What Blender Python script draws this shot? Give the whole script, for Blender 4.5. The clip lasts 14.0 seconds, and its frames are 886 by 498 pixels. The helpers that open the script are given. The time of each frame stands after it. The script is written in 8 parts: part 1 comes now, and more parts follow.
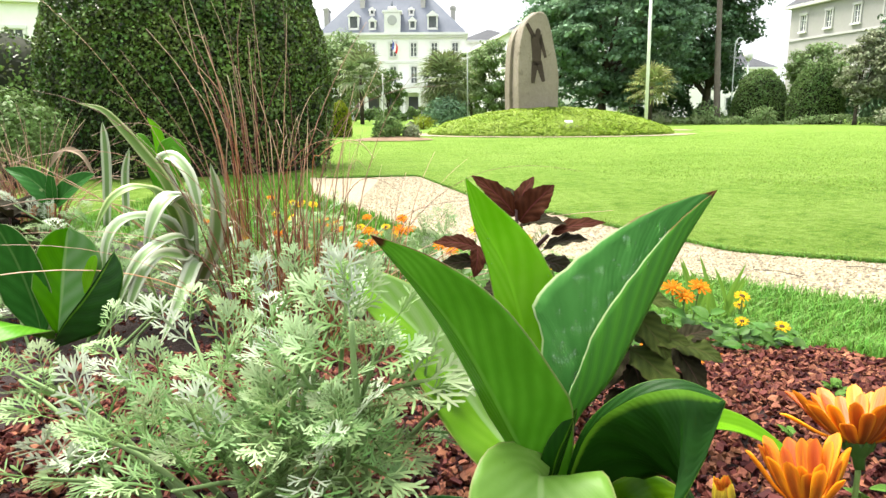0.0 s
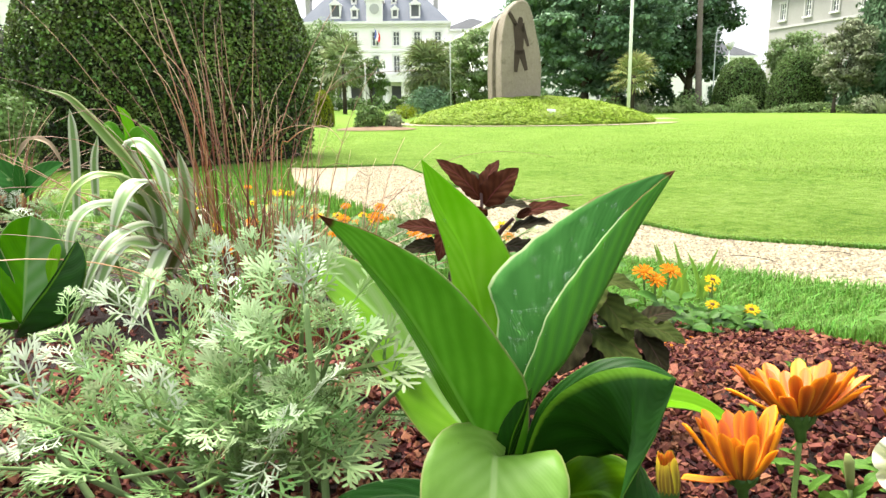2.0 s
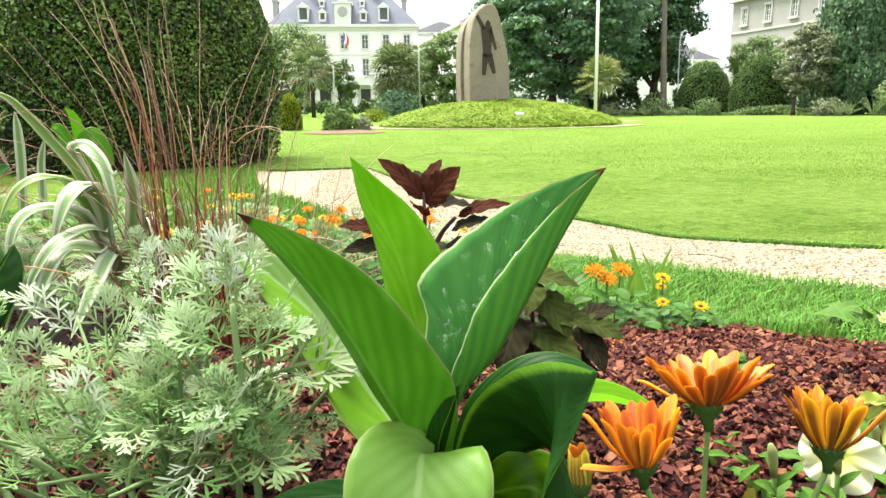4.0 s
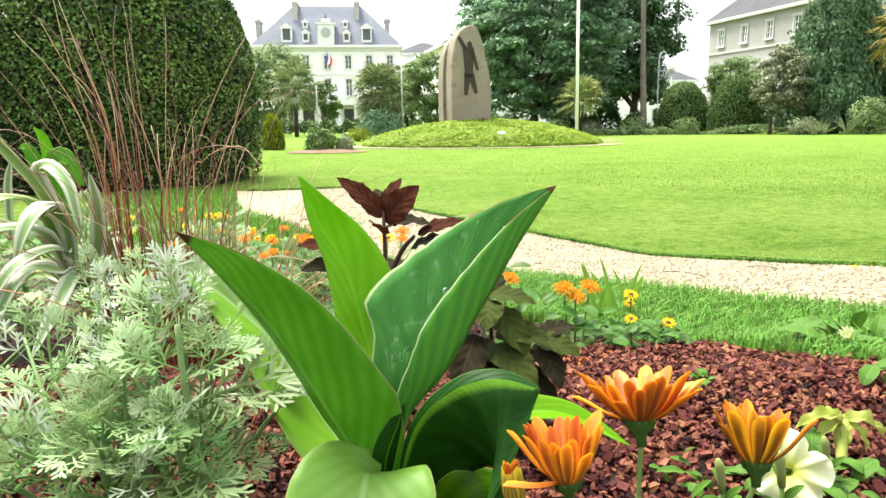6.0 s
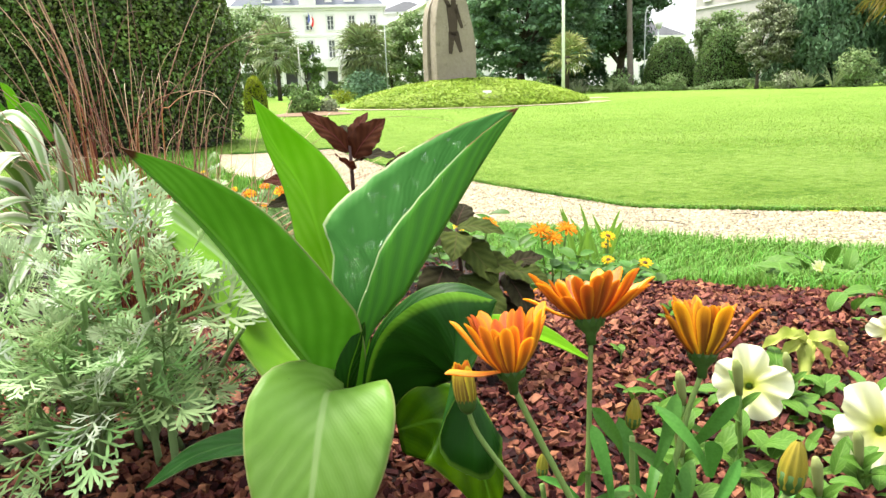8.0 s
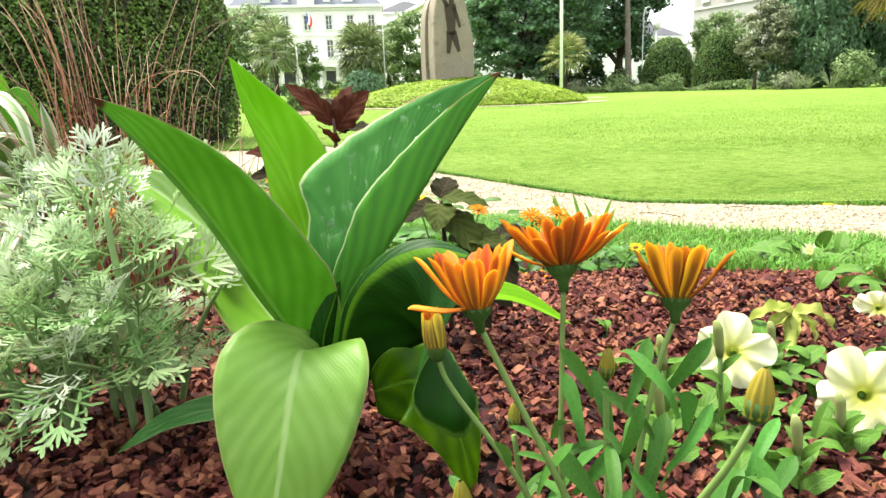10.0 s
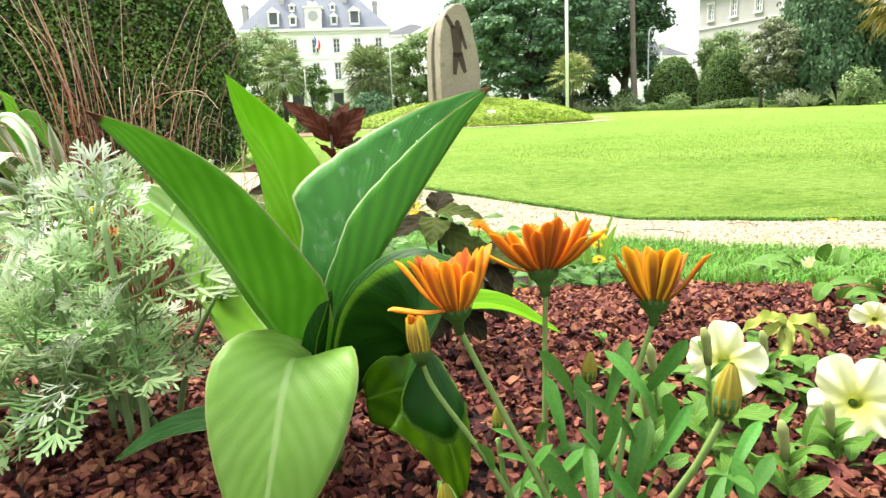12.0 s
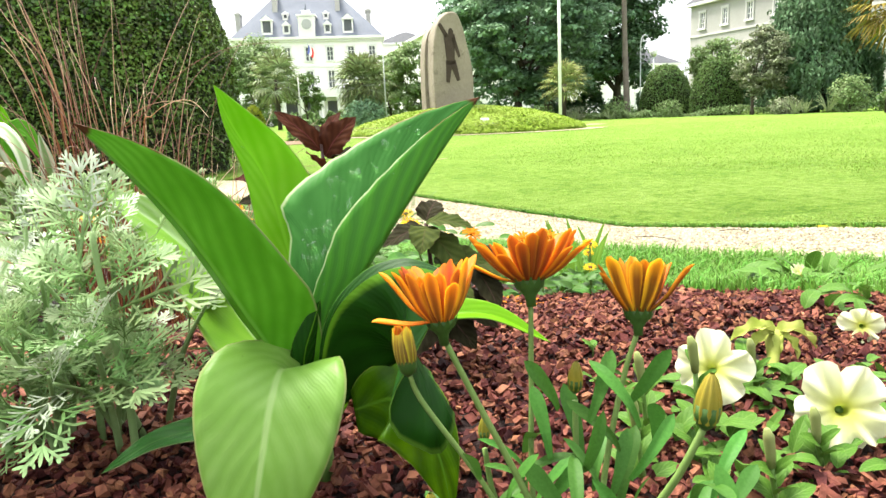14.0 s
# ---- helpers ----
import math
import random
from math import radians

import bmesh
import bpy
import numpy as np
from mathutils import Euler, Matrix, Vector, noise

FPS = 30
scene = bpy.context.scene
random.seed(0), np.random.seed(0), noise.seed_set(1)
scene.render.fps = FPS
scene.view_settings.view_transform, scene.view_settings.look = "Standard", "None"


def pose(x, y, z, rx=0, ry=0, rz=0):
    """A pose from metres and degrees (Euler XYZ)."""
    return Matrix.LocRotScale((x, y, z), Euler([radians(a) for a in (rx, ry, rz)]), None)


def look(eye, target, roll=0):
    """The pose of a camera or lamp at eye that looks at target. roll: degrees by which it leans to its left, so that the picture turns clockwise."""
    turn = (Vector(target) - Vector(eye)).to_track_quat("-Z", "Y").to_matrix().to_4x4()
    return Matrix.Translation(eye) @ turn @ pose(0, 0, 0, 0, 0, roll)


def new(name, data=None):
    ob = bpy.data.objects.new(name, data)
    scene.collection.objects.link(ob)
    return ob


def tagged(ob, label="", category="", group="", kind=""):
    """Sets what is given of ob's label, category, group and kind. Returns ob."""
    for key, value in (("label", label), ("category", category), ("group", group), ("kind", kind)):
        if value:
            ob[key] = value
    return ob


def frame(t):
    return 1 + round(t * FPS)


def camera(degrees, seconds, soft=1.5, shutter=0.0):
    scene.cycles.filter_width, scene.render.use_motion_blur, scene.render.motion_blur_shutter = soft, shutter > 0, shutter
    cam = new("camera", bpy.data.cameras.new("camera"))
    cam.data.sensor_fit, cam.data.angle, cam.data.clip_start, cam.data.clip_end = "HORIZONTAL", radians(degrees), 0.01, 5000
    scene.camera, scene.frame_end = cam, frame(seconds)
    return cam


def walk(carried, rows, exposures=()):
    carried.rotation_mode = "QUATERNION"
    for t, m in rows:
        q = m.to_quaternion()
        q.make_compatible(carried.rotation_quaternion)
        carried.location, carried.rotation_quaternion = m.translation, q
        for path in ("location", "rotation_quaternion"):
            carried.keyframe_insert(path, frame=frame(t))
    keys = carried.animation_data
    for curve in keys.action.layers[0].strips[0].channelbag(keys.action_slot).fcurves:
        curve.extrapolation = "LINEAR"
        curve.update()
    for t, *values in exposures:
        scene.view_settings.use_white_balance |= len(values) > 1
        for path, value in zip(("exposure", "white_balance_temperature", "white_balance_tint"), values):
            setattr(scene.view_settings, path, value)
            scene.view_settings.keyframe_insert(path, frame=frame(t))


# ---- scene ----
cam = camera(67.8, 14.0)
PATH = [
    (0, (0.017, 0.037, 0.425), (0.022, 1.997, 0.026), -0.4),
    (0.5, (0.022, 0.035, 0.427), (0.037, 1.995, 0.03), -0.4),
    (1, (0.03, 0.036, 0.423), (0.053, 1.995, 0.02), -0.6),
    (1.5, (0.034, 0.039, 0.42), (0.069, 1.994, 0.0), -0.7),
    (2, (0.038, 0.039, 0.418), (0.089, 1.991, -0.011), -0.6),
    (2.5, (0.045, 0.038, 0.415), (0.11, 1.987, -0.028), -0.6),
    (3, (0.053, 0.038, 0.413), (0.148, 1.985, -0.035), -0.6),
    (5.5, (0.088, 0.035, 0.415), (0.26, 1.994, 0.048), -0.7),
    (6, (0.094, 0.034, 0.413), (0.282, 1.992, 0.047), -0.7),
    (6.5, (0.1, 0.034, 0.408), (0.308, 1.985, 0.018), -0.9),
    (7, (0.108, 0.032, 0.4), (0.324, 1.975, -0.018), -1.2),
    (7.5, (0.114, 0.029, 0.393), (0.333, 1.968, -0.043), -1.4),
    (8, (0.114, 0.029, 0.382), (0.33, 1.959, -0.095), -1.8),
    (10.5, (0.13, 0.025, 0.352), (0.353, 1.955, -0.124), -1.6),
    (11, (0.132, 0.019, 0.355), (0.348, 1.956, -0.091), -1.7),
    (11.5, (0.136, 0.018, 0.349), (0.33, 1.961, -0.086), -2.1),
    (12, (0.138, 0.016, 0.348), (0.34, 1.962, -0.069), -2.1),
    (12.5, (0.139, 0.013, 0.348), (0.335, 1.962, -0.056), -2.5),
    (13, (0.141, 0.014, 0.348), (0.355, 1.96, -0.061), -2.0),
    (13.5, (0.142, 0.017, 0.348), (0.377, 1.962, -0.055), -1.9),
    (14, (0.142, 0.014, 0.35), (0.363, 1.962, -0.046), -2.2),
]
walk(cam, [(t, look(eye, target, roll)) for t, eye, target, roll in PATH], [(0, 1.74), (3, 1.77), (6, 1.79), (8, 1.85), (10.5, 1.94), (14, 1.96)])

# ---- world, sun, exposure ----
world = bpy.data.worlds.new("overcast_sky")
scene.world = world
world.use_nodes = True
_wt = world.node_tree
_bg = _wt.nodes["Background"]
_sky = _wt.nodes.new("ShaderNodeTexSky")
_sky.sky_type = "NISHITA"
_sky.sun_disc = False
_sky.sun_elevation, _sky.sun_rotation = radians(63), radians(318)
_sky.air_density, _sky.dust_density, _sky.ozone_density = 1.0, 6.0, 0.5
_cloud = _wt.nodes.new("ShaderNodeMix")
_cloud.data_type = "RGBA"
_cloud.inputs[0].default_value = 0.8
_cloud.inputs[7].default_value = (11.0, 11.4, 11.6, 1)
_wt.links.new(_sky.outputs[0], _cloud.inputs[6])
_dir = _wt.nodes.new("ShaderNodeTexCoord")
_sep = _wt.nodes.new("ShaderNodeSeparateXYZ")
_wt.links.new(_dir.outputs["Generated"], _sep.inputs[0])
_up = _wt.nodes.new("ShaderNodeMapRange")  # an overcast sky is about three times brighter overhead than at the horizon
_up.inputs["From Min"].default_value, _up.inputs["From Max"].default_value = 0.0, 1.0
_up.inputs["To Min"].default_value, _up.inputs["To Max"].default_value = 0.75, 2.1
_wt.links.new(_sep.outputs[2], _up.inputs["Value"])
_bright = _wt.nodes.new("ShaderNodeVectorMath")
_bright.operation = "SCALE"
_wt.links.new(_cloud.outputs[2], _bright.inputs[0])
_wt.links.new(_up.outputs[0], _bright.inputs["Scale"])
_wt.links.new(_bright.outputs[0], _bg.inputs[0])
_bg.inputs[1].default_value = 0.055
_sun = bpy.data.lights.new("sun", "SUN")
_sun.energy, _sun.angle, _sun.color = 4.3, radians(24), (1.0, 0.95, 0.85)
_sun_ob = new("sun", _sun)
_sun_ob.matrix_world = look((-2.0, 2.2, 6), (0, 0, 0))


# ---- helpers for meshes ----
def smoothstep(a, b, x):
    k = min(1.0, max(0.0, (x - a) / (b - a)))
    return k * k * (3 - 2 * k)


class Geo:
    """Vertices, faces and uvs of one mesh in the making, in world metres."""

    def __init__(self):
        self.v, self.f, self.uv = [], [], []

    def add(self, verts, faces, uvs=None):
        n = len(self.v)
        self.v.extend(tuple(p) for p in verts)
        self.f.extend(tuple(i + n for i in q) for q in faces)
        self.uv.extend(uvs if uvs else [(0.5, 0.5)] * len(verts))
        return self

    def grid(self, rows, uvs=None, close=False):
        """A sheet through rows of points; close: each row is a ring."""
        m = len(rows[0])
        faces = []
        for i in range(len(rows) - 1):
            for j in range(m if close else m - 1):
                k = (j + 1) % m
                faces.append((i * m + j, i * m + k, (i + 1) * m + k, (i + 1) * m + j))
        self.add([p for r in rows for p in r], faces, [q for r in uvs for q in r] if uvs else None)
        return self

    def tube(self, pts, radii, n=6, cap=True):
        pts = [Vector(p) for p in pts]
        rows = []
        side = None
        for i, p in enumerate(pts):
            t = (pts[min(i + 1, len(pts) - 1)] - pts[max(i - 1, 0)]).normalized()
            if side is None:
                side = t.orthogonal().normalized()
            side = (side - t * side.dot(t)).normalized()
            b = t.cross(side)
            r = radii[i] if hasattr(radii, "__len__") else radii
            rows.append([p + (side * math.cos(a) + b * math.sin(a)) * r for a in (2 * math.pi * k / n for k in range(n))])
        base = len(self.v)
        self.grid(rows, close=True)
        if cap:
            self.f.append(tuple(base + k for k in reversed(range(n))))
            self.f.append(tuple(base + (len(rows) - 1) * n + k for k in range(n)))
        return self

    def box(self, a, b, bevel=0.0):
        (x0, y0, z0), (x1, y1, z1) = a, b
        if bevel <= 0:
            v = [(x, y, z) for z in (z0, z1) for y in (y0, y1) for x in (x0, x1)]
            self.add(v, [(0, 2, 3, 1), (4, 5, 7, 6), (0, 1, 5, 4), (2, 6, 7, 3), (0, 4, 6, 2), (1, 3, 7, 5)])
        else:
            bm = bmesh.new()
            bmesh.ops.create_cube(bm, size=1)
            for q in bm.verts:
                q.co = Vector(((x0 + x1) / 2 + q.co.x * (x1 - x0), (y0 + y1) / 2 + q.co.y * (y1 - y0), (z0 + z1) / 2 + q.co.z * (z1 - z0)))
            bmesh.ops.bevel(bm, geom=bm.edges[:], offset=bevel, segments=2, affect="EDGES", profile=0.5)
            bm.verts.index_update()
            self.add([q.co.copy() for q in bm.verts], [[q.index for q in fc.verts] for fc in bm.faces])
            bm.free()
        return self

    def turned(self, m):
        self.v = [tuple(m @ Vector(p)) for p in self.v]
        return self

    def mesh(self, name, material, origin=(0, 0, 0), smooth=True):
        me = bpy.data.meshes.new(name)
        o = Vector(origin)
        me.from_pydata([(p[0] - o.x, p[1] - o.y, p[2] - o.z) for p in self.v], [], self.f)
        if self.uv:
            layer = me.uv_layers.new(name="UVMap")
            idx = np.empty(len(me.loops), dtype=np.int32)
            me.loops.foreach_get("vertex_index", idx)
            layer.data.foreach_set("uv", np.array(self.uv, dtype=np.float32)[idx].ravel())
        if material:
            me.materials.append(material)
        if smooth:
            me.polygons.foreach_set("use_smooth", np.ones(len(me.polygons), dtype=bool))
        me.update()
        return me


ORIGIN = {}


def thing(name, loc, label, category, group="", kind=""):
    ob = new(name)
    ob.empty_display_size = 0.1
    ob.location = loc
    ORIGIN[ob.name] = Vector(loc)
    return tagged(ob, label, category, group, kind)


def part(name, geo, material, parent, label="", smooth=True, kind=""):
    o = ORIGIN[parent.name]
    ob = new(name, geo.mesh(name, material, o, smooth))
    ob.parent = parent
    ORIGIN[ob.name] = o
    return tagged(ob, label, kind=kind)


def single(name, geo, material, loc, label="", category="", group="", kind="", smooth=True):
    """A thing that is one mesh."""
    ob = new(name, geo.mesh(name, material, loc, smooth))
    ob.location = loc
    ORIGIN[ob.name] = Vector(loc)
    return tagged(ob, label, category, group, kind)


def piece(name, mesh, parent, m, label=""):
    """An object on a shared mesh, at the world pose m, under parent."""
    ob = new(name, mesh)
    ob.parent = parent
    ob.matrix_basis = Matrix.Translation(-ORIGIN[parent.name]) @ m
    return tagged(ob, label)


def spline(pts, n):
    """n + 1 points on a smooth curve through pts."""
    pts = [Vector(p) for p in pts]
    e = [2 * pts[0] - pts[1]] + pts + [2 * pts[-1] - pts[-2]]
    out = []
    for i in range(n + 1):
        s = i / n * (len(pts) - 1)
        k = min(int(s), len(pts) - 2)
        u = s - k
        a, b, c, d = e[k:k + 4]
        out.append(0.5 * (2 * b + (c - a) * u + (2 * a - 5 * b + 4 * c - d) * u * u + (3 * b - a - 3 * c + d) * u * u * u))
    return out


def lerp_list(vals, s):
    if not hasattr(vals, "__len__"):
        return vals
    k = min(int(s * (len(vals) - 1)), len(vals) - 2)
    u = s * (len(vals) - 1) - k
    return vals[k] * (1 - u) + vals[k + 1] * u


def blade(geo, pts, face, left, right, fold_l=0, fold_r=0, curl_l=0, curl_r=0, n=28, m=7, shape=None, wave=0.0, seed=0):
    """A leaf blade on a curved midrib. face: where its upper side looks. left, right: half widths. fold, curl: degrees by which a half turns up at the midrib and on to its edge."""
    mid = spline(pts, n)
    rng = random.Random(seed)
    ph = rng.uniform(0, 6)
    shape = shape or (lambda s: (math.sin(math.pi * min(1, s * 0.93 + 0.07) ** 0.75)) ** 0.8)
    rows, uvs = [], []
    for i, p in enumerate(mid):
        s = i / n
        t = (mid[min(i + 1, n)] - mid[max(i - 1, 0)]).normalized()
        nn = Vector(face[0]).lerp(Vector(face[1]), s) if hasattr(face[0], "__len__") else Vector(face)
        side = t.cross(nn).normalized()
        nn = side.cross(t)
        w = shape(s)
        row, uv = [], []
        for sgn, width, fold, curl in ((-1, left, fold_l, curl_l), (1, right, fold_r, curl_r)):
            half = [p.copy()]
            q = p.copy()
            f0, c0, w0 = lerp_list(fold, s), lerp_list(curl, s), lerp_list(width, s) * w
            for j in range(1, m + 1):
                a = radians(f0 + c0 * (j - 0.5) / m)
                q = q + (side * sgn * math.cos(a) + nn * math.sin(a)) * (w0 / m)
                bump = wave * w0 * math.sin(s * 21 + ph + sgn) * (j / m) ** 2 + 0.012 * w0 * math.sin(s * 75 - j * 0.9)
                half.append(q + nn * bump)
            hu = [(0.5 + sgn * 0.5 * j / m, s) for j in range(m + 1)]
            if sgn < 0:
                row, uv = half[:0:-1], hu[:0:-1]
            else:
                row, uv = row + half, uv + hu
        rows.append(row)
        uvs.append(uv)
    geo.grid(rows, uvs)
    return geo


def leaf_cloud(points, out, length, width, spread=0.6, seed=0, up=0.0, bend=0.25, hang=0.0):
    """Many small leaves: one bent four-sided blade at each point, looking roughly along out."""
    rng = np.random.default_rng(seed)
    points, out = np.asarray(points, float), np.asarray(out, float)
    n = len(points)
    nor = out + rng.normal(0, spread, (n, 3)) + np.array([0, 0, up])
    nor /= np.linalg.norm(nor, axis=1)[:, None] + 1e-9
    d = rng.normal(0, 1, (n, 3)) - np.array([0, 0, hang])
    d -= nor * (d * nor).sum(1)[:, None]
    d /= np.linalg.norm(d, axis=1)[:, None] + 1e-9
    s = np.cross(nor, d)
    k = rng.uniform(0.6, 1.35, (n, 1))
    L, W = length * k, width * k
    a = points - d * L * 0.5
    b = points + s * W * 0.5 + nor * L * bend * 0.4
    c = points + d * L * 0.5 - nor * L * bend * 0.3
    e = points - s * W * 0.5 + nor * L * bend * 0.4
    v = np.stack([a, b, c, e], 1).reshape(-1, 3)
    g = Geo()
    g.v = v.tolist()
    f = np.arange(n * 4).reshape(n, 4)
    g.f = f.tolist()
    g.uv = [(0.5, 0), (1, 0.5), (0.5, 1), (0, 0.5)] * n
    return g


def ball_points(n, centre, radii, seed, noise_amp=0.12, noise_scale=1.6, shell=0.25, zmin=None):
    """Points in the outer shell of a lumpy ball, and the directions outward."""
    rng = np.random.default_rng(seed)
    d = rng.normal(0, 1, (n, 3))
    d /= np.linalg.norm(d, axis=1)[:, None]
    lump = np.array([noise.noise(Vector(q) * noise_scale + Vector((seed * 1.7, 0, 3))) for q in d])
    r = (1 + noise_amp * lump * 2) * (1 - shell * rng.random(n) ** 1.6)
    p = np.asarray(centre) + d * np.asarray(radii) * r[:, None]
    o = d / np.asarray(radii)
    o /= np.linalg.norm(o, axis=1)[:, None]
    if zmin is not None:
        k = p[:, 2] > zmin
        p, o = p[k], o[k]
    return p, o


# ---- materials ----
def nodes_of(name):
    m = bpy.data.materials.new(name)
    m.use_nodes = True
    return m, m.node_tree.nodes, m.node_tree.links, m.node_tree.nodes["Principled BSDF"]


def rgb(c):
    return (*c, 1.0)


def noise_node(N, L, coord, scale, detail=4.0, rough=0.6):
    t = N.new("ShaderNodeTexNoise")
    t.inputs["Scale"].default_value, t.inputs["Detail"].default_value, t.inputs["Roughness"].default_value = scale, detail, rough
    L.new(coord, t.inputs["Vector"])
    return t.outputs["Fac"]


def ramp(N, L, fac, stops):
    r = N.new("ShaderNodeValToRGB")
    el = r.color_ramp.elements
    while len(el) < len(stops):
        el.new(0.5)
    for q, (pos, c) in zip(el, stops):
        q.position, q.color = pos, rgb(c) if hasattr(c, "__len__") else (c, c, c, 1)
    L.new(fac, r.inputs[0])
    return r.outputs[0]


def mix(N, L, fac, a, b, kind="MIX"):
    x = N.new("ShaderNodeMix")
    x.data_type, x.blend_type = "RGBA", kind
    for slot, val in ((0, fac), (6, a), (7, b)):
        if hasattr(val, "is_output") or hasattr(val, "links"):
            L.new(val, x.inputs[slot])
        elif slot == 0:
            x.inputs[0].default_value = val
        else:
            x.inputs[slot].default_value = rgb(val)
    return x.outputs[2]


def calc(N, L, op, a, b=0.0):
    x = N.new("ShaderNodeMath")
    x.operation = op
    for k, val in enumerate((a, b)):
        if hasattr(val, "links"):
            L.new(val, x.inputs[k])
        else:
            x.inputs[k].default_value = val
    return x.outputs[0]


def bumped(N, L, bsdf, height, strength, dist=0.01):
    b = N.new("ShaderNodeBump")
    b.inputs["Strength"].default_value, b.inputs["Distance"].default_value = strength, dist
    L.new(height, b.inputs["Height"])
    L.new(b.outputs[0], bsdf.inputs["Normal"])


def surface(name, c1, c2, fine=60.0, coarse=3.0, rough=0.7, bump=0.3, dist=0.005, vary=0.0, island=0.0, dark=None, spec=0.25, metal=0.0):
    """A solid surface: two colours mixed by coarse and fine noise, with relief and a tone of its own for each object or island."""
    m, N, L, B = nodes_of(name)
    co = N.new("ShaderNodeTexCoord").outputs["Object"]
    a = noise_node(N, L, co, coarse, 3)
    b = noise_node(N, L, co, fine, 6, 0.7)
    f = calc(N, L, "ADD", calc(N, L, "MULTIPLY", a, 0.55), calc(N, L, "MULTIPLY", b, 0.45))
    col = ramp(N, L, f, [(0.3, c1), (0.7, c2)])
    if dark:
        col = mix(N, L, ramp(N, L, noise_node(N, L, co, coarse * 2.3, 8, 0.75), [(0.55, 0.0), (0.72, 1.0)]), col, dark)
    for amount, node, out in ((vary, "ShaderNodeObjectInfo", "Random"), (island, "ShaderNodeNewGeometry", "Random Per Island")):
        if amount:
            r = N.new(node).outputs[out]
            h = N.new("ShaderNodeHueSaturation")
            L.new(calc(N, L, "ADD", calc(N, L, "MULTIPLY", r, 2 * amount), 1 - amount), h.inputs["Value"])
            L.new(calc(N, L, "ADD", calc(N, L, "MULTIPLY", r, amount * 0.06), 0.5 - amount * 0.03), h.inputs["Hue"])
            L.new(col, h.inputs["Color"])
            col = h.outputs[0]
    L.new(col, B.inputs["Base Color"])
    B.inputs["Roughness"].default_value, B.inputs["Metallic"].default_value = rough, metal
    B.inputs["Specular IOR Level"].default_value = spec
    if bump:
        bumped(N, L, B, b, bump, dist)
    return m


LEAF_TONE = 0.38  # leaves reflect little; colours below are given at full tone


def dim(c, k=None, sat=1.05):
    g = 0.3 * c[0] + 0.6 * c[1] + 0.1 * c[2]
    return tuple(max(0.002, g + (x - g) * sat) * (k or LEAF_TONE) for x in c)


def foliage(name, c1, c2, glow=0.35, rough=0.5, vary=0.0, island=0.3, scale=6.0, tip=None, spec=0.1):
    """Leaves: two greens, a tone per leaf, light let through."""
    c1, c2, tip, glow = dim(c1), dim(c2), tip and dim(tip), glow * 0.7
    m, N, L, B = nodes_of(name)
    tc = N.new("ShaderNodeTexCoord")
    f = noise_node(N, L, tc.outputs["Object"], scale, 4)
    col = ramp(N, L, f, [(0.32, c1), (0.68, c2)])
    if tip:
        sep = N.new("ShaderNodeSeparateXYZ")
        L.new(tc.outputs["UV"], sep.inputs[0])
        col = mix(N, L, calc(N, L, "POWER", sep.outputs[1], 2.0), col, tip)
    for amount, node, out in ((vary, "ShaderNodeObjectInfo", "Random"), (island, "ShaderNodeNewGeometry", "Random Per Island")):
        if amount:
            r = N.new(node).outputs[out]
            h = N.new("ShaderNodeHueSaturation")
            L.new(calc(N, L, "ADD", calc(N, L, "MULTIPLY", r, 2 * amount), 1 - amount), h.inputs["Value"])
            L.new(calc(N, L, "ADD", calc(N, L, "MULTIPLY", r, amount * 0.08), 0.5 - amount * 0.04), h.inputs["Hue"])
            L.new(col, h.inputs["Color"])
            col = h.outputs[0]
    L.new(col, B.inputs["Base Color"])
    B.inputs["Roughness"].default_value, B.inputs["Specular IOR Level"].default_value = rough, spec
    if glow:
        t = N.new("ShaderNodeBsdfTranslucent")
        L.new(col, t.inputs[0])
        s = N.new("ShaderNodeMixShader")
        s.inputs[0].default_value = glow
        L.new(B.outputs[0], s.inputs[1])
        L.new(t.outputs[0], s.inputs[2])
        L.new(s.outputs[0], N["Material Output"].inputs["Surface"])
    return m


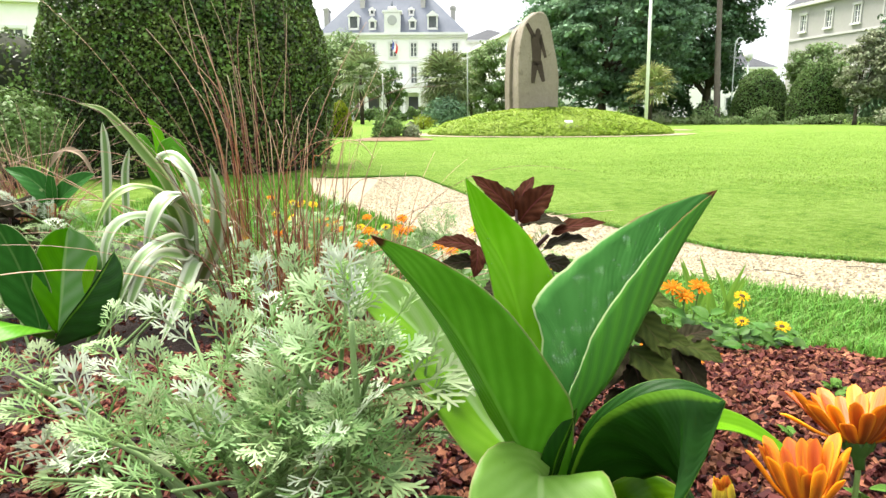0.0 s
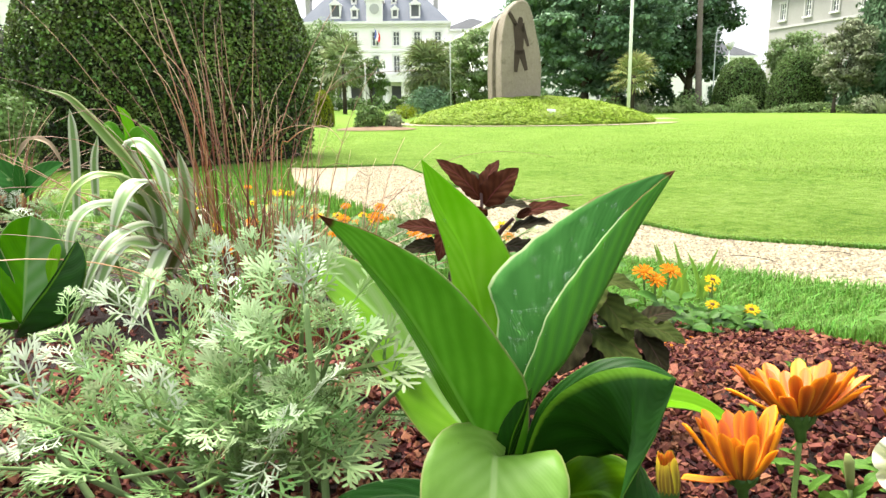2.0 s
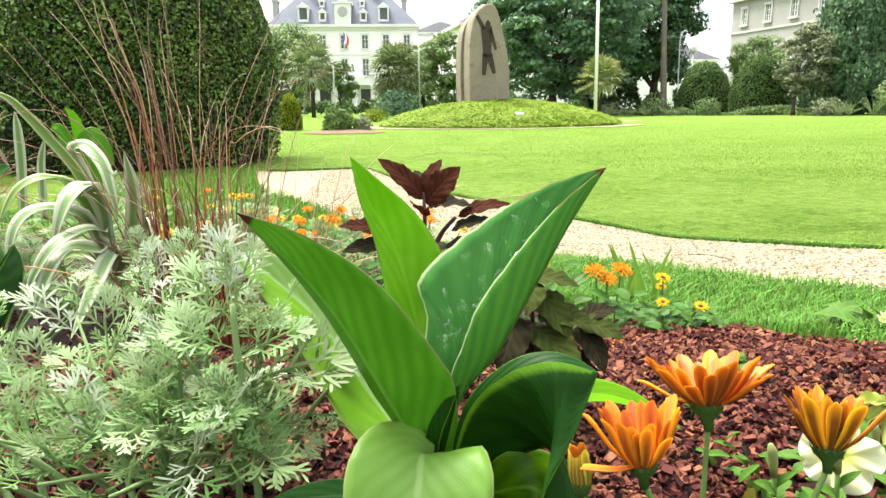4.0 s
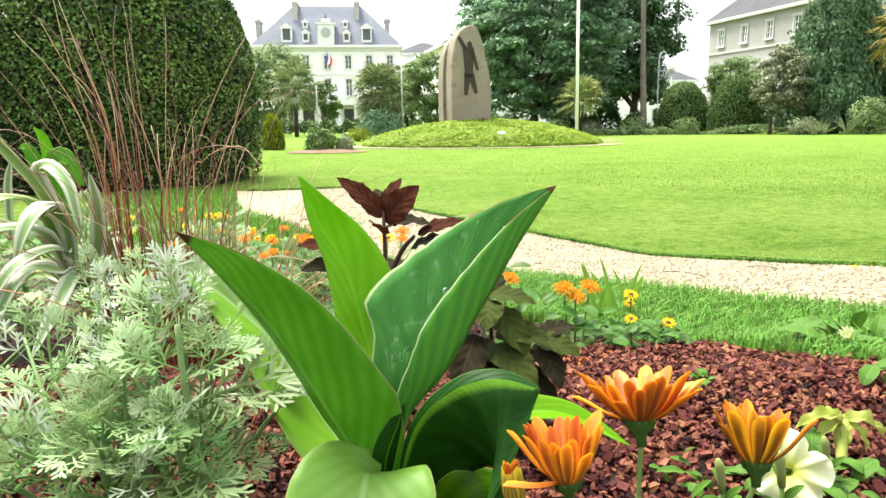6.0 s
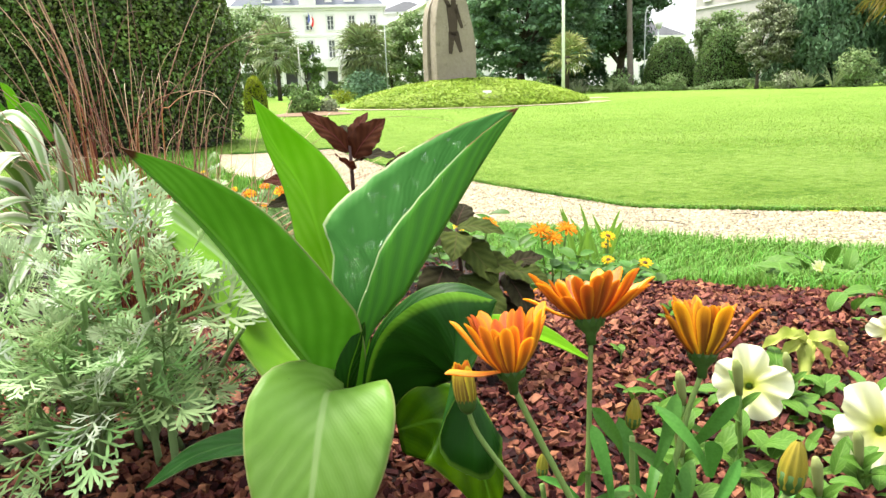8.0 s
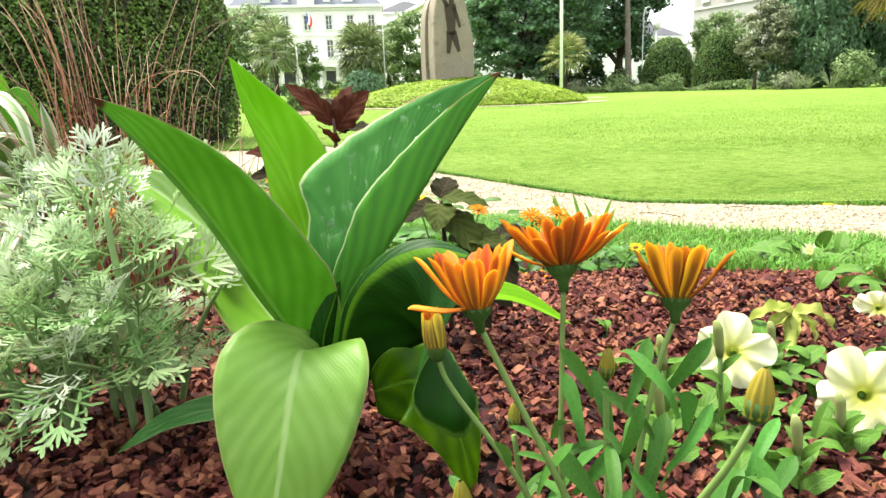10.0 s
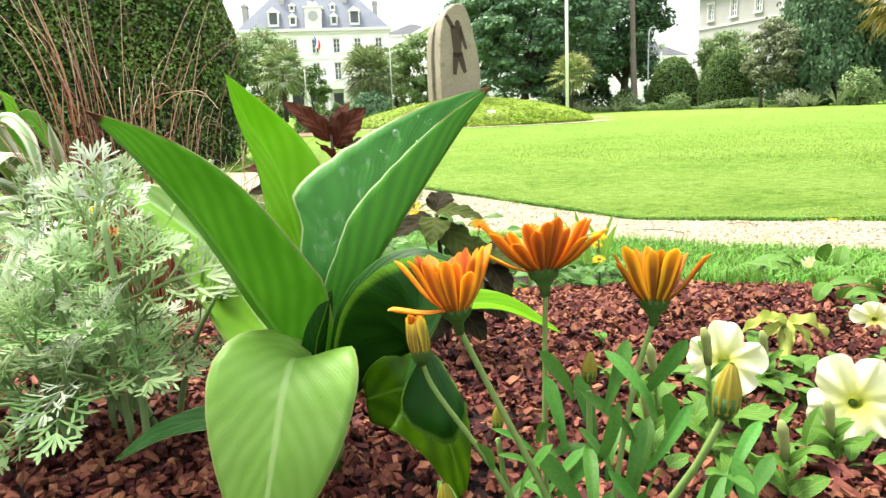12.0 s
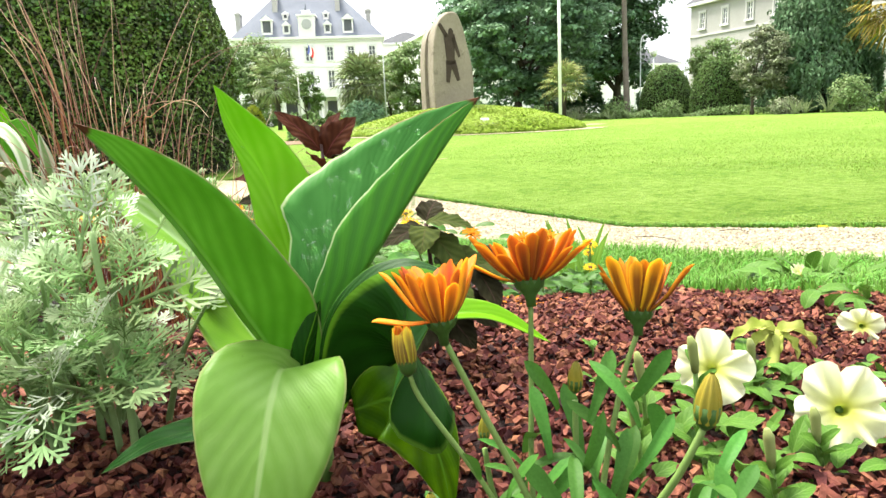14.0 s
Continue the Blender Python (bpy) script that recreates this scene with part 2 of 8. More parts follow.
def veined(name, c1, c2, edge, rib, stripes=9.0, slant=0.35, depth=0.35, glow=0.4, rough=0.35, edge_at=0.965, rib_w=0.025, stripe_dark=0.35, vary=0.08, sharp=2.0, other=None, tone=None, brown=None, spec=0.1):
    """A large leaf on its uv: side veins that slant from the midrib, a pale midrib and a coloured edge."""
    c1, c2, edge, rib, other, glow = dim(c1, tone, 1.16), dim(c2, tone, 1.16), dim(edge), dim(rib, tone, 1.16), other and dim(other, tone, 1.16), glow * 0.8
    m, N, L, B = nodes_of(name)
    tc = N.new("ShaderNodeTexCoord")
    sep = N.new("ShaderNodeSeparateXYZ")
    L.new(tc.outputs["UV"], sep.inputs[0])
    across = calc(N, L, "MULTIPLY", calc(N, L, "ABSOLUTE", calc(N, L, "SUBTRACT", sep.outputs[0], 0.5)), 2.0)
    wob = noise_node(N, L, tc.outputs["UV"], 5.0, 3)
    ph = calc(N, L, "SUBTRACT", sep.outputs[1], calc(N, L, "MULTIPLY", calc(N, L, "POWER", across, 0.8), slant))
    ph = calc(N, L, "ADD", ph, calc(N, L, "MULTIPLY", wob, 0.06))
    band = calc(N, L, "POWER", calc(N, L, "ABSOLUTE", calc(N, L, "SINE", calc(N, L, "MULTIPLY", ph, stripes * 3.1416))), sharp)
    fine = calc(N, L, "SINE", calc(N, L, "MULTIPLY", ph, stripes * 31.0))
    blot = noise_node(N, L, tc.outputs["Object"], 22.0, 4)
    col = ramp(N, L, blot, [(0.3, c1), (0.72, c2)])
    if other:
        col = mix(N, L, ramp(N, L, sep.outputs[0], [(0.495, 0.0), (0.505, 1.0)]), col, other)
    dark = tuple(x * (1 - stripe_dark) for x in c1)
    col = mix(N, L, calc(N, L, "MULTIPLY", calc(N, L, "SUBTRACT", 1.0, band), 0.55), col, dark)
    spots = ramp(N, L, noise_node(N, L, tc.outputs["Object"], 120.0, 2), [(0.74, 0.0), (0.8, 0.5)])
    col = mix(N, L, spots, col, tuple(x * 0.5 for x in c1))
    ribf = ramp(N, L, across, [(rib_w, 1.0), (rib_w * 2.6, 0.0)])
    col = mix(N, L, calc(N, L, "MULTIPLY", ribf, 0.8), col, rib)
    col = mix(N, L, ramp(N, L, across, [(edge_at, 0.0), (min(0.999, edge_at + 0.02), 1.0)]), col, edge)
    if brown:
        ragged = calc(N, L, "ADD", sep.outputs[1], calc(N, L, "MULTIPLY", calc(N, L, "SUBTRACT", wob, 0.5), 0.03))
        col = mix(N, L, ramp(N, L, ragged, [(brown, 0.0), (brown + 0.012, 1.0)]), col, (0.06, 0.022, 0.008))
        rim = calc(N, L, "MULTIPLY", ramp(N, L, across, [(0.95, 0.0), (0.99, 1.0)]), ramp(N, L, calc(N, L, "ADD", sep.outputs[1], calc(N, L, "MULTIPLY", wob, 0.4)), [(0.95, 0.0), (1.05, 0.9)]))
        col = mix(N, L, rim, col, (0.1, 0.045, 0.012))
    L.new(col, B.inputs["Base Color"])
    B.inputs["Roughness"].default_value = rough
    B.inputs["Specular IOR Level"].default_value = spec
    h = calc(N, L, "ADD", calc(N, L, "MULTIPLY", band, 0.8), calc(N, L, "MULTIPLY", fine, 0.1))
    bumped(N, L, B, h, depth, 0.0012)
    t = N.new("ShaderNodeBsdfTranslucent")
    L.new(col, t.inputs[0])
    s = N.new("ShaderNodeMixShader")
    s.inputs[0].default_value = glow
    L.new(B.outputs[0], s.inputs[1])
    L.new(t.outputs[0], s.inputs[2])
    L.new(s.outputs[0], N["Material Output"].inputs["Surface"])
    return m


CANNA = veined("canna_leaf", (0.135, 0.36, 0.05), (0.21, 0.48, 0.085), (0.5, 0.62, 0.22), (0.28, 0.54, 0.13), stripes=12, stripe_dark=0.14, depth=0.16, glow=0.55, brown=0.95, tone=0.66)
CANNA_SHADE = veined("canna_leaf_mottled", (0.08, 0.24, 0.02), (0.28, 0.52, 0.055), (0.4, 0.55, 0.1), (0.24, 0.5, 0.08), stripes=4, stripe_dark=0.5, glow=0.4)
CANNA_BLUE = veined("canna_leaf_bluish", (0.07, 0.25, 0.05), (0.1, 0.33, 0.075), (0.5, 0.62, 0.28), (0.24, 0.46, 0.15), stripes=6, glow=0.25, stripe_dark=0.18)
CANNA_CUP = veined("canna_leaf_cupped", (0.12, 0.38, 0.03), (0.18, 0.48, 0.05), (0.4, 0.6, 0.2), (0.4, 0.62, 0.25), stripes=5, glow=0.35, stripe_dark=0.18, other=(0.26, 0.45, 0.2), tone=0.5)
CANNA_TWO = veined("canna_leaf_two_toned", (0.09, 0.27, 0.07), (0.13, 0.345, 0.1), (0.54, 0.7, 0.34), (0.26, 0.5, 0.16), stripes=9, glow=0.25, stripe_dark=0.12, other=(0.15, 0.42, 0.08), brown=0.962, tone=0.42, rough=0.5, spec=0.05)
# dark copy of the leaf green: shade on turned-away faces put into colour
CANNA_SHADOWED = veined("canna_leaf_shadowed", (0.015, 0.066, 0.008), (0.024, 0.1, 0.012), (0.14, 0.3, 0.04), (0.2, 0.42, 0.06), stripes=6, glow=0.06, stripe_dark=0.2, rough=0.5)
CANNA_PALE = veined("canna_leaf_pale", (0.26, 0.5, 0.1), (0.37, 0.61, 0.18), (0.52, 0.64, 0.22), (0.52, 0.74, 0.3), stripes=11, rib_w=0.026, stripe_dark=0.08, depth=0.2, rough=0.45, spec=0.2, tone=0.43)
CANNA_FOLD = veined("canna_leaf_pale_and_lime", (0.24, 0.53, 0.06), (0.33, 0.62, 0.1), (0.5, 0.6, 0.16), (0.42, 0.66, 0.26), stripes=8, rib_w=0.03, stripe_dark=0.1, depth=0.2, rough=0.5, glow=0.55, other=(0.34, 0.54, 0.2))
# young lime leaf; tone raised so the colour carries part of the backlight
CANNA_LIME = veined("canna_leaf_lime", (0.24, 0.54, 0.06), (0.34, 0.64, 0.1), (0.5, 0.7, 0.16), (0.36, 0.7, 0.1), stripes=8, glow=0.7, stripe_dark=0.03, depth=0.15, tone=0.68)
STEM = surface("green_stem", (0.06, 0.12, 0.02), (0.1, 0.18, 0.04), 90, 12, 0.5, 0.1)
YEW = foliage("clipped_yew_leaf", (0.05, 0.12, 0.02), (0.31, 0.43, 0.1), 0.25, 0.4, island=0.9, scale=2.2, spec=0.22)
# near-black fill: shade between the leaves, put into a solid core's colour
CORE_SHADE = surface("evergreen_inner_shade", (0.008, 0.012, 0.004), (0.018, 0.02, 0.008), 20, 2, 0.9)
LAWN_BLADE = foliage("lawn_blade", (0.28, 0.475, 0.06), (0.46, 0.65, 0.145), 0.42, 0.5, island=0.38, scale=2.0)
BARK = surface("tree_bark", (0.025, 0.02, 0.015), (0.07, 0.055, 0.04), 8, 1.0, 0.9, 0.8, 0.05)


# ---- ground ----
PROFILE = [(-500.0, 0.10), (0.75, 0.09), (1.05, 0.03), (1.2, -0.02), (1.9, -0.07), (2.5, -0.14), (3.0, -0.2), (900.0, -0.2)]


def ground_z(x, y):
    if x < -0.15 and y > 1.2:
        y = 1.2 + (y - 1.2) * (1 - 0.55 * smoothstep(-0.15, -1.0, x) * (1 - smoothstep(3, 5.5, y)))
    return float(np.interp(y, [p[0] for p in PROFILE], [p[1] for p in PROFILE]))


def path_near(x):
    """The near edge of the gravel path: y at x."""
    return float(np.interp(x, [-3, -1.35, -1.0, -0.39, 0.25, 0.72, 1.09, 1.6, 4.0, 12.0], [7.0, 6.88, 5.3, 4.1, 2.75, 1.98, 1.57, 1.1, -1.2, -8.0]))


def path_far(x):
    return float(np.interp(x, [-3, -1.0, -0.22, 0.28, 1.27, 1.71, 2.6, 5.0, 12.0], [7.0, 6.85, 7.0, 5.1, 3.2, 2.5, 1.5, -0.6, -6.4]))


EDGE = [1.476, 1.33, 1.17, 0.98, 0.8, 0.55, 0.15, -2.4]


def bed_edge(x):
    """The far edge of the planted bed, where the grass strip begins."""
    if x < 0.45:
        return path_near(x) - float(np.interp(x, [-3, -1.35, -1.0, -0.4, 0.3, 0.45], [4.4, 4.2, 2.8, 2.1, 0.95, 0.95]))
    return float(np.interp(x, [0.45, 0.56, 0.63, 0.68, 0.78, 0.95, 1.3, 4.0], EDGE))


def strip_sheet(y0, y1, x0, x1, nx, ny, lift=0.0):
    """A sheet of ground between two edges y0(x) and y1(x)."""
    rows = []
    for j in range(ny + 1):
        row = []
        for i in range(nx + 1):
            x = x0 + (x1 - x0) * i / nx
            y = y0(x) + (y1(x) - y0(x)) * j / ny
            row.append((x, y, ground_z(x, y) + lift))
        rows.append(row)
    return Geo().grid(rows)


def lawn_material():
    m, N, L, B = nodes_of("mown_lawn")
    co = N.new("ShaderNodeTexCoord").outputs["Object"]
    mp = N.new("ShaderNodeMapping")
    mp.inputs["Rotation"].default_value = (0, 0, radians(8))
    mp.inputs["Scale"].default_value = (0.1, 1.0, 1.0)
    L.new(co, mp.inputs[0])
    swath = noise_node(N, L, mp.outputs[0], 1.0, 2)
    patch = noise_node(N, L, co, 1.1, 5)
    tuft = noise_node(N, L, co, 14.0, 4, 0.7)
    fine = noise_node(N, L, co, 60.0, 8, 0.85)
    f = calc(N, L, "ADD", calc(N, L, "MULTIPLY", swath, 0.07), calc(N, L, "ADD", calc(N, L, "MULTIPLY", patch, 0.14), calc(N, L, "ADD", calc(N, L, "MULTIPLY", fine, 0.4), calc(N, L, "MULTIPLY", tuft, 0.36))))
    col = ramp(N, L, f, [(0.41, (0.05, 0.106, 0.011)), (0.485, (0.105, 0.172, 0.026)), (0.56, (0.16, 0.23, 0.055))])
    L.new(col, B.inputs["Base Color"])
    B.inputs["Roughness"].default_value = 0.9
    B.inputs["Specular IOR Level"].default_value = 0.03
    bumped(N, L, B, fine, 0.9, 0.03)
    return m


def gravel_material():
    m, N, L, B = nodes_of("pale_gravel")
    co = N.new("ShaderNodeTexCoord").outputs["Object"]
    v = N.new("ShaderNodeTexVoronoi")
    v.inputs["Scale"].default_value = 95
    L.new(co, v.inputs["Vector"])
    col = ramp(N, L, v.outputs["Color"], [(0.0, (0.045, 0.032, 0.02)), (0.16, (0.12, 0.096, 0.062)), (0.36, (0.22, 0.185, 0.122)), (1.0, (0.3, 0.26, 0.182))])
    patch = noise_node(N, L, co, 2.2, 4)
    col = mix(N, L, ramp(N, L, patch, [(0.4, 0.0), (0.7, 0.35)]), col, (0.22, 0.18, 0.125))
    L.new(col, B.inputs["Base Color"])
    B.inputs["Roughness"].default_value = 0.9
    B.inputs["Specular IOR Level"].default_value = 0.1
    bumped(N, L, B, calc(N, L, "SUBTRACT", 1.0, v.outputs["Distance"]), 0.8, 0.006)
    return m


LAWN = lawn_material()
GRAVEL = gravel_material()
SOIL = surface("red_brown_soil", (0.006, 0.002, 0.0015), (0.02, 0.007, 0.005), 140, 12, 0.85, 0.8, 0.01)

# one sheet of lawn to the horizon, with the bed, the grass strip and the path laid on it
rows = []
xs = [-900, -300, -120, -60, -30, -15, -8] + [-5 + 0.25 * i for i in range(61)] + [14, 20, 30, 60, 120, 300, 900]
ys = [-300, -60, -15, -5, -2] + [-1 + 0.2 * i for i in range(46)] + [9, 11, 14, 18, 24, 32, 45, 70, 120, 300, 900]
for y in ys:
    rows.append([(x, y, ground_z(x, y) - 0.014) for x in xs])
single("ground", Geo().grid(rows), LAWN, (0, 0, 0), "broad mown lawn running to the trees", "lawn", kind="structure")


def lawn_top(x, y):
    """The lawn beyond the path, a little proud of the gravel, with an uneven cut edge."""
    return ground_z(x, y) + 0.012 + 0.006 * noise.noise(Vector((x * 3, y * 3, 0)))


rows = []
for j in range(61):
    k = j / 60
    row = []
    for i in range(141):
        x = -1.25 + i * 0.075
        y0 = path_far(x) + 0.03 * noise.noise(Vector((x * 7, 4.0, 0)))
        y = y0 + (0.0 if j == 0 else 0.004) + (k ** 2.2) * 9.0
        row.append((x, y, lawn_top(x, y) - 0.034 * smoothstep(0.6, 1.0, k) if j else ground_z(x, y) - 0.02))
    rows.append(row)
single("lawn", Geo().grid(rows), LAWN, (0, 0, 0), "short bright green lawn with a cut edge", "lawn", kind="structure")
single("gravel_path", strip_sheet(path_near, lambda x: path_far(x) + 0.04, -3.0, 9.0, 160, 16, -0.008), GRAVEL, (0, 0, 0), "pale yellow gravel path curving past the bed", "path", kind="structure")
single("grass_verge", strip_sheet(lambda x: bed_edge(x) - 0.02, lambda x: path_near(x) + 0.01, -3.0, 7.0, 140, 10, 0.004), LAWN, (0, 0, 0), "strip of longer grass between bed and path", "grass", kind="structure")


def bed_z(x, y):
    return ground_z(x, y) + 0.010 * noise.noise(Vector((x * 5, y * 5, 0))) + 0.004 * noise.noise(Vector((x * 24, y * 24, 2)))


rows = []
for j in range(91):
    row = []
    for i in range(131):
        fi, fj = i / 130, j / 90
        x = -2.6 + i * 0.03 + 0.7 * (1 - fi) ** 3 * (2 * fj - 1) ** 4 - 0.3 * fi ** 4 * (1 - fj) ** 4
        low = -0.5 + 0.4 * (2 * fi - 1) ** 4 + 0.08 * noise.noise(Vector((x * 1.5, 0, 5)))
        y = low + (bed_edge(x) + 0.03 - low) * fj
        row.append((x, y, bed_z(x, y) + 0.004))
    rows.append(row)
MULCH_BED = single("mulch_bed", Geo().grid(rows), SOIL, (0, 0, 0), "planting bed covered with red-brown bark chips", "flower bed", kind="structure")


# ---- far: monument, mound, trees, houses ----
G0 = -0.2
STONE = surface("rough_standing_stone", (0.15, 0.125, 0.095), (0.25, 0.215, 0.17), 14, 1.3, 0.9, 0.7, 0.03, dark=(0.08, 0.065, 0.045))
# near-black for the cut-out: shade of the opening put into colour
CUT_SHADE = surface("cut_out_shade", (0.028, 0.02, 0.015), (0.055, 0.04, 0.03), 20, 3, 0.95, 0.4, 0.02)
COVER = foliage("yellow_green_groundcover", (0.4, 0.62, 0.06), (0.58, 0.78, 0.14), 0.4, 0.5, island=0.24, scale=1.2)
WHITE = surface("white_paint", (0.62, 0.62, 0.6), (0.72, 0.72, 0.7), 30, 2, 0.5, 0.05)


def mound_h(u):
    return 0.78 * (1 - u * u) ** 0.8 if u < 1 else 0.0


def flat_ball(cx, cy, rx, ry, n, seed, hf):
    rng = np.random.default_rng(seed)
    a, r = rng.uniform(0, 2 * math.pi, n), np.sqrt(rng.random(n))
    x, y = cx + rx * r * np.cos(a), cy + ry * r * np.sin(a)
    z = np.array([hf(k) for k in r])
    return np.stack([x, y, z], 1), np.stack([np.cos(a) * r * 0.5, np.sin(a) * r * 0.5, np.ones(n)], 1)


mound = thing("planted_mound", (3.6, 22.3, G0), "low oval mound covered with yellow-green foliage", "mound")
rows = []
for k in range(13):
    u = k / 12
    rows.append([(3.6 + 4.0 * u * math.cos(a), 22.3 + 3.4 * u * math.sin(a), G0 + mound_h(u) * 0.9 - 0.02) for a in (2 * math.pi * q / 40 for q in range(40))])
part("soil_core", Geo().grid(rows, close=True), foliage("mound_shade", (0.22, 0.38, 0.03), (0.32, 0.5, 0.06), 0, 0.8, island=0), mound)
p, o = flat_ball(3.6, 22.3, 4.02, 3.42, 70000, 5, lambda k: G0 + mound_h(k))
p[:, 2] += 0.07 * np.random.default_rng(3).random(len(p)) + 0.05 * np.array([noise.noise(Vector(q) * 2.2) for q in p])
part("groundcover", leaf_cloud(p, o, 0.065, 0.045, 0.45, 6, up=0.6), COVER, mound, kind="stuff", label="dense yellow-green leaves")

ring = []
for q in range(61):
    a = math.pi * (0.93 + 0.96 * q / 60)
    ring.append([(3.6 + (4.05 + w) * math.cos(a) * (1.0 if w == 0 else 1.03), 22.3 + (3.45 + w) * math.sin(a), G0 + 0.004) for w in (0.0, 0.55)])
single("gravel_ring", Geo().grid(ring), GRAVEL, (0, 0, 0), "pale gravel ring round the mound", "path", kind="structure")
single("far_path", Geo().grid([[(6.5, 24.3, G0 + 0.004), (9.6, 24.9, G0 + 0.004)], [(6.5, 25.6, G0 + 0.004), (9.6, 26.4, G0 + 0.004)]]), GRAVEL, (0, 0, 0), "pale gravel path crossing the lawn", "path", kind="structure")


def monument():
    """A tall rough stone slab; dark bars on its face stand for an abstract upright opening."""
    base = Vector((3.08, 22.0, 0.45))
    mon = thing("monument", base, "tall grey-brown standing stone with an abstract dark cut-out", "monument")
    outline = [(-0.62, 0.0), (-0.64, 0.9), (-0.63, 1.7), (-0.58, 2.3), (-0.46, 2.75), (-0.22, 3.05), (0.04, 3.16), (0.25, 3.08), (0.42, 2.7), (0.6, 2.0), (0.74, 1.3), (0.76, 0.7), (0.74, 0.0)]
    pts = [Vector((a, 0, b)) for a, b in outline]
    edge = spline(pts, 60)
    g = Geo()
    layers = []
    for depth, grow in ((0.0, 0.965), (0.03, 0.99), (0.2, 1.0), (0.5, 0.99), (0.62, 0.96)):
        ringp = []
        for q in edge:
            wob = 1 + 0.02 * noise.noise(Vector((q.x * 3, q.z * 3, depth * 6)))
            cx, cz = -0.03, 1.3
            ringp.append(base + Vector((cx + (q.x - cx) * grow * wob, depth - 0.2, cz + (q.z - cz) * (grow * wob if q.z > 0.02 else 1))))
        layers.append(ringp)
    g.grid(layers)
    n = len(edge)
    front = [layers[0][i] for i in range(n)]
    g.add(front, [tuple(reversed(range(n)))])
    g.add(layers[-1], [tuple(range(n))])
    body = part("stone_body", g, STONE, mon, smooth=False)
    cut = Geo()

    def limb(a, b, wa, wb):
        a, b = Vector((a[0], 0, a[1])), Vector((b[0], 0, b[1]))
        d = (b - a).normalized()
        s = Vector((d.z, 0, -d.x))
        y0, y1 = -0.215, -0.1
        quad = [a - s * wa, a + s * wa, b + s * wb, b - s * wb]
        v = [base + q + Vector((0, y, 0)) for y in (y0, y1) for q in quad]
        cut.add(v, [(0, 1, 2, 3), (4, 7, 6, 5), (0, 4, 5, 1), (1, 5, 6, 2), (2, 6, 7, 3), (3, 7, 4, 0)])
    # plain tapering bars meeting in one point: an opening shown by dark colour
    limb((0.0, 2.44), (0.03, 1.5), 0.19, 0.13)
    limb((-0.08, 2.36), (-0.33, 2.76), 0.07, 0.055)
    limb((0.12, 2.36), (0.33, 1.74), 0.07, 0.045)
    limb((-0.02, 1.62), (-0.09, 0.95), 0.12, 0.055)
    limb((0.08, 1.62), (0.28, 1.0), 0.12, 0.055)
    ringq = [base + Vector((0.05 + 0.09 * math.cos(a), -0.216, 2.5 + 0.13 * math.sin(a))) for a in (2 * math.pi * k / 14 for k in range(14))]
    cut.add(ringq, [tuple(reversed(range(14)))])
    cut.v = [(x - 0.06, y, z) for x, y, z in cut.v]
    turn = Matrix.Translation(base) @ Matrix.Rotation(radians(14), 4, "Z") @ Matrix.Translation(-base)
    cut.turned(turn)
    body.data.transform(Matrix.Rotation(radians(14), 4, "Z"))
    slab = Geo()
    rows = []
    for q in edge:
        hh = 0.92 if q.z > 1.0 else 1.0
        rows.append([base + Vector((q.x * 0.97 - 0.1, d, q.z * hh)) for d in (0.42, 0.5, 0.85)])
    slab.grid(rows)
    slab.add([r[0] for r in rows], [tuple(reversed(range(n)))])
    part("rear_slab", slab.turned(turn), STONE, mon, "darker weathered rear layer", smooth=False)
    part("cut_out", cut, CUT_SHADE, mon, "dark bars coloured for the shade of an abstract opening", smooth=False)
    return mon


monument()
plaque = thing("plaque", (3.75, 19.6, 0.28), "small pale plaque on a sloping stone", "plaque")
part("plate", Geo().box((3.62, 19.48, 0.06), (3.86, 19.56, 0.24), 0.012), WHITE, plaque)
part("foot", Geo().box((3.45, 19.4, -0.15), (4.15, 19.75, 0.1), 0.03), surface("pale_stone", (0.28, 0.27, 0.24), (0.38, 0.36, 0.32), 25, 3, 0.8), plaque)

pole = thing("flagpole", (9.2, 30.0, G0), "tall white painted flagpole on the lawn", "flagpole")
part("mast", Geo().tube([(9.2, 30.0, G0), (9.15, 30.0, 4.0), (9.1, 30.0, 9.5)], [0.075, 0.07, 0.055], 12), WHITE, pole)
part("base_collar", Geo().tube([(9.2, 30.0, G0), (9.2, 30.0, G0 + 0.12)], [0.14, 0.12], 12), WHITE, pole)


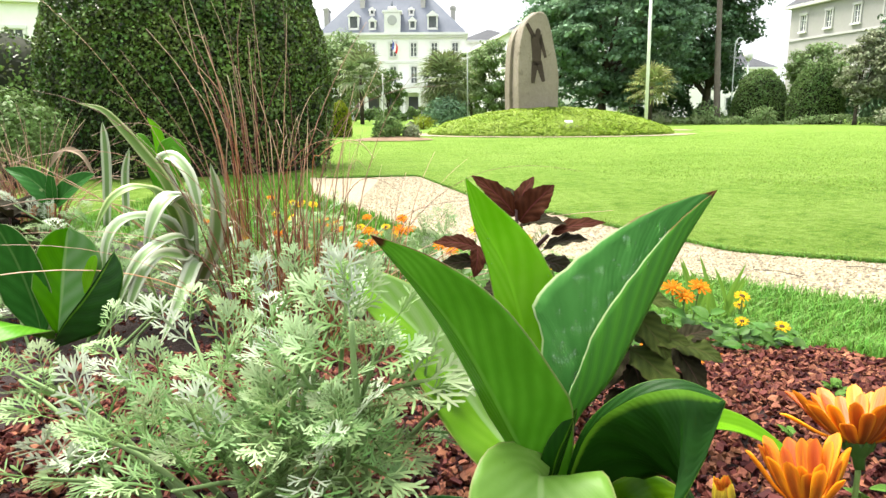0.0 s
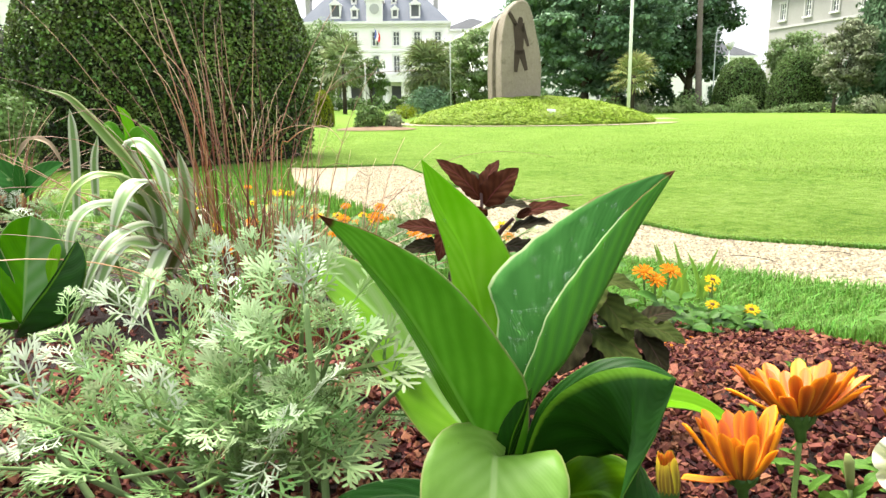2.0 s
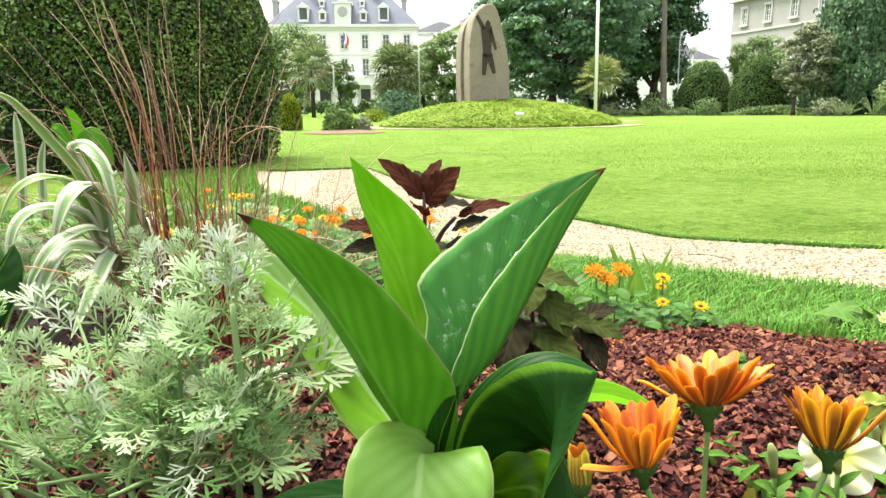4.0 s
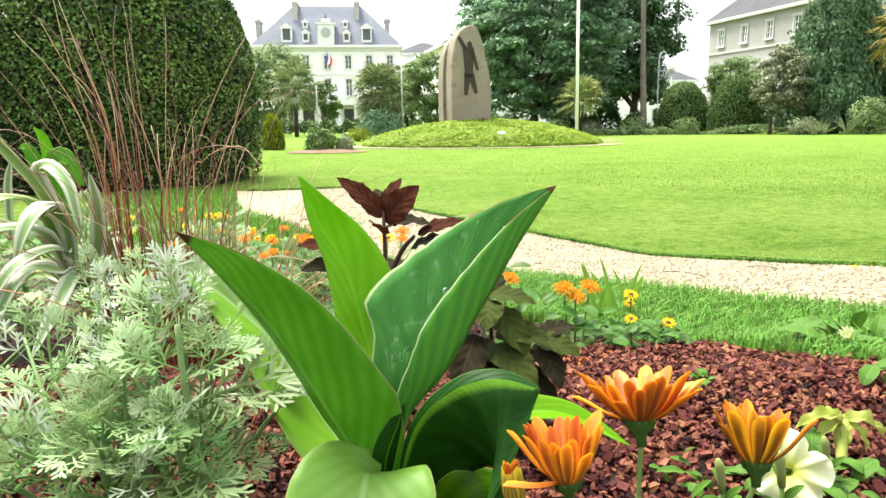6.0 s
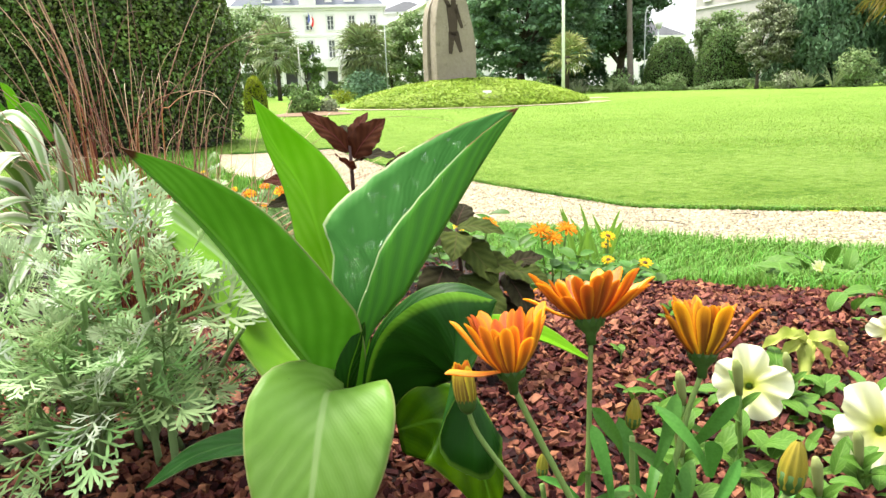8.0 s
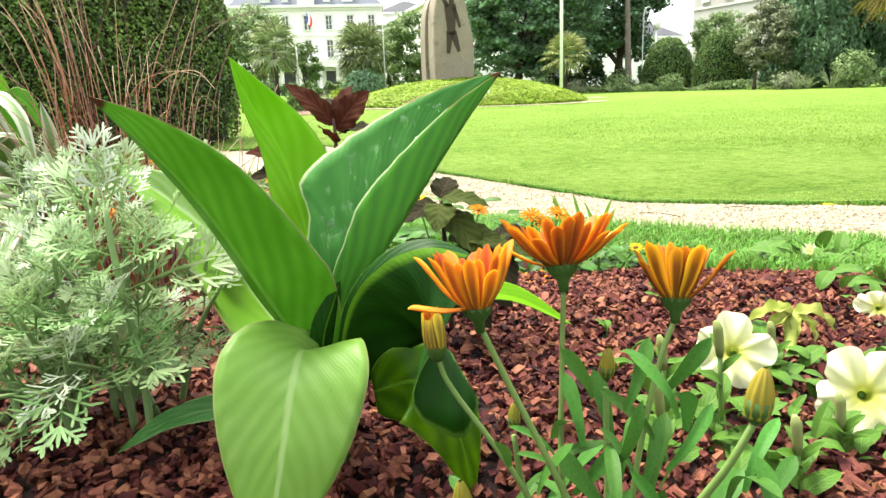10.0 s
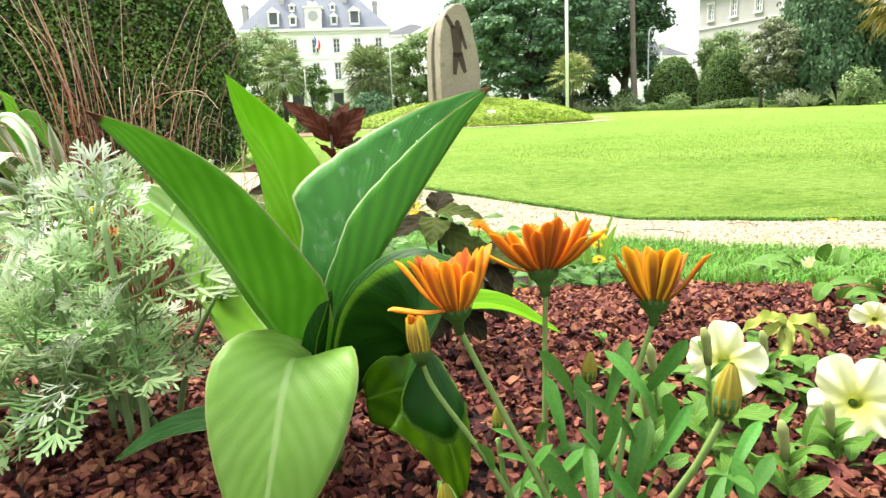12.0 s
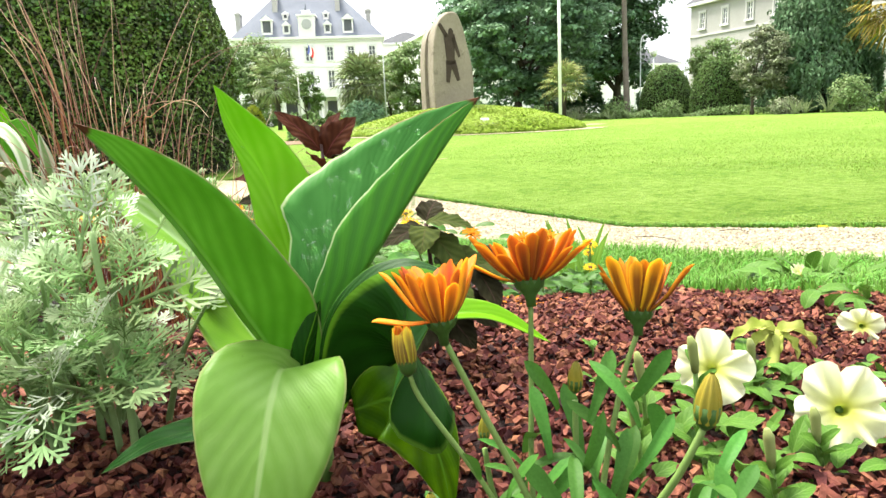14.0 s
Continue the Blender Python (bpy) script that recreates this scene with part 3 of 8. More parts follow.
def clipped(name, c, radii, n, seed, leaf, label, category, material=None, group="", amp=0.05, core=0.93, top=2.0):
    """A clipped evergreen: a near-black core for the inner shade, under a skin of small leaves. top: above 2 it is
    squarer.
    """
    ob = thing(name, (c[0], c[1], c[2]), label, category, group)
    rows = []
    for k in range(13):
        ph = math.pi / 2 * k / 12
        w, h = math.cos(ph) ** (2 / top), math.sin(ph) ** (2 / top)
        w *= 1 - 0.08 * (1 - h) ** 4
        rows.append([(c[0] + radii[0] * core * w * math.cos(a), c[1] + radii[1] * core * w * math.sin(a), c[2] + radii[2] * core * h) for a in (2 * math.pi * q / 32 for q in range(32))])
    part("inner_core", Geo().grid(rows, close=True), CORE_SHADE, ob)
    rng = np.random.default_rng(seed)
    a = rng.uniform(0, 2 * math.pi, n)
    sp = rng.random(n) ** 0.85
    ph = np.arcsin(np.clip(sp, 0, 1))
    w, h = np.cos(ph) ** (2 / top), np.sin(ph) ** (2 / top)
    w = w * (1 - 0.08 * (1 - h) ** 4)
    d = np.stack([w * np.cos(a), w * np.sin(a), h], 1)
    lump = np.array([noise.noise(Vector(q) * 3.0 + Vector((seed, 0, 0))) + 0.6 * noise.noise(Vector(q) * 9.0) for q in d])
    r = 1 + amp * lump - 0.05 * rng.random(n)
    p = np.array(c) + d * np.array(radii) * r[:, None]
    o = d / np.array(radii)
    o /= np.linalg.norm(o, axis=1)[:, None]
    part("leaves", leaf_cloud(p, o, leaf, leaf * 0.6, 0.7, seed + 1), material or YEW, ob, kind="stuff")
    return ob


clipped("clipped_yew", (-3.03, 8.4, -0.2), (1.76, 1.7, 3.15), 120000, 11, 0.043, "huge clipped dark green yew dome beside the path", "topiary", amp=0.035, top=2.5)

PLASTER = surface("pale_plaster", (0.66, 0.65, 0.64), (0.78, 0.77, 0.76), 3, 0.3, 0.85, 0.15, 0.03)
TRIM = surface("white_stone_trim", (0.56, 0.55, 0.54), (0.66, 0.65, 0.64), 6, 0.5, 0.8, 0.15, 0.02)
SLATE = surface("blue_grey_slate", (0.1, 0.11, 0.135), (0.15, 0.162, 0.19), 5, 0.35, 0.8, 0.4, 0.05, spec=0.1)
SLATE_DARK = surface("dark_grey_slate", (0.05, 0.052, 0.057), (0.085, 0.088, 0.095), 6, 0.6, 0.85, 0.4, 0.05, spec=0.05)
GREY_WALL = surface("grey_render", (0.27, 0.262, 0.25), (0.34, 0.33, 0.315), 4, 0.35, 0.9, 0.2, 0.03)
PANE = surface("window_glass", (0.06, 0.066, 0.07), (0.11, 0.118, 0.125), 2, 0.4, 0.12, 0.0)
WOOD_DARK = surface("dark_door", (0.05, 0.052, 0.055), (0.09, 0.09, 0.095), 6, 1, 0.6)
LEAF_DARK = foliage("dark_tree_leaf", (0.25, 0.45, 0.27), (0.42, 0.66, 0.37), 0.4, 0.5, island=0.28, scale=0.5)
LEAF_MID = foliage("mid_tree_leaf", (0.17, 0.3, 0.09), (0.33, 0.48, 0.16), 0.35, 0.5, island=0.42, scale=0.6)
LEAF_LIGHT = foliage("light_shrub_leaf", (0.29, 0.46, 0.16), (0.5, 0.65, 0.3), 0.4, 0.5, island=0.4, scale=1.2)
LEAF_GREY = foliage("grey_green_leaf", (0.32, 0.4, 0.22), (0.62, 0.65, 0.43), 0.3, 0.6, island=0.45, scale=1.2)
LEAF_CONIFER = foliage("conifer_spray", (0.13, 0.25, 0.13), (0.24, 0.4, 0.2), 0.3, 0.55, island=0.38, scale=0.7)
LEAF_YELLOW = foliage("yellow_shrub_leaf", (0.32, 0.42, 0.02), (0.5, 0.58, 0.06), 0.35, 0.5, island=0.35, scale=2)
PALM_LEAF = foliage("palm_leaf", (0.26, 0.38, 0.18), (0.48, 0.6, 0.3), 0.35, 0.45, island=0.5, scale=1.0, tip=(0.3, 0.3, 0.08))
PALM_YELLOW = foliage("yellowing_palm_leaf", (0.26, 0.4, 0.12), (0.46, 0.54, 0.2), 0.3, 0.5, island=0.4, scale=1.0, tip=(0.6, 0.56, 0.2))
PALM_GOLD = foliage("dry_palm_leaf", (0.3, 0.32, 0.06), (0.45, 0.36, 0.08), 0.3, 0.5, island=0.4, scale=1.0, tip=(0.4, 0.25, 0.05))


GREY_TRIM = surface("grey_white_trim", (0.38, 0.37, 0.36), (0.46, 0.45, 0.44), 6, 0.5, 0.85, 0.15, 0.02)


def window(parent, m, x, z0, w, h, sill=True, frame_mat=TRIM):
    """A window in the local frame m of a facade, whose outside looks along -y: surround, frame with bars, and two panes."""
    g = Geo()
    t = 0.16
    g.box((x - w / 2 - t, -0.1, z0 - 0.02), (x - w / 2, 0.14, z0 + h))
    g.box((x + w / 2, -0.1, z0 - 0.02), (x + w / 2 + t, 0.14, z0 + h))
    g.box((x - w / 2 - t - 0.05, -0.14, z0 + h), (x + w / 2 + t + 0.05, 0.14, z0 + h + 0.22))
    win = part("window", g.turned(m), frame_mat, parent, smooth=False)
    f = Geo()
    for a in (x - w / 2, x - 0.04, x + w / 2 - 0.08):
        f.box((a, 0.02, z0), (a + 0.08, 0.08, z0 + h))
    for q in (0.0, 0.33, 0.66, 0.97):
        f.box((x - w / 2 + 0.08, 0.025, z0 + h * q), (x + w / 2 - 0.08, 0.075, z0 + h * q + 0.05))
    part("window_frame", f.turned(m), WHITE, win, smooth=False)
    part("pane", Geo().box((x - w / 2, 0.05, z0), (x + w / 2, 0.12, z0 + h)).turned(m), PANE, win, smooth=False)
    if sill:
        part("sill", Geo().box((x - w / 2 - 0.2, -0.2, z0 - 0.16), (x + w / 2 + 0.2, 0.1, z0)).turned(m), TRIM, win, smooth=False)
    return win


def wall_with_holes(x0, x1, z0, z1, holes, thick=0.45):
    """A wall in the plane y = 0 .. thick with rectangular openings (x, z, w, h) cut through."""
    xs = sorted({x0, x1, *[a for h in holes for a in (h[0] - h[2] / 2, h[0] + h[2] / 2)]})
    zs = sorted({z0, z1, *[a for h in holes for a in (h[1], h[1] + h[3])]})
    g = Geo()
    for a, b in zip(xs, xs[1:]):
        z = z0
        runs = []
        for c, d in zip(zs, zs[1:]):
            mx, mz = (a + b) / 2, (c + d) / 2
            solid = not any(abs(mx - h[0]) < h[2] / 2 and h[1] < mz < h[1] + h[3] for h in holes)
            if solid and runs and abs(runs[-1][1] - c) < 1e-6:
                runs[-1][1] = d
            elif solid:
                runs.append([c, d])
        for c, d in runs:
            g.box((a, 0, c), (b, thick, d))
    return g


def town_hall():
    y = 100.0
    cx, half = -6.82, 10.6
    ob = thing("town_hall", (cx, y, G0), "large white classical building with grey mansard roof", "building")
    m = pose(cx, y, 0)
    cols = [k * 3.02 for k in range(-3, 4)]
    holes = [(c, 8.8, 0.95, 1.9) for c in cols] + [(c, 5.0, 0.95, 2.4) for c in cols] + [(c, G0, 1.7, 3.3) for c in cols]
    front = wall_with_holes(-half, half, G0, 11.7, holes).turned(m)
    for k in range(len(front.v) // 8):
        part("wall_panel", Geo().add(front.v[8 * k:8 * k + 8], [tuple(i - 8 * k for i in q) for q in front.f[6 * k:6 * k + 6]]), PLASTER, ob, smooth=False)
    for a in (-half, half - 0.4):
        part("side_wall", Geo().box((a, 0.45, G0), (a + 0.4, 14, 11.7)).turned(m), PLASTER, ob, smooth=False)
    part("rear_wall", Geo().box((-half, 14, G0), (half, 14.4, 11.7)).turned(m), PLASTER, ob, smooth=False)
    part("inner_floor", Geo().box((-half + 0.4, 0.5, 4.1), (half - 0.4, 14, 4.4)).box((-half + 0.4, 1.6, G0), (half - 0.4, 1.7, 11.6)).turned(m), WOOD_DARK, ob, smooth=False)
    for c in cols:
        window(ob, m, c, 8.8, 0.95, 1.9)
        window(ob, m, c, 5.0, 0.95, 2.4)
        part("door", Geo().box((c - 0.85, 0.2, G0), (c + 0.85, 0.3, G0 + 3.3)).turned(m), WOOD_DARK, ob, smooth=False)
    part("cornice", Geo().box((-half - 0.15, -0.3, 11.4), (half + 0.15, 14.5, 11.75)).box((-half - 0.4, -0.65, 11.75), (half + 0.4, 14.7, 12.1)).turned(m), TRIM, ob, smooth=False)
    part("string_course", Geo().box((-half - 0.05, -0.12, 7.85), (half + 0.05, -0.002, 8.15)).turned(m), TRIM, ob, smooth=False)
    part("balcony", Geo().box((-6.2, -1.8, 3.6), (6.2, -0.002, 4.0)).box((-6.2, -1.8, 4.0), (6.2, -1.65, 4.75)).turned(m), TRIM, ob, smooth=False)
    for c in (-6.0, -3.9, -1.5, 1.5, 3.9, 6.0):
        part("column", Geo().tube([(c, -1.4, G0), (c, -1.4, 0.0), (c, -1.4, 3.3), (c, -1.4, 3.6)], [0.42, 0.3, 0.27, 0.42], 12).turned(m), TRIM, ob)
    r = Geo()
    e, t, zt = half + 0.1, 5.0, 18.3
    v = [(-e, -0.4, 12.1), (e, -0.4, 12.1), (e, 14.2, 12.1), (-e, 14.2, 12.1), (-t, 5.0, zt), (t, 5.0, zt), (t, 9.0, zt), (-t, 9.0, zt)]
    r.add(v, [(0, 1, 5, 4), (1, 2, 6, 5), (2, 3, 7, 6), (3, 0, 4, 7), (4, 5, 6, 7)])
    roof = part("roof", r.turned(m), SLATE, ob, smooth=False)

    def dormer(x, z, w, h, top):
        yy = -0.4 + (z - 12.1) * (5.4 / 6.2)
        g = Geo().box((x - w / 2, yy - 0.15, z), (x - w / 2 + 0.2, yy + 2, z + h)).box((x + w / 2 - 0.2, yy - 0.15, z), (x + w / 2, yy + 2, z + h))
        g.box((x - w / 2 - 0.1, yy - 0.25, z + h), (x + w / 2 + 0.1, yy + 2.2, z + h + 0.2)).box((x - w / 2, yy - 0.15, z - 0.2), (x + w / 2, yy + 0.3, z + 0.12))
        a = z + h + 0.2
        g.add([(x - w / 2, yy - 0.2, a), (x + w / 2, yy - 0.2, a), (x, yy - 0.2, a + top), (x - w / 2, yy + 2.2, a), (x + w / 2, yy + 2.2, a), (x, yy + 2.2, a + top)],
              [(0, 1, 2), (3, 5, 4), (0, 2, 5, 3), (1, 4, 5, 2)])
        d = part("dormer", g.turned(m), TRIM, roof, smooth=False)
        part("dormer_pane", Geo().box((x - w / 2 + 0.2, yy, z + 0.12), (x + w / 2 - 0.2, yy + 0.1, z + h)).box((x - 0.05, yy - 0.06, z + 0.12), (x + 0.05, yy - 0.002, z + h)).turned(m), PANE, roof, smooth=False)
        return d
    for x in (-5.6, 5.8):
        dormer(x, 12.7, 1.5, 1.7, 0.6)
    for x in (-2.9, 2.9):
        dormer(x, 12.7, 1.0, 1.0, 0.5)
    for x in (-3.1, 2.7):
        dormer(x, 14.9, 0.8, 0.6, 0.3)
    g = Geo().box((-1.15, -0.5, 12.1), (1.15, 2.0, 14.9), 0.08).box((-1.4, -0.6, 14.9), (1.4, 2.2, 15.15)).box((-0.6, -0.5, 15.15), (0.6, 1.6, 15.7), 0.1)
    clock = part("clock_dormer", g.turned(m), TRIM, ob, smooth=False)
    part("clock_face", Geo().tube([(0, -0.56, 13.8), (0, -0.5, 13.8)], [0.7, 0.7], 20).turned(m), surface("clock_grey", (0.3, 0.3, 0.3), (0.36, 0.36, 0.36), 10, 1), ob, smooth=False)
    part("finial", Geo().tube([(0, 0.2, 15.7), (0, 0.2, 16.2), (0, 0.2, 16.9)], [0.2, 0.12, 0.02], 8).turned(m), SLATE, ob)
    for x, z0, z1 in ((-10.0, 12.1, 16.0), (8.85, 12.1, 16.2), (-4.6, 15.5, 18.6), (4.4, 15.5, 18.6)):
        ch = part("chimney", Geo().box((x - 0.34, 3.0, z0), (x + 0.34, 5.0, z1)).box((x - 0.44, 2.9, z1 - 0.35), (x + 0.44, 5.1, z1 - 0.1)).turned(m), GREY_WALL, ob, smooth=False)
        part("chimney_pot", Geo().tube([(x, 3.6, z1), (x, 3.6, z1 + 0.5)], [0.2, 0.16], 8).turned(m), TRIM, ch)
    # small flag on a slanted staff above the door
    part("flagstaff", Geo().tube([(0.15, -0.2, 8.6), (0.1, -1.3, 11.3)], 0.05, 6).turned(m), WHITE, ob)
    for k, c in enumerate(((0.1, 0.12, 0.35), (0.75, 0.72, 0.72), (0.6, 0.04, 0.04))):
        rows = [[(-0.05 + 0.25 * (k + i) + 0.1 * math.sin(z * 3), -1.2 + 0.1 * math.sin(2 * z + i), 11.1 - z - 0.25 * (k + i)) for z in (0, 0.3, 0.6, 0.9, 1.3)] for i in (0, 1)]
        part("flag_stripe", Geo().grid(rows).turned(m), surface("flag_cloth_%s" % "abc"[k], c, c, 20, 3, 0.8), ob)
    return ob


town_hall()


def plain_house(name, m, length, depth, z1, roof_h, wall, label, rows, cols, ww, hh, overhang=0.45, string=None):
    """A house whose front runs along local x from 0 to length, with window rows at heights rows and places cols."""
    o = m @ Vector((length / 2, depth / 2, 0))
    ob = thing(name, (o.x, o.y, G0), label, "building")
    trim = GREY_TRIM if wall is GREY_WALL else TRIM
    holes = [(c, r, ww, hh) for r in rows for c in cols]
    part("wall", wall_with_holes(0, length, G0, z1, holes).turned(m), wall, ob, smooth=False)
    part("side_wall", Geo().box((0, 0.45, G0), (0.4, depth, z1)).box((length - 0.4, 0.45, G0), (length, depth, z1)).box((0.4, depth - 0.4, G0), (length - 0.4, depth, z1)).turned(m), wall, ob, smooth=False)
    for r in rows:
        for c in cols:
            window(ob, m, c, r, ww, hh, frame_mat=trim)
    part("cornice", Geo().box((-overhang, -overhang, z1), (length + overhang, depth + overhang, z1 + 0.3)).turned(m), trim, ob, smooth=False)
    if string:
        part("string_course", Geo().box((-0.05, -0.1, string), (length + 0.05, -0.002, string + 0.2)).turned(m), trim, ob, smooth=False)
    i = min(depth, length) * 0.48
    z = z1 + 0.3
    v = [(-overhang, -overhang, z), (length + overhang, -overhang, z), (length + overhang, depth + overhang, z), (-overhang, depth + overhang, z), (i, depth / 2, z + roof_h), (length - i, depth / 2, z + roof_h)]
    part("roof", Geo().add(v, [(0, 1, 5, 4), (1, 2, 5), (2, 3, 4, 5), (3, 0, 4)]).turned(m), SLATE_DARK, ob, smooth=False)
    return ob


# the grey house on the lawn's right side, its front receding from the viewer
a = math.degrees(math.atan2(-10.0, 2.0))
plain_house("grey_house", pose(35.6, 70.0, 0, 0, 0, a), 24, 11, 10.6, 5.6, GREY_WALL, "grey rendered house with white window surrounds", (1.0, 4.6, 8.25), [1.9 + 3.3 * k for k in range(7)], 0.72, 1.55, string=7.45)
# the white wing beside the town hall and the block behind it
a = math.degrees(math.atan2(-25.0, 3.6))
plain_house("white_wing", pose(3.24, 95.0, 0, 0, 0, a), 27, 10, 8.3, 2.6, PLASTER, "white side wing with a low slate roof", (1.0, 5.2), [2.0 + 3.1 * k for k in range(8)], 1.1, 1.8)
plain_house("rear_house", pose(3.9, 116, 0), 9.5, 9, 12.4, 2.2, PLASTER, "pale house behind the wing", (8.5,), [1.6, 4.7, 7.9], 1.1, 1.8)
plain_house("far_house", pose(17.0, 96, 0), 30, 10, 6.4, 3.0, PLASTER, "white house glimpsed behind the trees", (0.8, 3.8), [1.8 + 3.2 * k for k in range(9)], 1.2, 1.7)
plain_house("side_house", pose(-30.0, 46, 0, 0, 0, 20), 9, 8, 8.0, 3.0, PLASTER, "pale house behind the hedge", (1.0, 4.6), [1.5, 4.5, 7.5], 1.1, 1.7)


def crown_cloud(clumps, per, leaf, seed, flat=0.55, up=0.5, droop=0.0):
    """A crown of clumps (centre, radius): each a flattened tuft of leaves."""
    P, O = [], []
    for k, (c, r) in enumerate(clumps):
        p, o = ball_points(per, (0, 0, 0), (r, r, r * flat), seed + k, 0.2, 2.0, 0.7)
        p = p + np.array(c)
        p[:, 2] -= droop * (np.hypot(p[:, 0] - c[0], p[:, 1] - c[1]) / r) ** 2 * r
        P.append(p)
        O.append(o)
    return leaf_cloud(np.concatenate(P), np.concatenate(O), leaf, leaf * 0.6, 0.5, seed, up=up)


def tree(name, base, height, crown_c, crown_r, n_clumps, per, leaf, material, label, seed, trunk_r=0.3, clump=0.28, shell=0.55, flat=0.55, category="tree", limbs=9, droop=0.0, kind_cone=False):
    """A tapered trunk with limbs that reach into a crown of leaf clumps."""
    rng = random.Random(seed)
    ob = thing(name, base, label, category)
    b, c, r = Vector(base), Vector(crown_c), Vector(crown_r)
    clumps = []
    for k in range(n_clumps):
        d = Vector((rng.gauss(0, 1), rng.gauss(0, 1), rng.gauss(0, 1))).normalized()
        q = 1 - shell * rng.random() ** 1.5
        if kind_cone:
            h = rng.random() ** 1.3
            w = (1 - h * 0.85) * (0.75 + 0.35 * rng.random())
            ang = rng.uniform(0, 2 * math.pi)
            pos = c + Vector((r.x * w * math.cos(ang) * q, r.y * w * math.sin(ang) * q, r.z * (2 * h - 1)))
        else:
            pos = c + Vector((d.x * r.x * q, d.y * r.y * q, d.z * r.z * q))
        clumps.append((pos, max(r.x, r.y) * clump * rng.uniform(0.7, 1.3)))
    tg = Geo()
    top = b + Vector((0, 0, height))
    mid = [b, b.lerp(top, 0.3) + Vector((rng.uniform(-0.1, 0.1), 0, 0)), b.lerp(top, 0.65) + Vector((rng.uniform(-0.2, 0.2), 0, 0)), top]
    tg.tube(spline(mid, 10), [trunk_r * (1 - 0.075 * k) * (1.25 if k == 0 else 1) for k in range(11)], 10)
    part("trunk", tg, BARK, ob)
    for k in range(limbs):
        pos, cr = clumps[k]
        s = b.lerp(top, rng.uniform(0.35, 0.9))
        if s.z > pos.z:
            s = b.lerp(top, 0.3)
        part("limb", Geo().tube(spline([s, s.lerp(pos, 0.5) + Vector((0, 0, 0.08 * height)), pos], 5), [trunk_r * 0.4, trunk_r * 0.34, trunk_r * 0.28, trunk_r * 0.2, trunk_r * 0.12, trunk_r * 0.06], 6), BARK, ob)
    part("crown", crown_cloud(clumps, per, leaf, seed, flat, droop=droop), material, ob, kind="stuff")
    return ob


def shrub(name, c, r, n, leaf, material, label, seed, category="shrub", group=""):
    """A loose shrub: stems from the ground and leaves in lumps."""
    ob = thing(name, (c[0], c[1], G0), label, category, group)
    rng = random.Random(seed)
    for k in range(5):
        e = (c[0] + r[0] * rng.uniform(-0.6, 0.6), c[1] + r[1] * rng.uniform(-0.6, 0.6), c[2] + r[2] * rng.uniform(0.0, 0.6))
        part("stem", Geo().tube([(c[0], c[1], G0 - 0.02), ((c[0] + e[0]) / 2, (c[1] + e[1]) / 2, c[2] * 0.5), e], [0.03, 0.02, 0.008], 5), BARK, ob)
    p, o = ball_points(n, c, r, seed, 0.22, 2.2, 0.6, zmin=G0)
    part("leaves", leaf_cloud(p, o, leaf, leaf * 0.55, 0.6, seed, up=0.3), material, ob, kind="stuff")
    return ob


def fan_palm(name, base, height, crown_r, fronds, seed, label, material, trunk_r=0.14, low=-0.9):
    """A fan palm: a fibrous trunk and stalked fans of narrow leaflets."""
    rng = random.Random(seed)
    ob = thing(name, base, label, "palm tree")
    b = Vector(base)
    top = b + Vector((0, 0, height))
    part("trunk", Geo().tube([b, b.lerp(top, 0.5), top], [trunk_r * 1.1, trunk_r, trunk_r * 1.15], 10), BARK, ob)
    for k in range(fronds):
        az = 2.4 * k + rng.uniform(-0.3, 0.3)
        el = low + (1.45 - low) * ((k + 0.5) / fronds)
        d = Vector((math.cos(az) * math.cos(el), math.sin(az) * math.cos(el), math.sin(el)))
        side = d.cross(Vector((0, 0, 1))).normalized()
        upv = side.cross(d)
        hub = top + d * crown_r * rng.uniform(0.4, 0.58)
        g = Geo().tube([top, hub], [0.025, 0.015], 4)
        n = 15
        for j in range(n):
            a = radians(-105 + 210 * j / (n - 1))
            w = d * math.cos(a) + side * math.sin(a)
            L = crown_r * (0.55 - 0.15 * abs(j - n / 2) / n) * rng.uniform(0.85, 1.1)
            p1 = hub + w * L * 0.55 + upv * 0.05 * L
            p2 = hub + w * L + Vector((0, 0, -0.18 * L))
            s = w.cross(upv).normalized() * crown_r * 0.028
            g.add([hub, p1 - s, p1 + s, p2], [(0, 1, 3, 2)], [(0.5, 0), (0, 0.5), (1, 0.5), (0.5, 1)])
        part("frond", g, material, ob, smooth=False)
    return ob


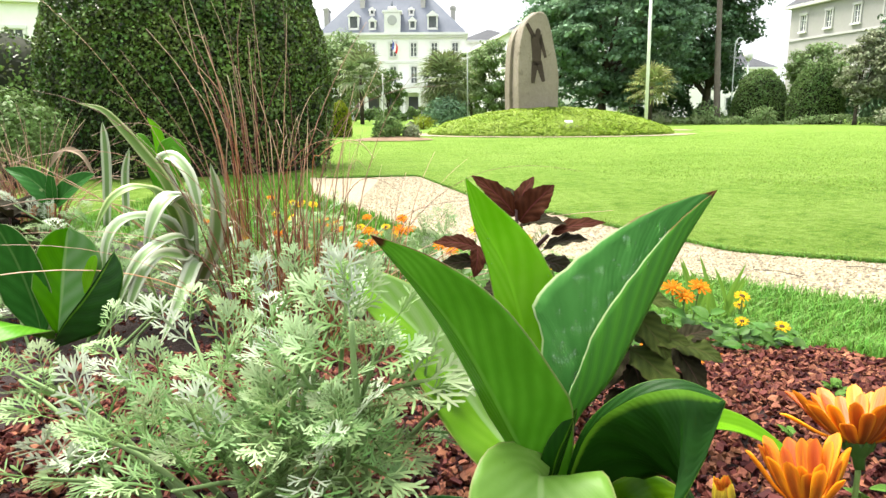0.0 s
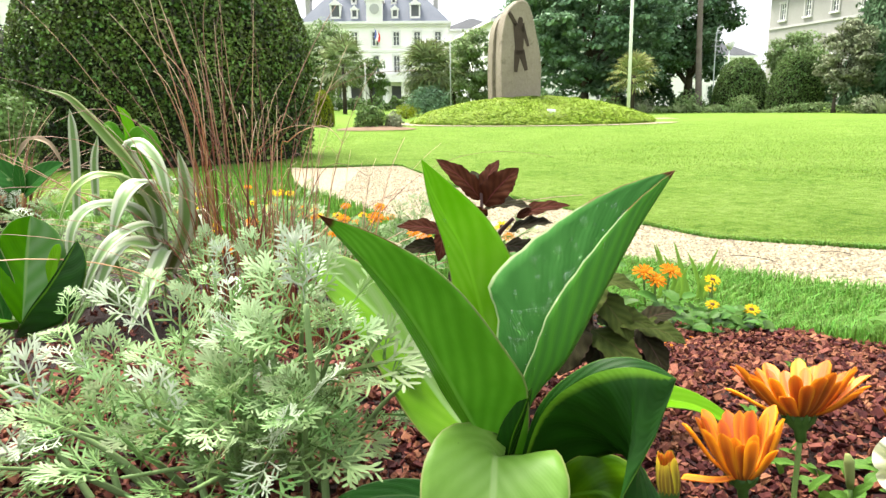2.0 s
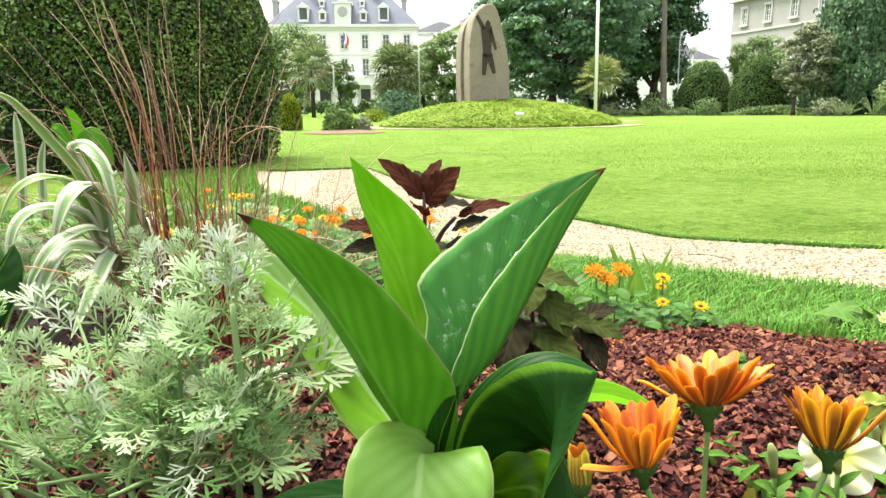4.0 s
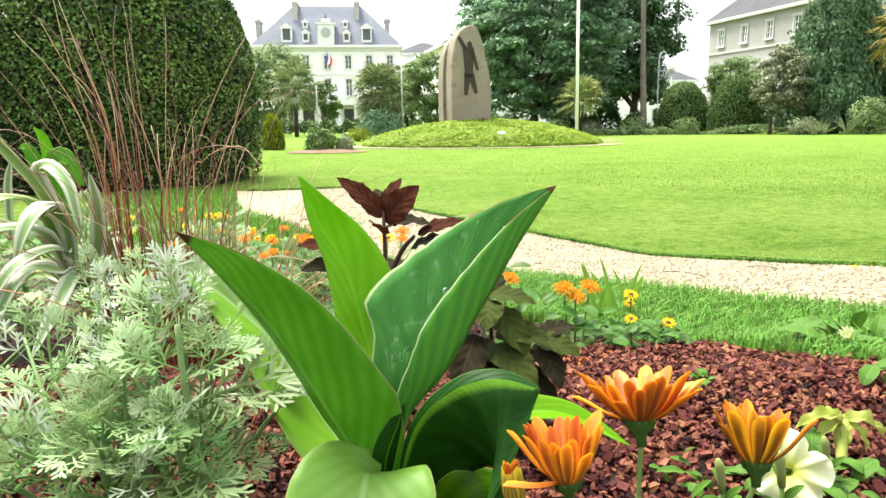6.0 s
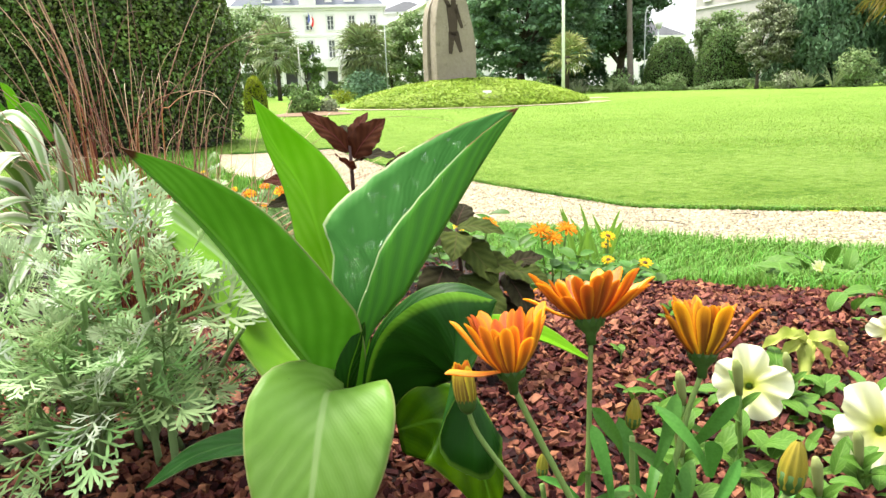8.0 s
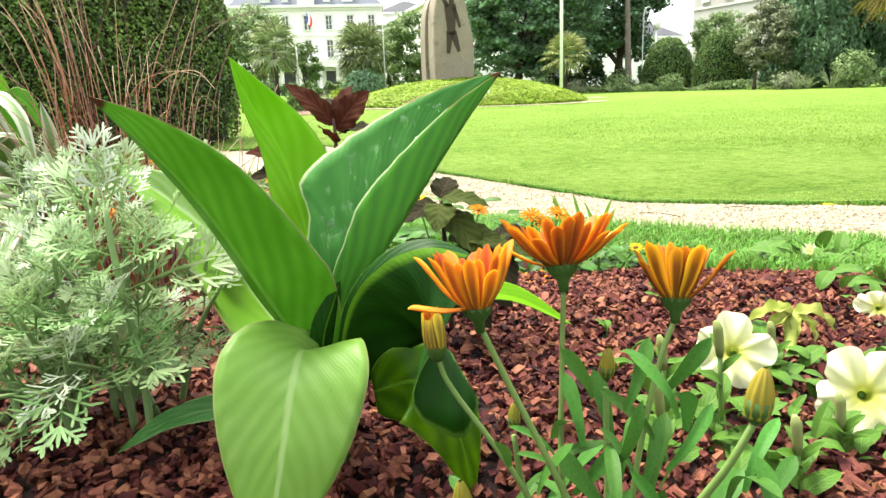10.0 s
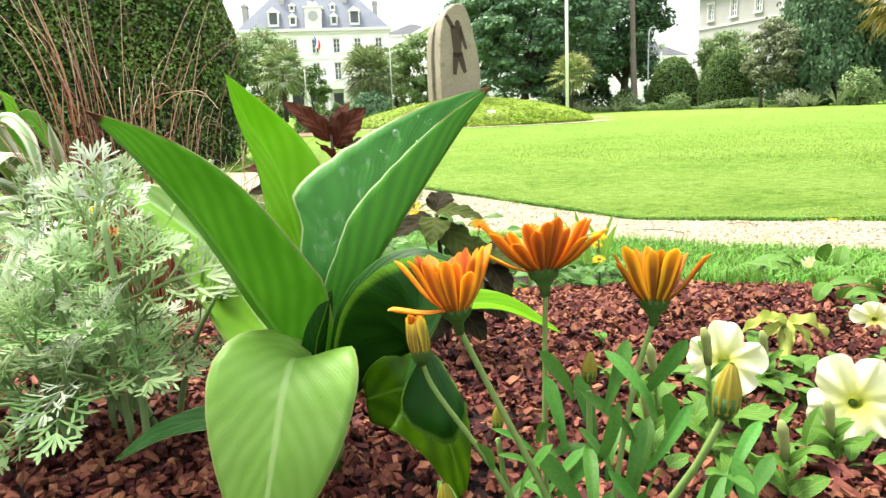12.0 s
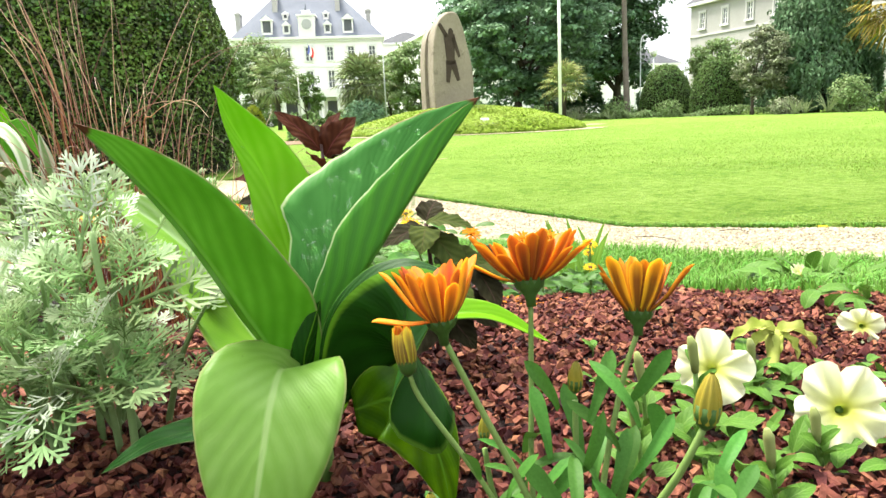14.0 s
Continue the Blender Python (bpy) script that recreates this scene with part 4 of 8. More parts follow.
def weeping_cypress(name, base, radii, strands, per, label, seed):
    """A dense dark evergreen whose sprays hang in narrow overlapping strands round a hidden trunk."""
    rng = np.random.default_rng(seed)
    ob = thing(name, base, label, "tree")
    b = np.array(base)
    part("trunk", Geo().tube([base, (base[0], base[1], base[2] + radii[2] * 0.9)], [0.3, 0.06], 9), BARK, ob)
    P, O = [], []
    for k in range(strands):
        a = rng.uniform(0, 2 * math.pi)
        h = rng.random() ** 0.8
        w = (1 - h ** 2.2) * (0.82 + 0.18 * math.sin(3.1 * a + 7 * h)) * (0.72 + 0.28 * min(1.0, h / 0.22))
        top = b + np.array([radii[0] * w * math.cos(a), radii[1] * w * math.sin(a), 0.45 + radii[2] * h * 0.98])
        L = rng.uniform(0.9, 1.9)
        t = rng.random(per)
        out = np.array([math.cos(a), math.sin(a), 0.15])
        r = 0.3 * (1 - t) + 0.1
        p = top + np.outer(t ** 1.1, np.array([0.12 * math.cos(a), 0.12 * math.sin(a), -L])) + rng.normal(0, 1, (per, 3)) * np.stack([r * 0.55, r * 0.55, r * 0.3], 1)
        p[:, 2] = np.maximum(p[:, 2], base[2] + 0.15 + 0.4 * rng.random(per))
        P.append(p)
        O.append(np.tile(out, (per, 1)))
    part("crown", leaf_cloud(np.concatenate(P), np.concatenate(O), 0.26, 0.1, 0.35, seed, hang=1.8), LEAF_CONIFER, ob, kind="stuff")
    # near-black core in place of the shade behind the strands
    rows = []
    for k in range(11):
        h = k / 10
        w = 0.62 * (1 - h ** 2.2) * (0.72 + 0.28 * min(1.0, h / 0.22))
        rows.append([(base[0] + radii[0] * w * math.cos(a), base[1] + radii[1] * w * math.sin(a), base[2] + 0.3 + radii[2] * 0.9 * h) for a in (2 * math.pi * q / 20 for q in range(20))])
    part("inner_core", Geo().grid(rows, close=True), CORE_SHADE, ob)
    return ob


# trees and shrubs round the lawn
tree("broad_tree", (10.4, 43, G0), 4.5, (11.3, 43, 6.0), (5.0, 4.2, 4.9), 300, 110, 0.3, LEAF_DARK, "broad dark green tree with layered foliage", 21, 0.32, 0.17, shell=0.42, flat=0.3, droop=0.3)
tree("lime_tree", (7.6, 46, G0), 4.5, (8.2, 46, 6.2), (2.6, 3.0, 4.6), 120, 110, 0.3, LEAF_DARK, "dark tree standing behind the stone", 22, 0.28, 0.24, flat=0.35, droop=0.3)
tree("dark_oak", (20.5, 52, G0), 6, (19.6, 52, 7.4), (4.2, 4.0, 6.3), 200, 120, 0.34, LEAF_CONIFER, "tall very dark evergreen tree", 23, 0.4, 0.25)
tree("dark_oak", (15.5, 54, G0), 6, (15.8, 54, 6.9), (4.2, 3.5, 5.7), 170, 120, 0.34, LEAF_CONIFER, "tall very dark evergreen tree", 24, 0.4, 0.25)
pine = thing("pine_trunk", (16.5, 40, G0), "tall bare brown pine trunk", "tree")
part("trunk", Geo().tube(spline([(16.5, 40, G0), (16.3, 40, 3.0), (16.15, 40, 7.0), (16.1, 40, 12)], 14), [0.2 - 0.006 * k for k in range(15)], 12), surface("pine_bark", (0.085, 0.07, 0.06), (0.18, 0.15, 0.13), 12, 2, 0.9, 0.8, 0.03), pine)
part("crown", crown_cloud([((16.1 + q * 0.9, 40 + q * 0.4, 12 + abs(q) * 0.4), 1.4) for q in (-1, 0, 1)], 250, 0.3, 31), LEAF_CONIFER, pine, kind="stuff")
fan_palm("fan_palm", (-5.55, 48, G0), 3.4, 2.3, 34, 41, "fan palm with a shaggy dark crown", PALM_LEAF, low=-1.0)
fan_palm("fan_palm", (0.3, 38, G0), 2.5, 2.0, 64, 42, "dense fan palm beside the mound", PALM_LEAF, low=-1.15)
fan_palm("fan_palm", (0.1, 39, G0), 1.7, 1.3, 30, 47, "low fan palm beside the mound", PALM_LEAF, low=-1.0)
fan_palm("fan_palm", (11.2, 36, G0), 2.0, 1.5, 30, 43, "small fan palm with yellowing fronds", PALM_YELLOW, low=-0.8)
fan_palm("fan_palm", (21.4, 25, G0), 4.2, 2.1, 34, 44, "tall fan palm with dry orange fronds", PALM_GOLD, low=-1.0)
shrub("shrub", (0.35, 36.5, 0.5), (1.25, 0.9, 0.95), 3000, 0.14, LEAF_DARK, "dark green shrub under the palm", 51)
tree("young_tree", (4.3, 55, G0), 2.5, (4.1, 55, 3.4), (2.0, 1.6, 2.8), 90, 100, 0.24, LEAF_LIGHT, "light green young tree", 25, 0.12, 0.3)
tree("young_tree", (2.6, 58, G0), 2.5, (2.2, 58, 3.0), (1.6, 1.4, 2.4), 70, 100, 0.24, LEAF_LIGHT, "light green young tree", 26, 0.12, 0.3)
tree("young_tree", (-8.6, 60, G0), 3.5, (-8.8, 60, 4.4), (2.8, 2.2, 3.2), 120, 100, 0.26, LEAF_LIGHT, "light green tree before the town hall", 27, 0.18, 0.3)
tree("young_tree", (-5.0, 66, G0), 3.0, (-5.0, 66, 2.8), (1.6, 1.5, 1.9), 26, 110, 0.28, LEAF_MID, "small tree before the town hall", 28, 0.12, 0.35)
clipped("clipped_cone", (-2.95, 20, G0), (0.36, 0.36, 1.06), 3500, 61, 0.05, "small clipped yellow-green evergreen cone", "topiary", LEAF_YELLOW, amp=0.04)
clipped("clipped_ball", (18.95, 40, G0), (1.65, 1.6, 3.1), 9000, 62, 0.12, "rounded clipped evergreen on the lawn's far edge", "topiary", LEAF_MID, "clipped balls", amp=0.05, top=2.2)
clipped("clipped_ball", (20.6, 37, G0), (1.5, 1.5, 3.3), 9000, 63, 0.12, "dark rounded clipped evergreen on the lawn's far edge", "topiary", LEAF_MID, "clipped balls", amp=0.03, top=2.2)
weeping_cypress("weeping_cypress", (24.6, 34, G0), (3.3, 2.8, 8.4), 620, 110, "large dark drooping cypress", 29)
tree("variegated_tree", (20.4, 33, G0), 2.5, (20.9, 33, 2.4), (1.25, 1.0, 1.75), 110, 90, 0.16, LEAF_GREY, "small grey-green variegated tree", 30, 0.1, 0.32)
tree("young_tree", (27.7, 50, G0), 3.0, (27.8, 50, 3.4), (2.1, 1.8, 2.0), 80, 90, 0.24, LEAF_LIGHT, "light green young tree", 33, 0.12, 0.3)
shrub("shrub", (23.5, 30, 0.65), (1.0, 0.8, 0.95), 1800, 0.15, LEAF_LIGHT, "bright green shrub at the border", 52)
shrub("shrub", (17.3, 36, 0.2), (0.75, 0.6, 0.6), 900, 0.12, LEAF_LIGHT, "bright green shrub at the border", 53)
shrub("shrub", (15.0, 38, 0.25), (1.0, 0.6, 0.75), 900, 0.13, LEAF_LIGHT, "bright green shrub at the border", 54)
shrub("shrub", (12.7, 39, 0.1), (0.8, 0.5, 0.5), 700, 0.12, LEAF_GREY, "grey-green shrub at the border", 55)
shrub("shrub", (10.2, 37, 0.2), (0.8, 0.5, 0.55), 700, 0.12, LEAF_MID, "dark green shrub at the border", 56)
shrub("shrub", (-0.75, 30, 0.08), (0.52, 0.45, 0.36), 1000, 0.08, LEAF_YELLOW, "yellow-leaved rounded shrub beside the planted mound", 57)
shrub("shrub", (20.9, 31, 0.15), (0.8, 0.6, 0.5), 900, 0.14, LEAF_GREY, "pale spiky grey-green border shrub", 58)
shrub("shrub", (22.2, 33, 0.3), (0.8, 0.6, 0.7), 900, 0.14, LEAF_MID, "green border shrub at the lawn edge", 59)
shrub("shrub", (26.0, 30, 0.2), (1.2, 0.8, 0.7), 1300, 0.15, LEAF_MID, "green border shrub at the lawn edge", 60)
shrub("shrub", (5.4, 33, 0.55), (0.9, 0.7, 0.8), 1000, 0.1, LEAF_MID, "rounded shrub behind the stone", 65)


def low_border(name, x0, x1, y0, y1, h, n, leaf, material, label, seed):
    rng = np.random.default_rng(seed)
    u = rng.random(n)
    p = np.stack([x0 + (x1 - x0) * u, y0 + (y1 - y0) * u + rng.uniform(-0.5, 0.5, n), np.zeros(n)], 1)
    lump = np.array([0.6 + 0.8 * noise.noise(Vector((q[0] * 0.9, q[1] * 0.3, seed))) for q in p])
    p[:, 2] = G0 + h * np.clip(lump, 0.1, 1.4) * rng.random(n) ** 0.6
    single(name, leaf_cloud(p, np.tile([0, -0.4, 0.7], (n, 1)), leaf, leaf * 0.5, 0.6, seed), material, (x0, y0, G0), label, "border plants", kind="stuff")


low_border("border_plants", 13.5, 28.0, 38.5, 30.0, 0.55, 5000, 0.14, LEAF_LIGHT, "mixed low plants along the lawn's far edge", 71)
low_border("border_plants", 8.5, 20.0, 41.0, 41.0, 0.7, 3500, 0.16, LEAF_MID, "mixed low plants along the lawn's far edge", 72)
low_border("dark_undergrowth", 5.0, 12.90, 56.0, 55.0, 2.6, 1500, 0.4, LEAF_CONIFER, "dark undergrowth below the trees", 79)
low_border("dark_undergrowth", 14.60, 22.08, 55.0, 54.0, 2.6, 2600, 0.4, LEAF_CONIFER, "dark undergrowth below the trees", 78)
low_border("dark_undergrowth", 23.16, 32.0, 54.0, 52.0, 2.6, 5500, 0.4, LEAF_CONIFER, "dark undergrowth below the trees", 73)
low_border("dark_undergrowth", -16.0, 6.0, 70.0, 70.0, 2.0, 4500, 0.35, LEAF_MID, "shrubs before the town hall", 74)
low_border("distant_hedge", -70.0, -14.0, 62.0, 66.0, 6.0, 8000, 0.6, LEAF_MID, "far hedge beyond the lawn", 75)
low_border("distant_hedge", 27.0, 80.0, 42.0, 30.0, 3.0, 7000, 0.5, LEAF_DARK, "far hedge beyond the lawn", 76)

SPIKE = foliage("pale_spiky_leaf", (0.34, 0.46, 0.2), (0.58, 0.66, 0.36), 0.35, 0.5, island=0.35, scale=2.0)


def spiky_clump(base, h, n, seed):
    """A clump of stiff narrow leaves that fan out from one foot."""
    rng = random.Random(seed)
    ob = thing("spiky_clump", base, "pale spiky grass-like clump at the lawn's far border", "border plant")
    b = Vector(base)
    for k in range(n):
        az, el = rng.uniform(0, 6.28), rng.uniform(0.5, 1.45)
        d = Vector((math.cos(az) * math.cos(el), math.sin(az) * math.cos(el), math.sin(el))) * h * rng.uniform(0.7, 1.1)
        part("leaf", blade(Geo(), [b, b + d * 0.5 + Vector((0, 0, 0.06 * h)), b + d - Vector((0, 0, 0.12 * h * math.cos(el)))], (0.1, -1, 0.4), 0.02, 0.02, 12, 12, n=6, m=1, shape=strap), SPIKE, ob)


strap = lambda s: (0.75 + 0.25 * math.sin(math.pi * s)) * (1 - s ** 5)
for x, y, h, n in ((20.7, 30.0, 1.0, 22), (21.5, 30.3, 0.8, 20), (22.3, 29.8, 1.2, 24), (12.0, 36.5, 0.7, 16), (14.2, 37.0, 0.7, 16), (16.2, 37.0, 0.6, 14), (19.4, 35.0, 0.5, 14)):
    spiky_clump((x, y, G0), h, n, int(x * 10))

flower_bed = thing("round_flower_bed", (-1.2, 17.4, G0), "small round bed of green plants on bare soil", "flower bed")
rows = []
for k in range(7):
    u = k / 6
    rows.append([(-1.2 + 1.05 * u * math.cos(a), 17.4 + 0.9 * u * math.sin(a), G0 + 0.09 * (1 - u * u) + 0.003) for a in (2 * math.pi * q / 24 for q in range(24))])
part("soil", Geo().grid(rows, close=True), surface("tan_soil", (0.09, 0.055, 0.032), (0.15, 0.1, 0.06), 20, 3, 0.9), flower_bed)
p, o = ball_points(1500, (-1.35, 17.4, 0.05), (0.42, 0.4, 0.4), 77, 0.2, 2.2, 0.6, zmin=G0)
part("foliage", leaf_cloud(p, o, 0.09, 0.05, 0.6, 7), LEAF_MID, flower_bed, kind="stuff")
p, o = ball_points(600, (-0.75, 17.4, -0.05), (0.25, 0.25, 0.28), 78, 0.2, 2.2, 0.6, zmin=G0)
part("foliage", leaf_cloud(p, o, 0.08, 0.05, 0.6, 8), LEAF_GREY, flower_bed, kind="stuff")

for x in (19.02,):
    lamp = thing("street_lamp", (x, 42, G0), "slim grey street lamp with a white lantern", "street lamp")
    part("post", Geo().tube([(x, 42, G0), (x, 42, 1.0), (x - 0.03, 42, 3.7)], [0.07, 0.05, 0.04], 8), surface("grey_paint", (0.4, 0.45, 0.44), (0.5, 0.55, 0.54), 30, 3, 0.4), lamp)
    part("lantern", Geo().tube([(x - 0.03, 42, 3.55), (x - 0.03, 42, 4.0), (x - 0.03, 42, 4.05)], [0.12, 0.34, 0.05], 10), WHITE, lamp)
lamp = thing("street_lamp", (18.6, 43, G0), "slim curved grey street lamp", "street lamp")
part("post", Geo().tube(spline([(18.6, 43, G0), (18.55, 43, 3.0), (18.55, 43, 4.6), (18.75, 43, 5.0), (19.0, 43, 4.95)], 14), 0.035, 6), surface("grey_post", (0.3, 0.33, 0.33), (0.4, 0.43, 0.43), 30, 3, 0.4), lamp)
lamp = thing("street_lamp", (1.4, 34, G0), "slim grey pole beside the palm", "street lamp")
part("post", Geo().tube([(1.4, 34, G0), (1.38, 34, 3.4)], 0.028, 6), surface("pale_post", (0.2, 0.22, 0.2), (0.28, 0.3, 0.28), 30, 3, 0.5), lamp)
lamp = thing("street_lamp", (-3.0, 36, G0), "slim grey pole beside the palm", "street lamp")
part("post", Geo().tube([(-3.0, 36, G0), (-3.02, 36, 2.6)], 0.035, 6), surface("pale_grey_post", (0.22, 0.22, 0.19), (0.3, 0.3, 0.26), 30, 3, 0.5), lamp)

# hedge and bush left of the yew
p, o = ball_points(9000, (-9.0, 13.5, 0.9), (1.9, 1.0, 1.35), 81, 0.08, 2, 0.25, zmin=G0)
hedge = thing("rounded_hedge", (-9.0, 13.5, G0), "dark clipped hedge beyond the yew", "hedge")
part("leaves", leaf_cloud(p, o, 0.09, 0.05, 0.6, 82), YEW, hedge, kind="stuff")
# near-black core again, for the shade under the hedge leaves
rows = [[(-9.0 + 1.75 * math.cos(f) * math.cos(a), 13.5 + 0.9 * math.cos(f) * math.sin(a), 0.9 + 1.22 * math.sin(f)) for a in (2 * math.pi * q / 20 for q in range(20))] for f in (math.pi * (k / 10 - 0.5) for k in range(11))]
part("inner_core", Geo().grid(rows, close=True), CORE_SHADE, hedge)
shrub("shrub", (-3.95, 6.2, 0.25), (0.5, 0.45, 0.5), 4500, 0.045, LEAF_MID, "dull green rounded shrub beside the yew", 83)
shrub("shrub", (-8.2, 11, 0.8), (0.7, 0.6, 1.0), 1800, 0.09, LEAF_MID, "loose green shrub beyond the yew", 84)


# ---- the large canna ----
CB = Vector((0.095, 0.46, 0.095))
canna = thing("canna", CB, "young green canna with broad upright wet leaves", "canna")


def canna_leaf(pts, face, left, right, material, label="", parent=None, thick=0.0007, **kw):
    ob = part("leaf", blade(Geo(), pts, face, left, right, **kw), material, parent or canna, label)
    s = ob.modifiers.new("thickness", "SOLIDIFY")
    s.thickness, s.offset = thick, 0
    return ob


heart = lambda u: (1 - (1 - min(1.0, u / 0.36)) ** 2) ** 0.5 * (1 - u ** 2.6) * 1.06
LEAF_L = canna_leaf([(0.09, 0.46, 0.12), (0.077, 0.457, 0.18), (0.058, 0.447, 0.225), (0.029, 0.437, 0.284), (0.003, 0.432, 0.322), (-0.026, 0.431, 0.354)], (0.1, -1, 0.25), 0.03, 0.055, CANNA,
                    "broad ribbed leaf with a brown tip", fold_l=-75, fold_r=8, curl_r=18, shape=lambda s: min(1.0, s * 2.6) ** 0.8 * (1 - s ** 3.0) * (1 - 0.25 * s))
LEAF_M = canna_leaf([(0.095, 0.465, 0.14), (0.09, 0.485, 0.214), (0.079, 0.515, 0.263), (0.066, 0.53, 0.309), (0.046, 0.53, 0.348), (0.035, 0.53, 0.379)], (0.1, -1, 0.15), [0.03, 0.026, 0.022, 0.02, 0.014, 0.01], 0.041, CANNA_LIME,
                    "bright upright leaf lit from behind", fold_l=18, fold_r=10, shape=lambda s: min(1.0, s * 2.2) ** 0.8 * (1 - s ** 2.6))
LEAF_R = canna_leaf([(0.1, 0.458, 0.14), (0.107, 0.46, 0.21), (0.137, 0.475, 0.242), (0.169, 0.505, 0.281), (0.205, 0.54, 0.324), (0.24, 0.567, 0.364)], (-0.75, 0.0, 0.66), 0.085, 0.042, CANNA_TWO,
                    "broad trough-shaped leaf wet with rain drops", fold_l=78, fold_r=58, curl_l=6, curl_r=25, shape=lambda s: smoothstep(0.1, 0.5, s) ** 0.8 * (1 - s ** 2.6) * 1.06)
LEAF_F = canna_leaf([(0.09, 0.452, 0.15), (0.082, 0.434, 0.19), (0.077, 0.404, 0.184), (0.072, 0.382, 0.158), (0.066, 0.367, 0.126), (0.06, 0.358, 0.098)], ((0, -0.4, 1), (0, -1, 0.35)), 0.047, 0.046, CANNA_PALE,
                    "pale drooping leaf with a light midrib", fold_l=[25, 20, 6, -4, -8], fold_r=[25, 20, 6, -4, -8], shape=lambda s: heart(max(0.0, (s - 0.12) / 0.88)))
LEAF_D = canna_leaf([(0.098, 0.455, 0.15), (0.112, 0.44, 0.215), (0.135, 0.427, 0.246), (0.162, 0.417, 0.258), (0.189, 0.41, 0.253)], (0.05, -1, 0.25), 0.009, 0.122, CANNA_SHADOWED,
                    "shadowed arching leaf folded over", fold_l=-45, fold_r=0, curl_r=14, shape=lambda s: min(1.0, s * 1.5 + 0.05) ** 0.8 * (1 - s ** 7) ** 0.8)
LEAF_B = canna_leaf([(0.09, 0.465, 0.12), (0.073, 0.475, 0.174), (0.047, 0.51, 0.196), (0.001, 0.565, 0.242), (-0.043, 0.6, 0.272), (-0.087, 0.63, 0.296)], (0.3, -1, 0.6), 0.036, 0.041, CANNA_FOLD,
                    "pale green leaf spreading behind", fold_l=30, fold_r=12, curl_l=-10)
LEAF_S = canna_leaf([(0.1, 0.468, 0.13), (0.122, 0.48, 0.168), (0.167, 0.49, 0.196), (0.222, 0.477, 0.205), (0.268, 0.458, 0.186)], (0.1, -0.5, 1), 0.018, 0.018, CANNA_LIME, "narrow lime leaf", fold_l=25, fold_r=25)
LEAF_G = canna_leaf([(0.08, 0.465, 0.11), (0.03, 0.49, 0.125), (-0.02, 0.49, 0.122), (-0.055, 0.465, 0.112)], (0, -0.3, 1), 0.015, 0.015, CANNA_BLUE, "low leaf lying near the mulch", fold_l=10, fold_r=10)
LEAF_H = canna_leaf([(0.125, 0.44, 0.155), (0.155, 0.425, 0.166), (0.176, 0.412, 0.14), (0.186, 0.402, 0.095)], (0.2, -1, 0.4), 0.026, 0.03, CANNA_SHADE, "low leaf hanging to the mulch", fold_l=-10, fold_r=10)
# heart leaf coloured dark for the shade between the larger leaves
LEAF_C = canna_leaf([(0.09, 0.452, 0.165), (0.094, 0.448, 0.195), (0.101, 0.447, 0.215), (0.107, 0.448, 0.232)], (0.3, -1, 0.2), 0.010, 0.009, CANNA_SHADOWED, "rolled young leaf in the heart", fold_l=-30, fold_r=-30, n=10, m=4)
part("stalk", Geo().tube([(0.095, 0.46, 0.07), (0.095, 0.46, 0.12), (0.094, 0.462, 0.15)], [0.014, 0.012, 0.007], 10), STEM, canna)


# ---- near plants ----
def orient(p, direction, up=(0, 0, 1), size=1.0):
    """A pose at p whose y axis runs along direction and whose z axis looks towards up."""
    y = Vector(direction).normalized()
    x = y.cross(Vector(up))
    x = x.normalized() if x.length > 1e-4 else y.orthogonal().normalized()
    z = x.cross(y)
    m = Matrix((x, y, z)).transposed().to_4x4()
    return Matrix.Translation(p) @ m @ Matrix.Scale(size, 4)


def local_leaf(width, droop=0.2, fold=15, shape=None, n=10, m=3, wave=0.0, seed=0, rise=0.0):
    """A leaf one long on +y, looking along +z."""
    return blade(Geo(), [(0, 0, 0), (0, 0.33, rise), (0, 0.7, rise * 0.8 - droop * 0.4), (0, 1.0, -droop)], (0, 0, 1), width / 2, width / 2, fold, fold, n=n, m=m, shape=shape, wave=wave, seed=seed)


oval = lambda s: max(0.0, math.sin(math.pi * s ** 0.85)) ** 0.7
spoon = lambda s: (0.25 + 0.75 * s ** 1.3) * (1 - s ** 6) if s > 0 else 0.2
toothed = lambda s: max(0.02, math.sin(math.pi * s ** 0.7)) ** 0.8 * (1 - 0.13 * ((s * 9) % 1.0))

SILVER = foliage("silver_feather_leaf", (0.27, 0.5, 0.13), (0.48, 0.71, 0.27), 0.45, 0.55, vary=0.3, island=0.2, scale=9, tip=(0.68, 0.88, 0.48))
SILVER_PALE = foliage("white_feather_tip", (0.6, 0.76, 0.46), (0.86, 0.94, 0.76), 0.25, 0.6, vary=0.15, island=0.12, scale=9)
SILVER_STEM = surface("downy_stem", (0.1, 0.17, 0.05), (0.17, 0.25, 0.1), 150, 20, 0.7, 0.2, 0.001)


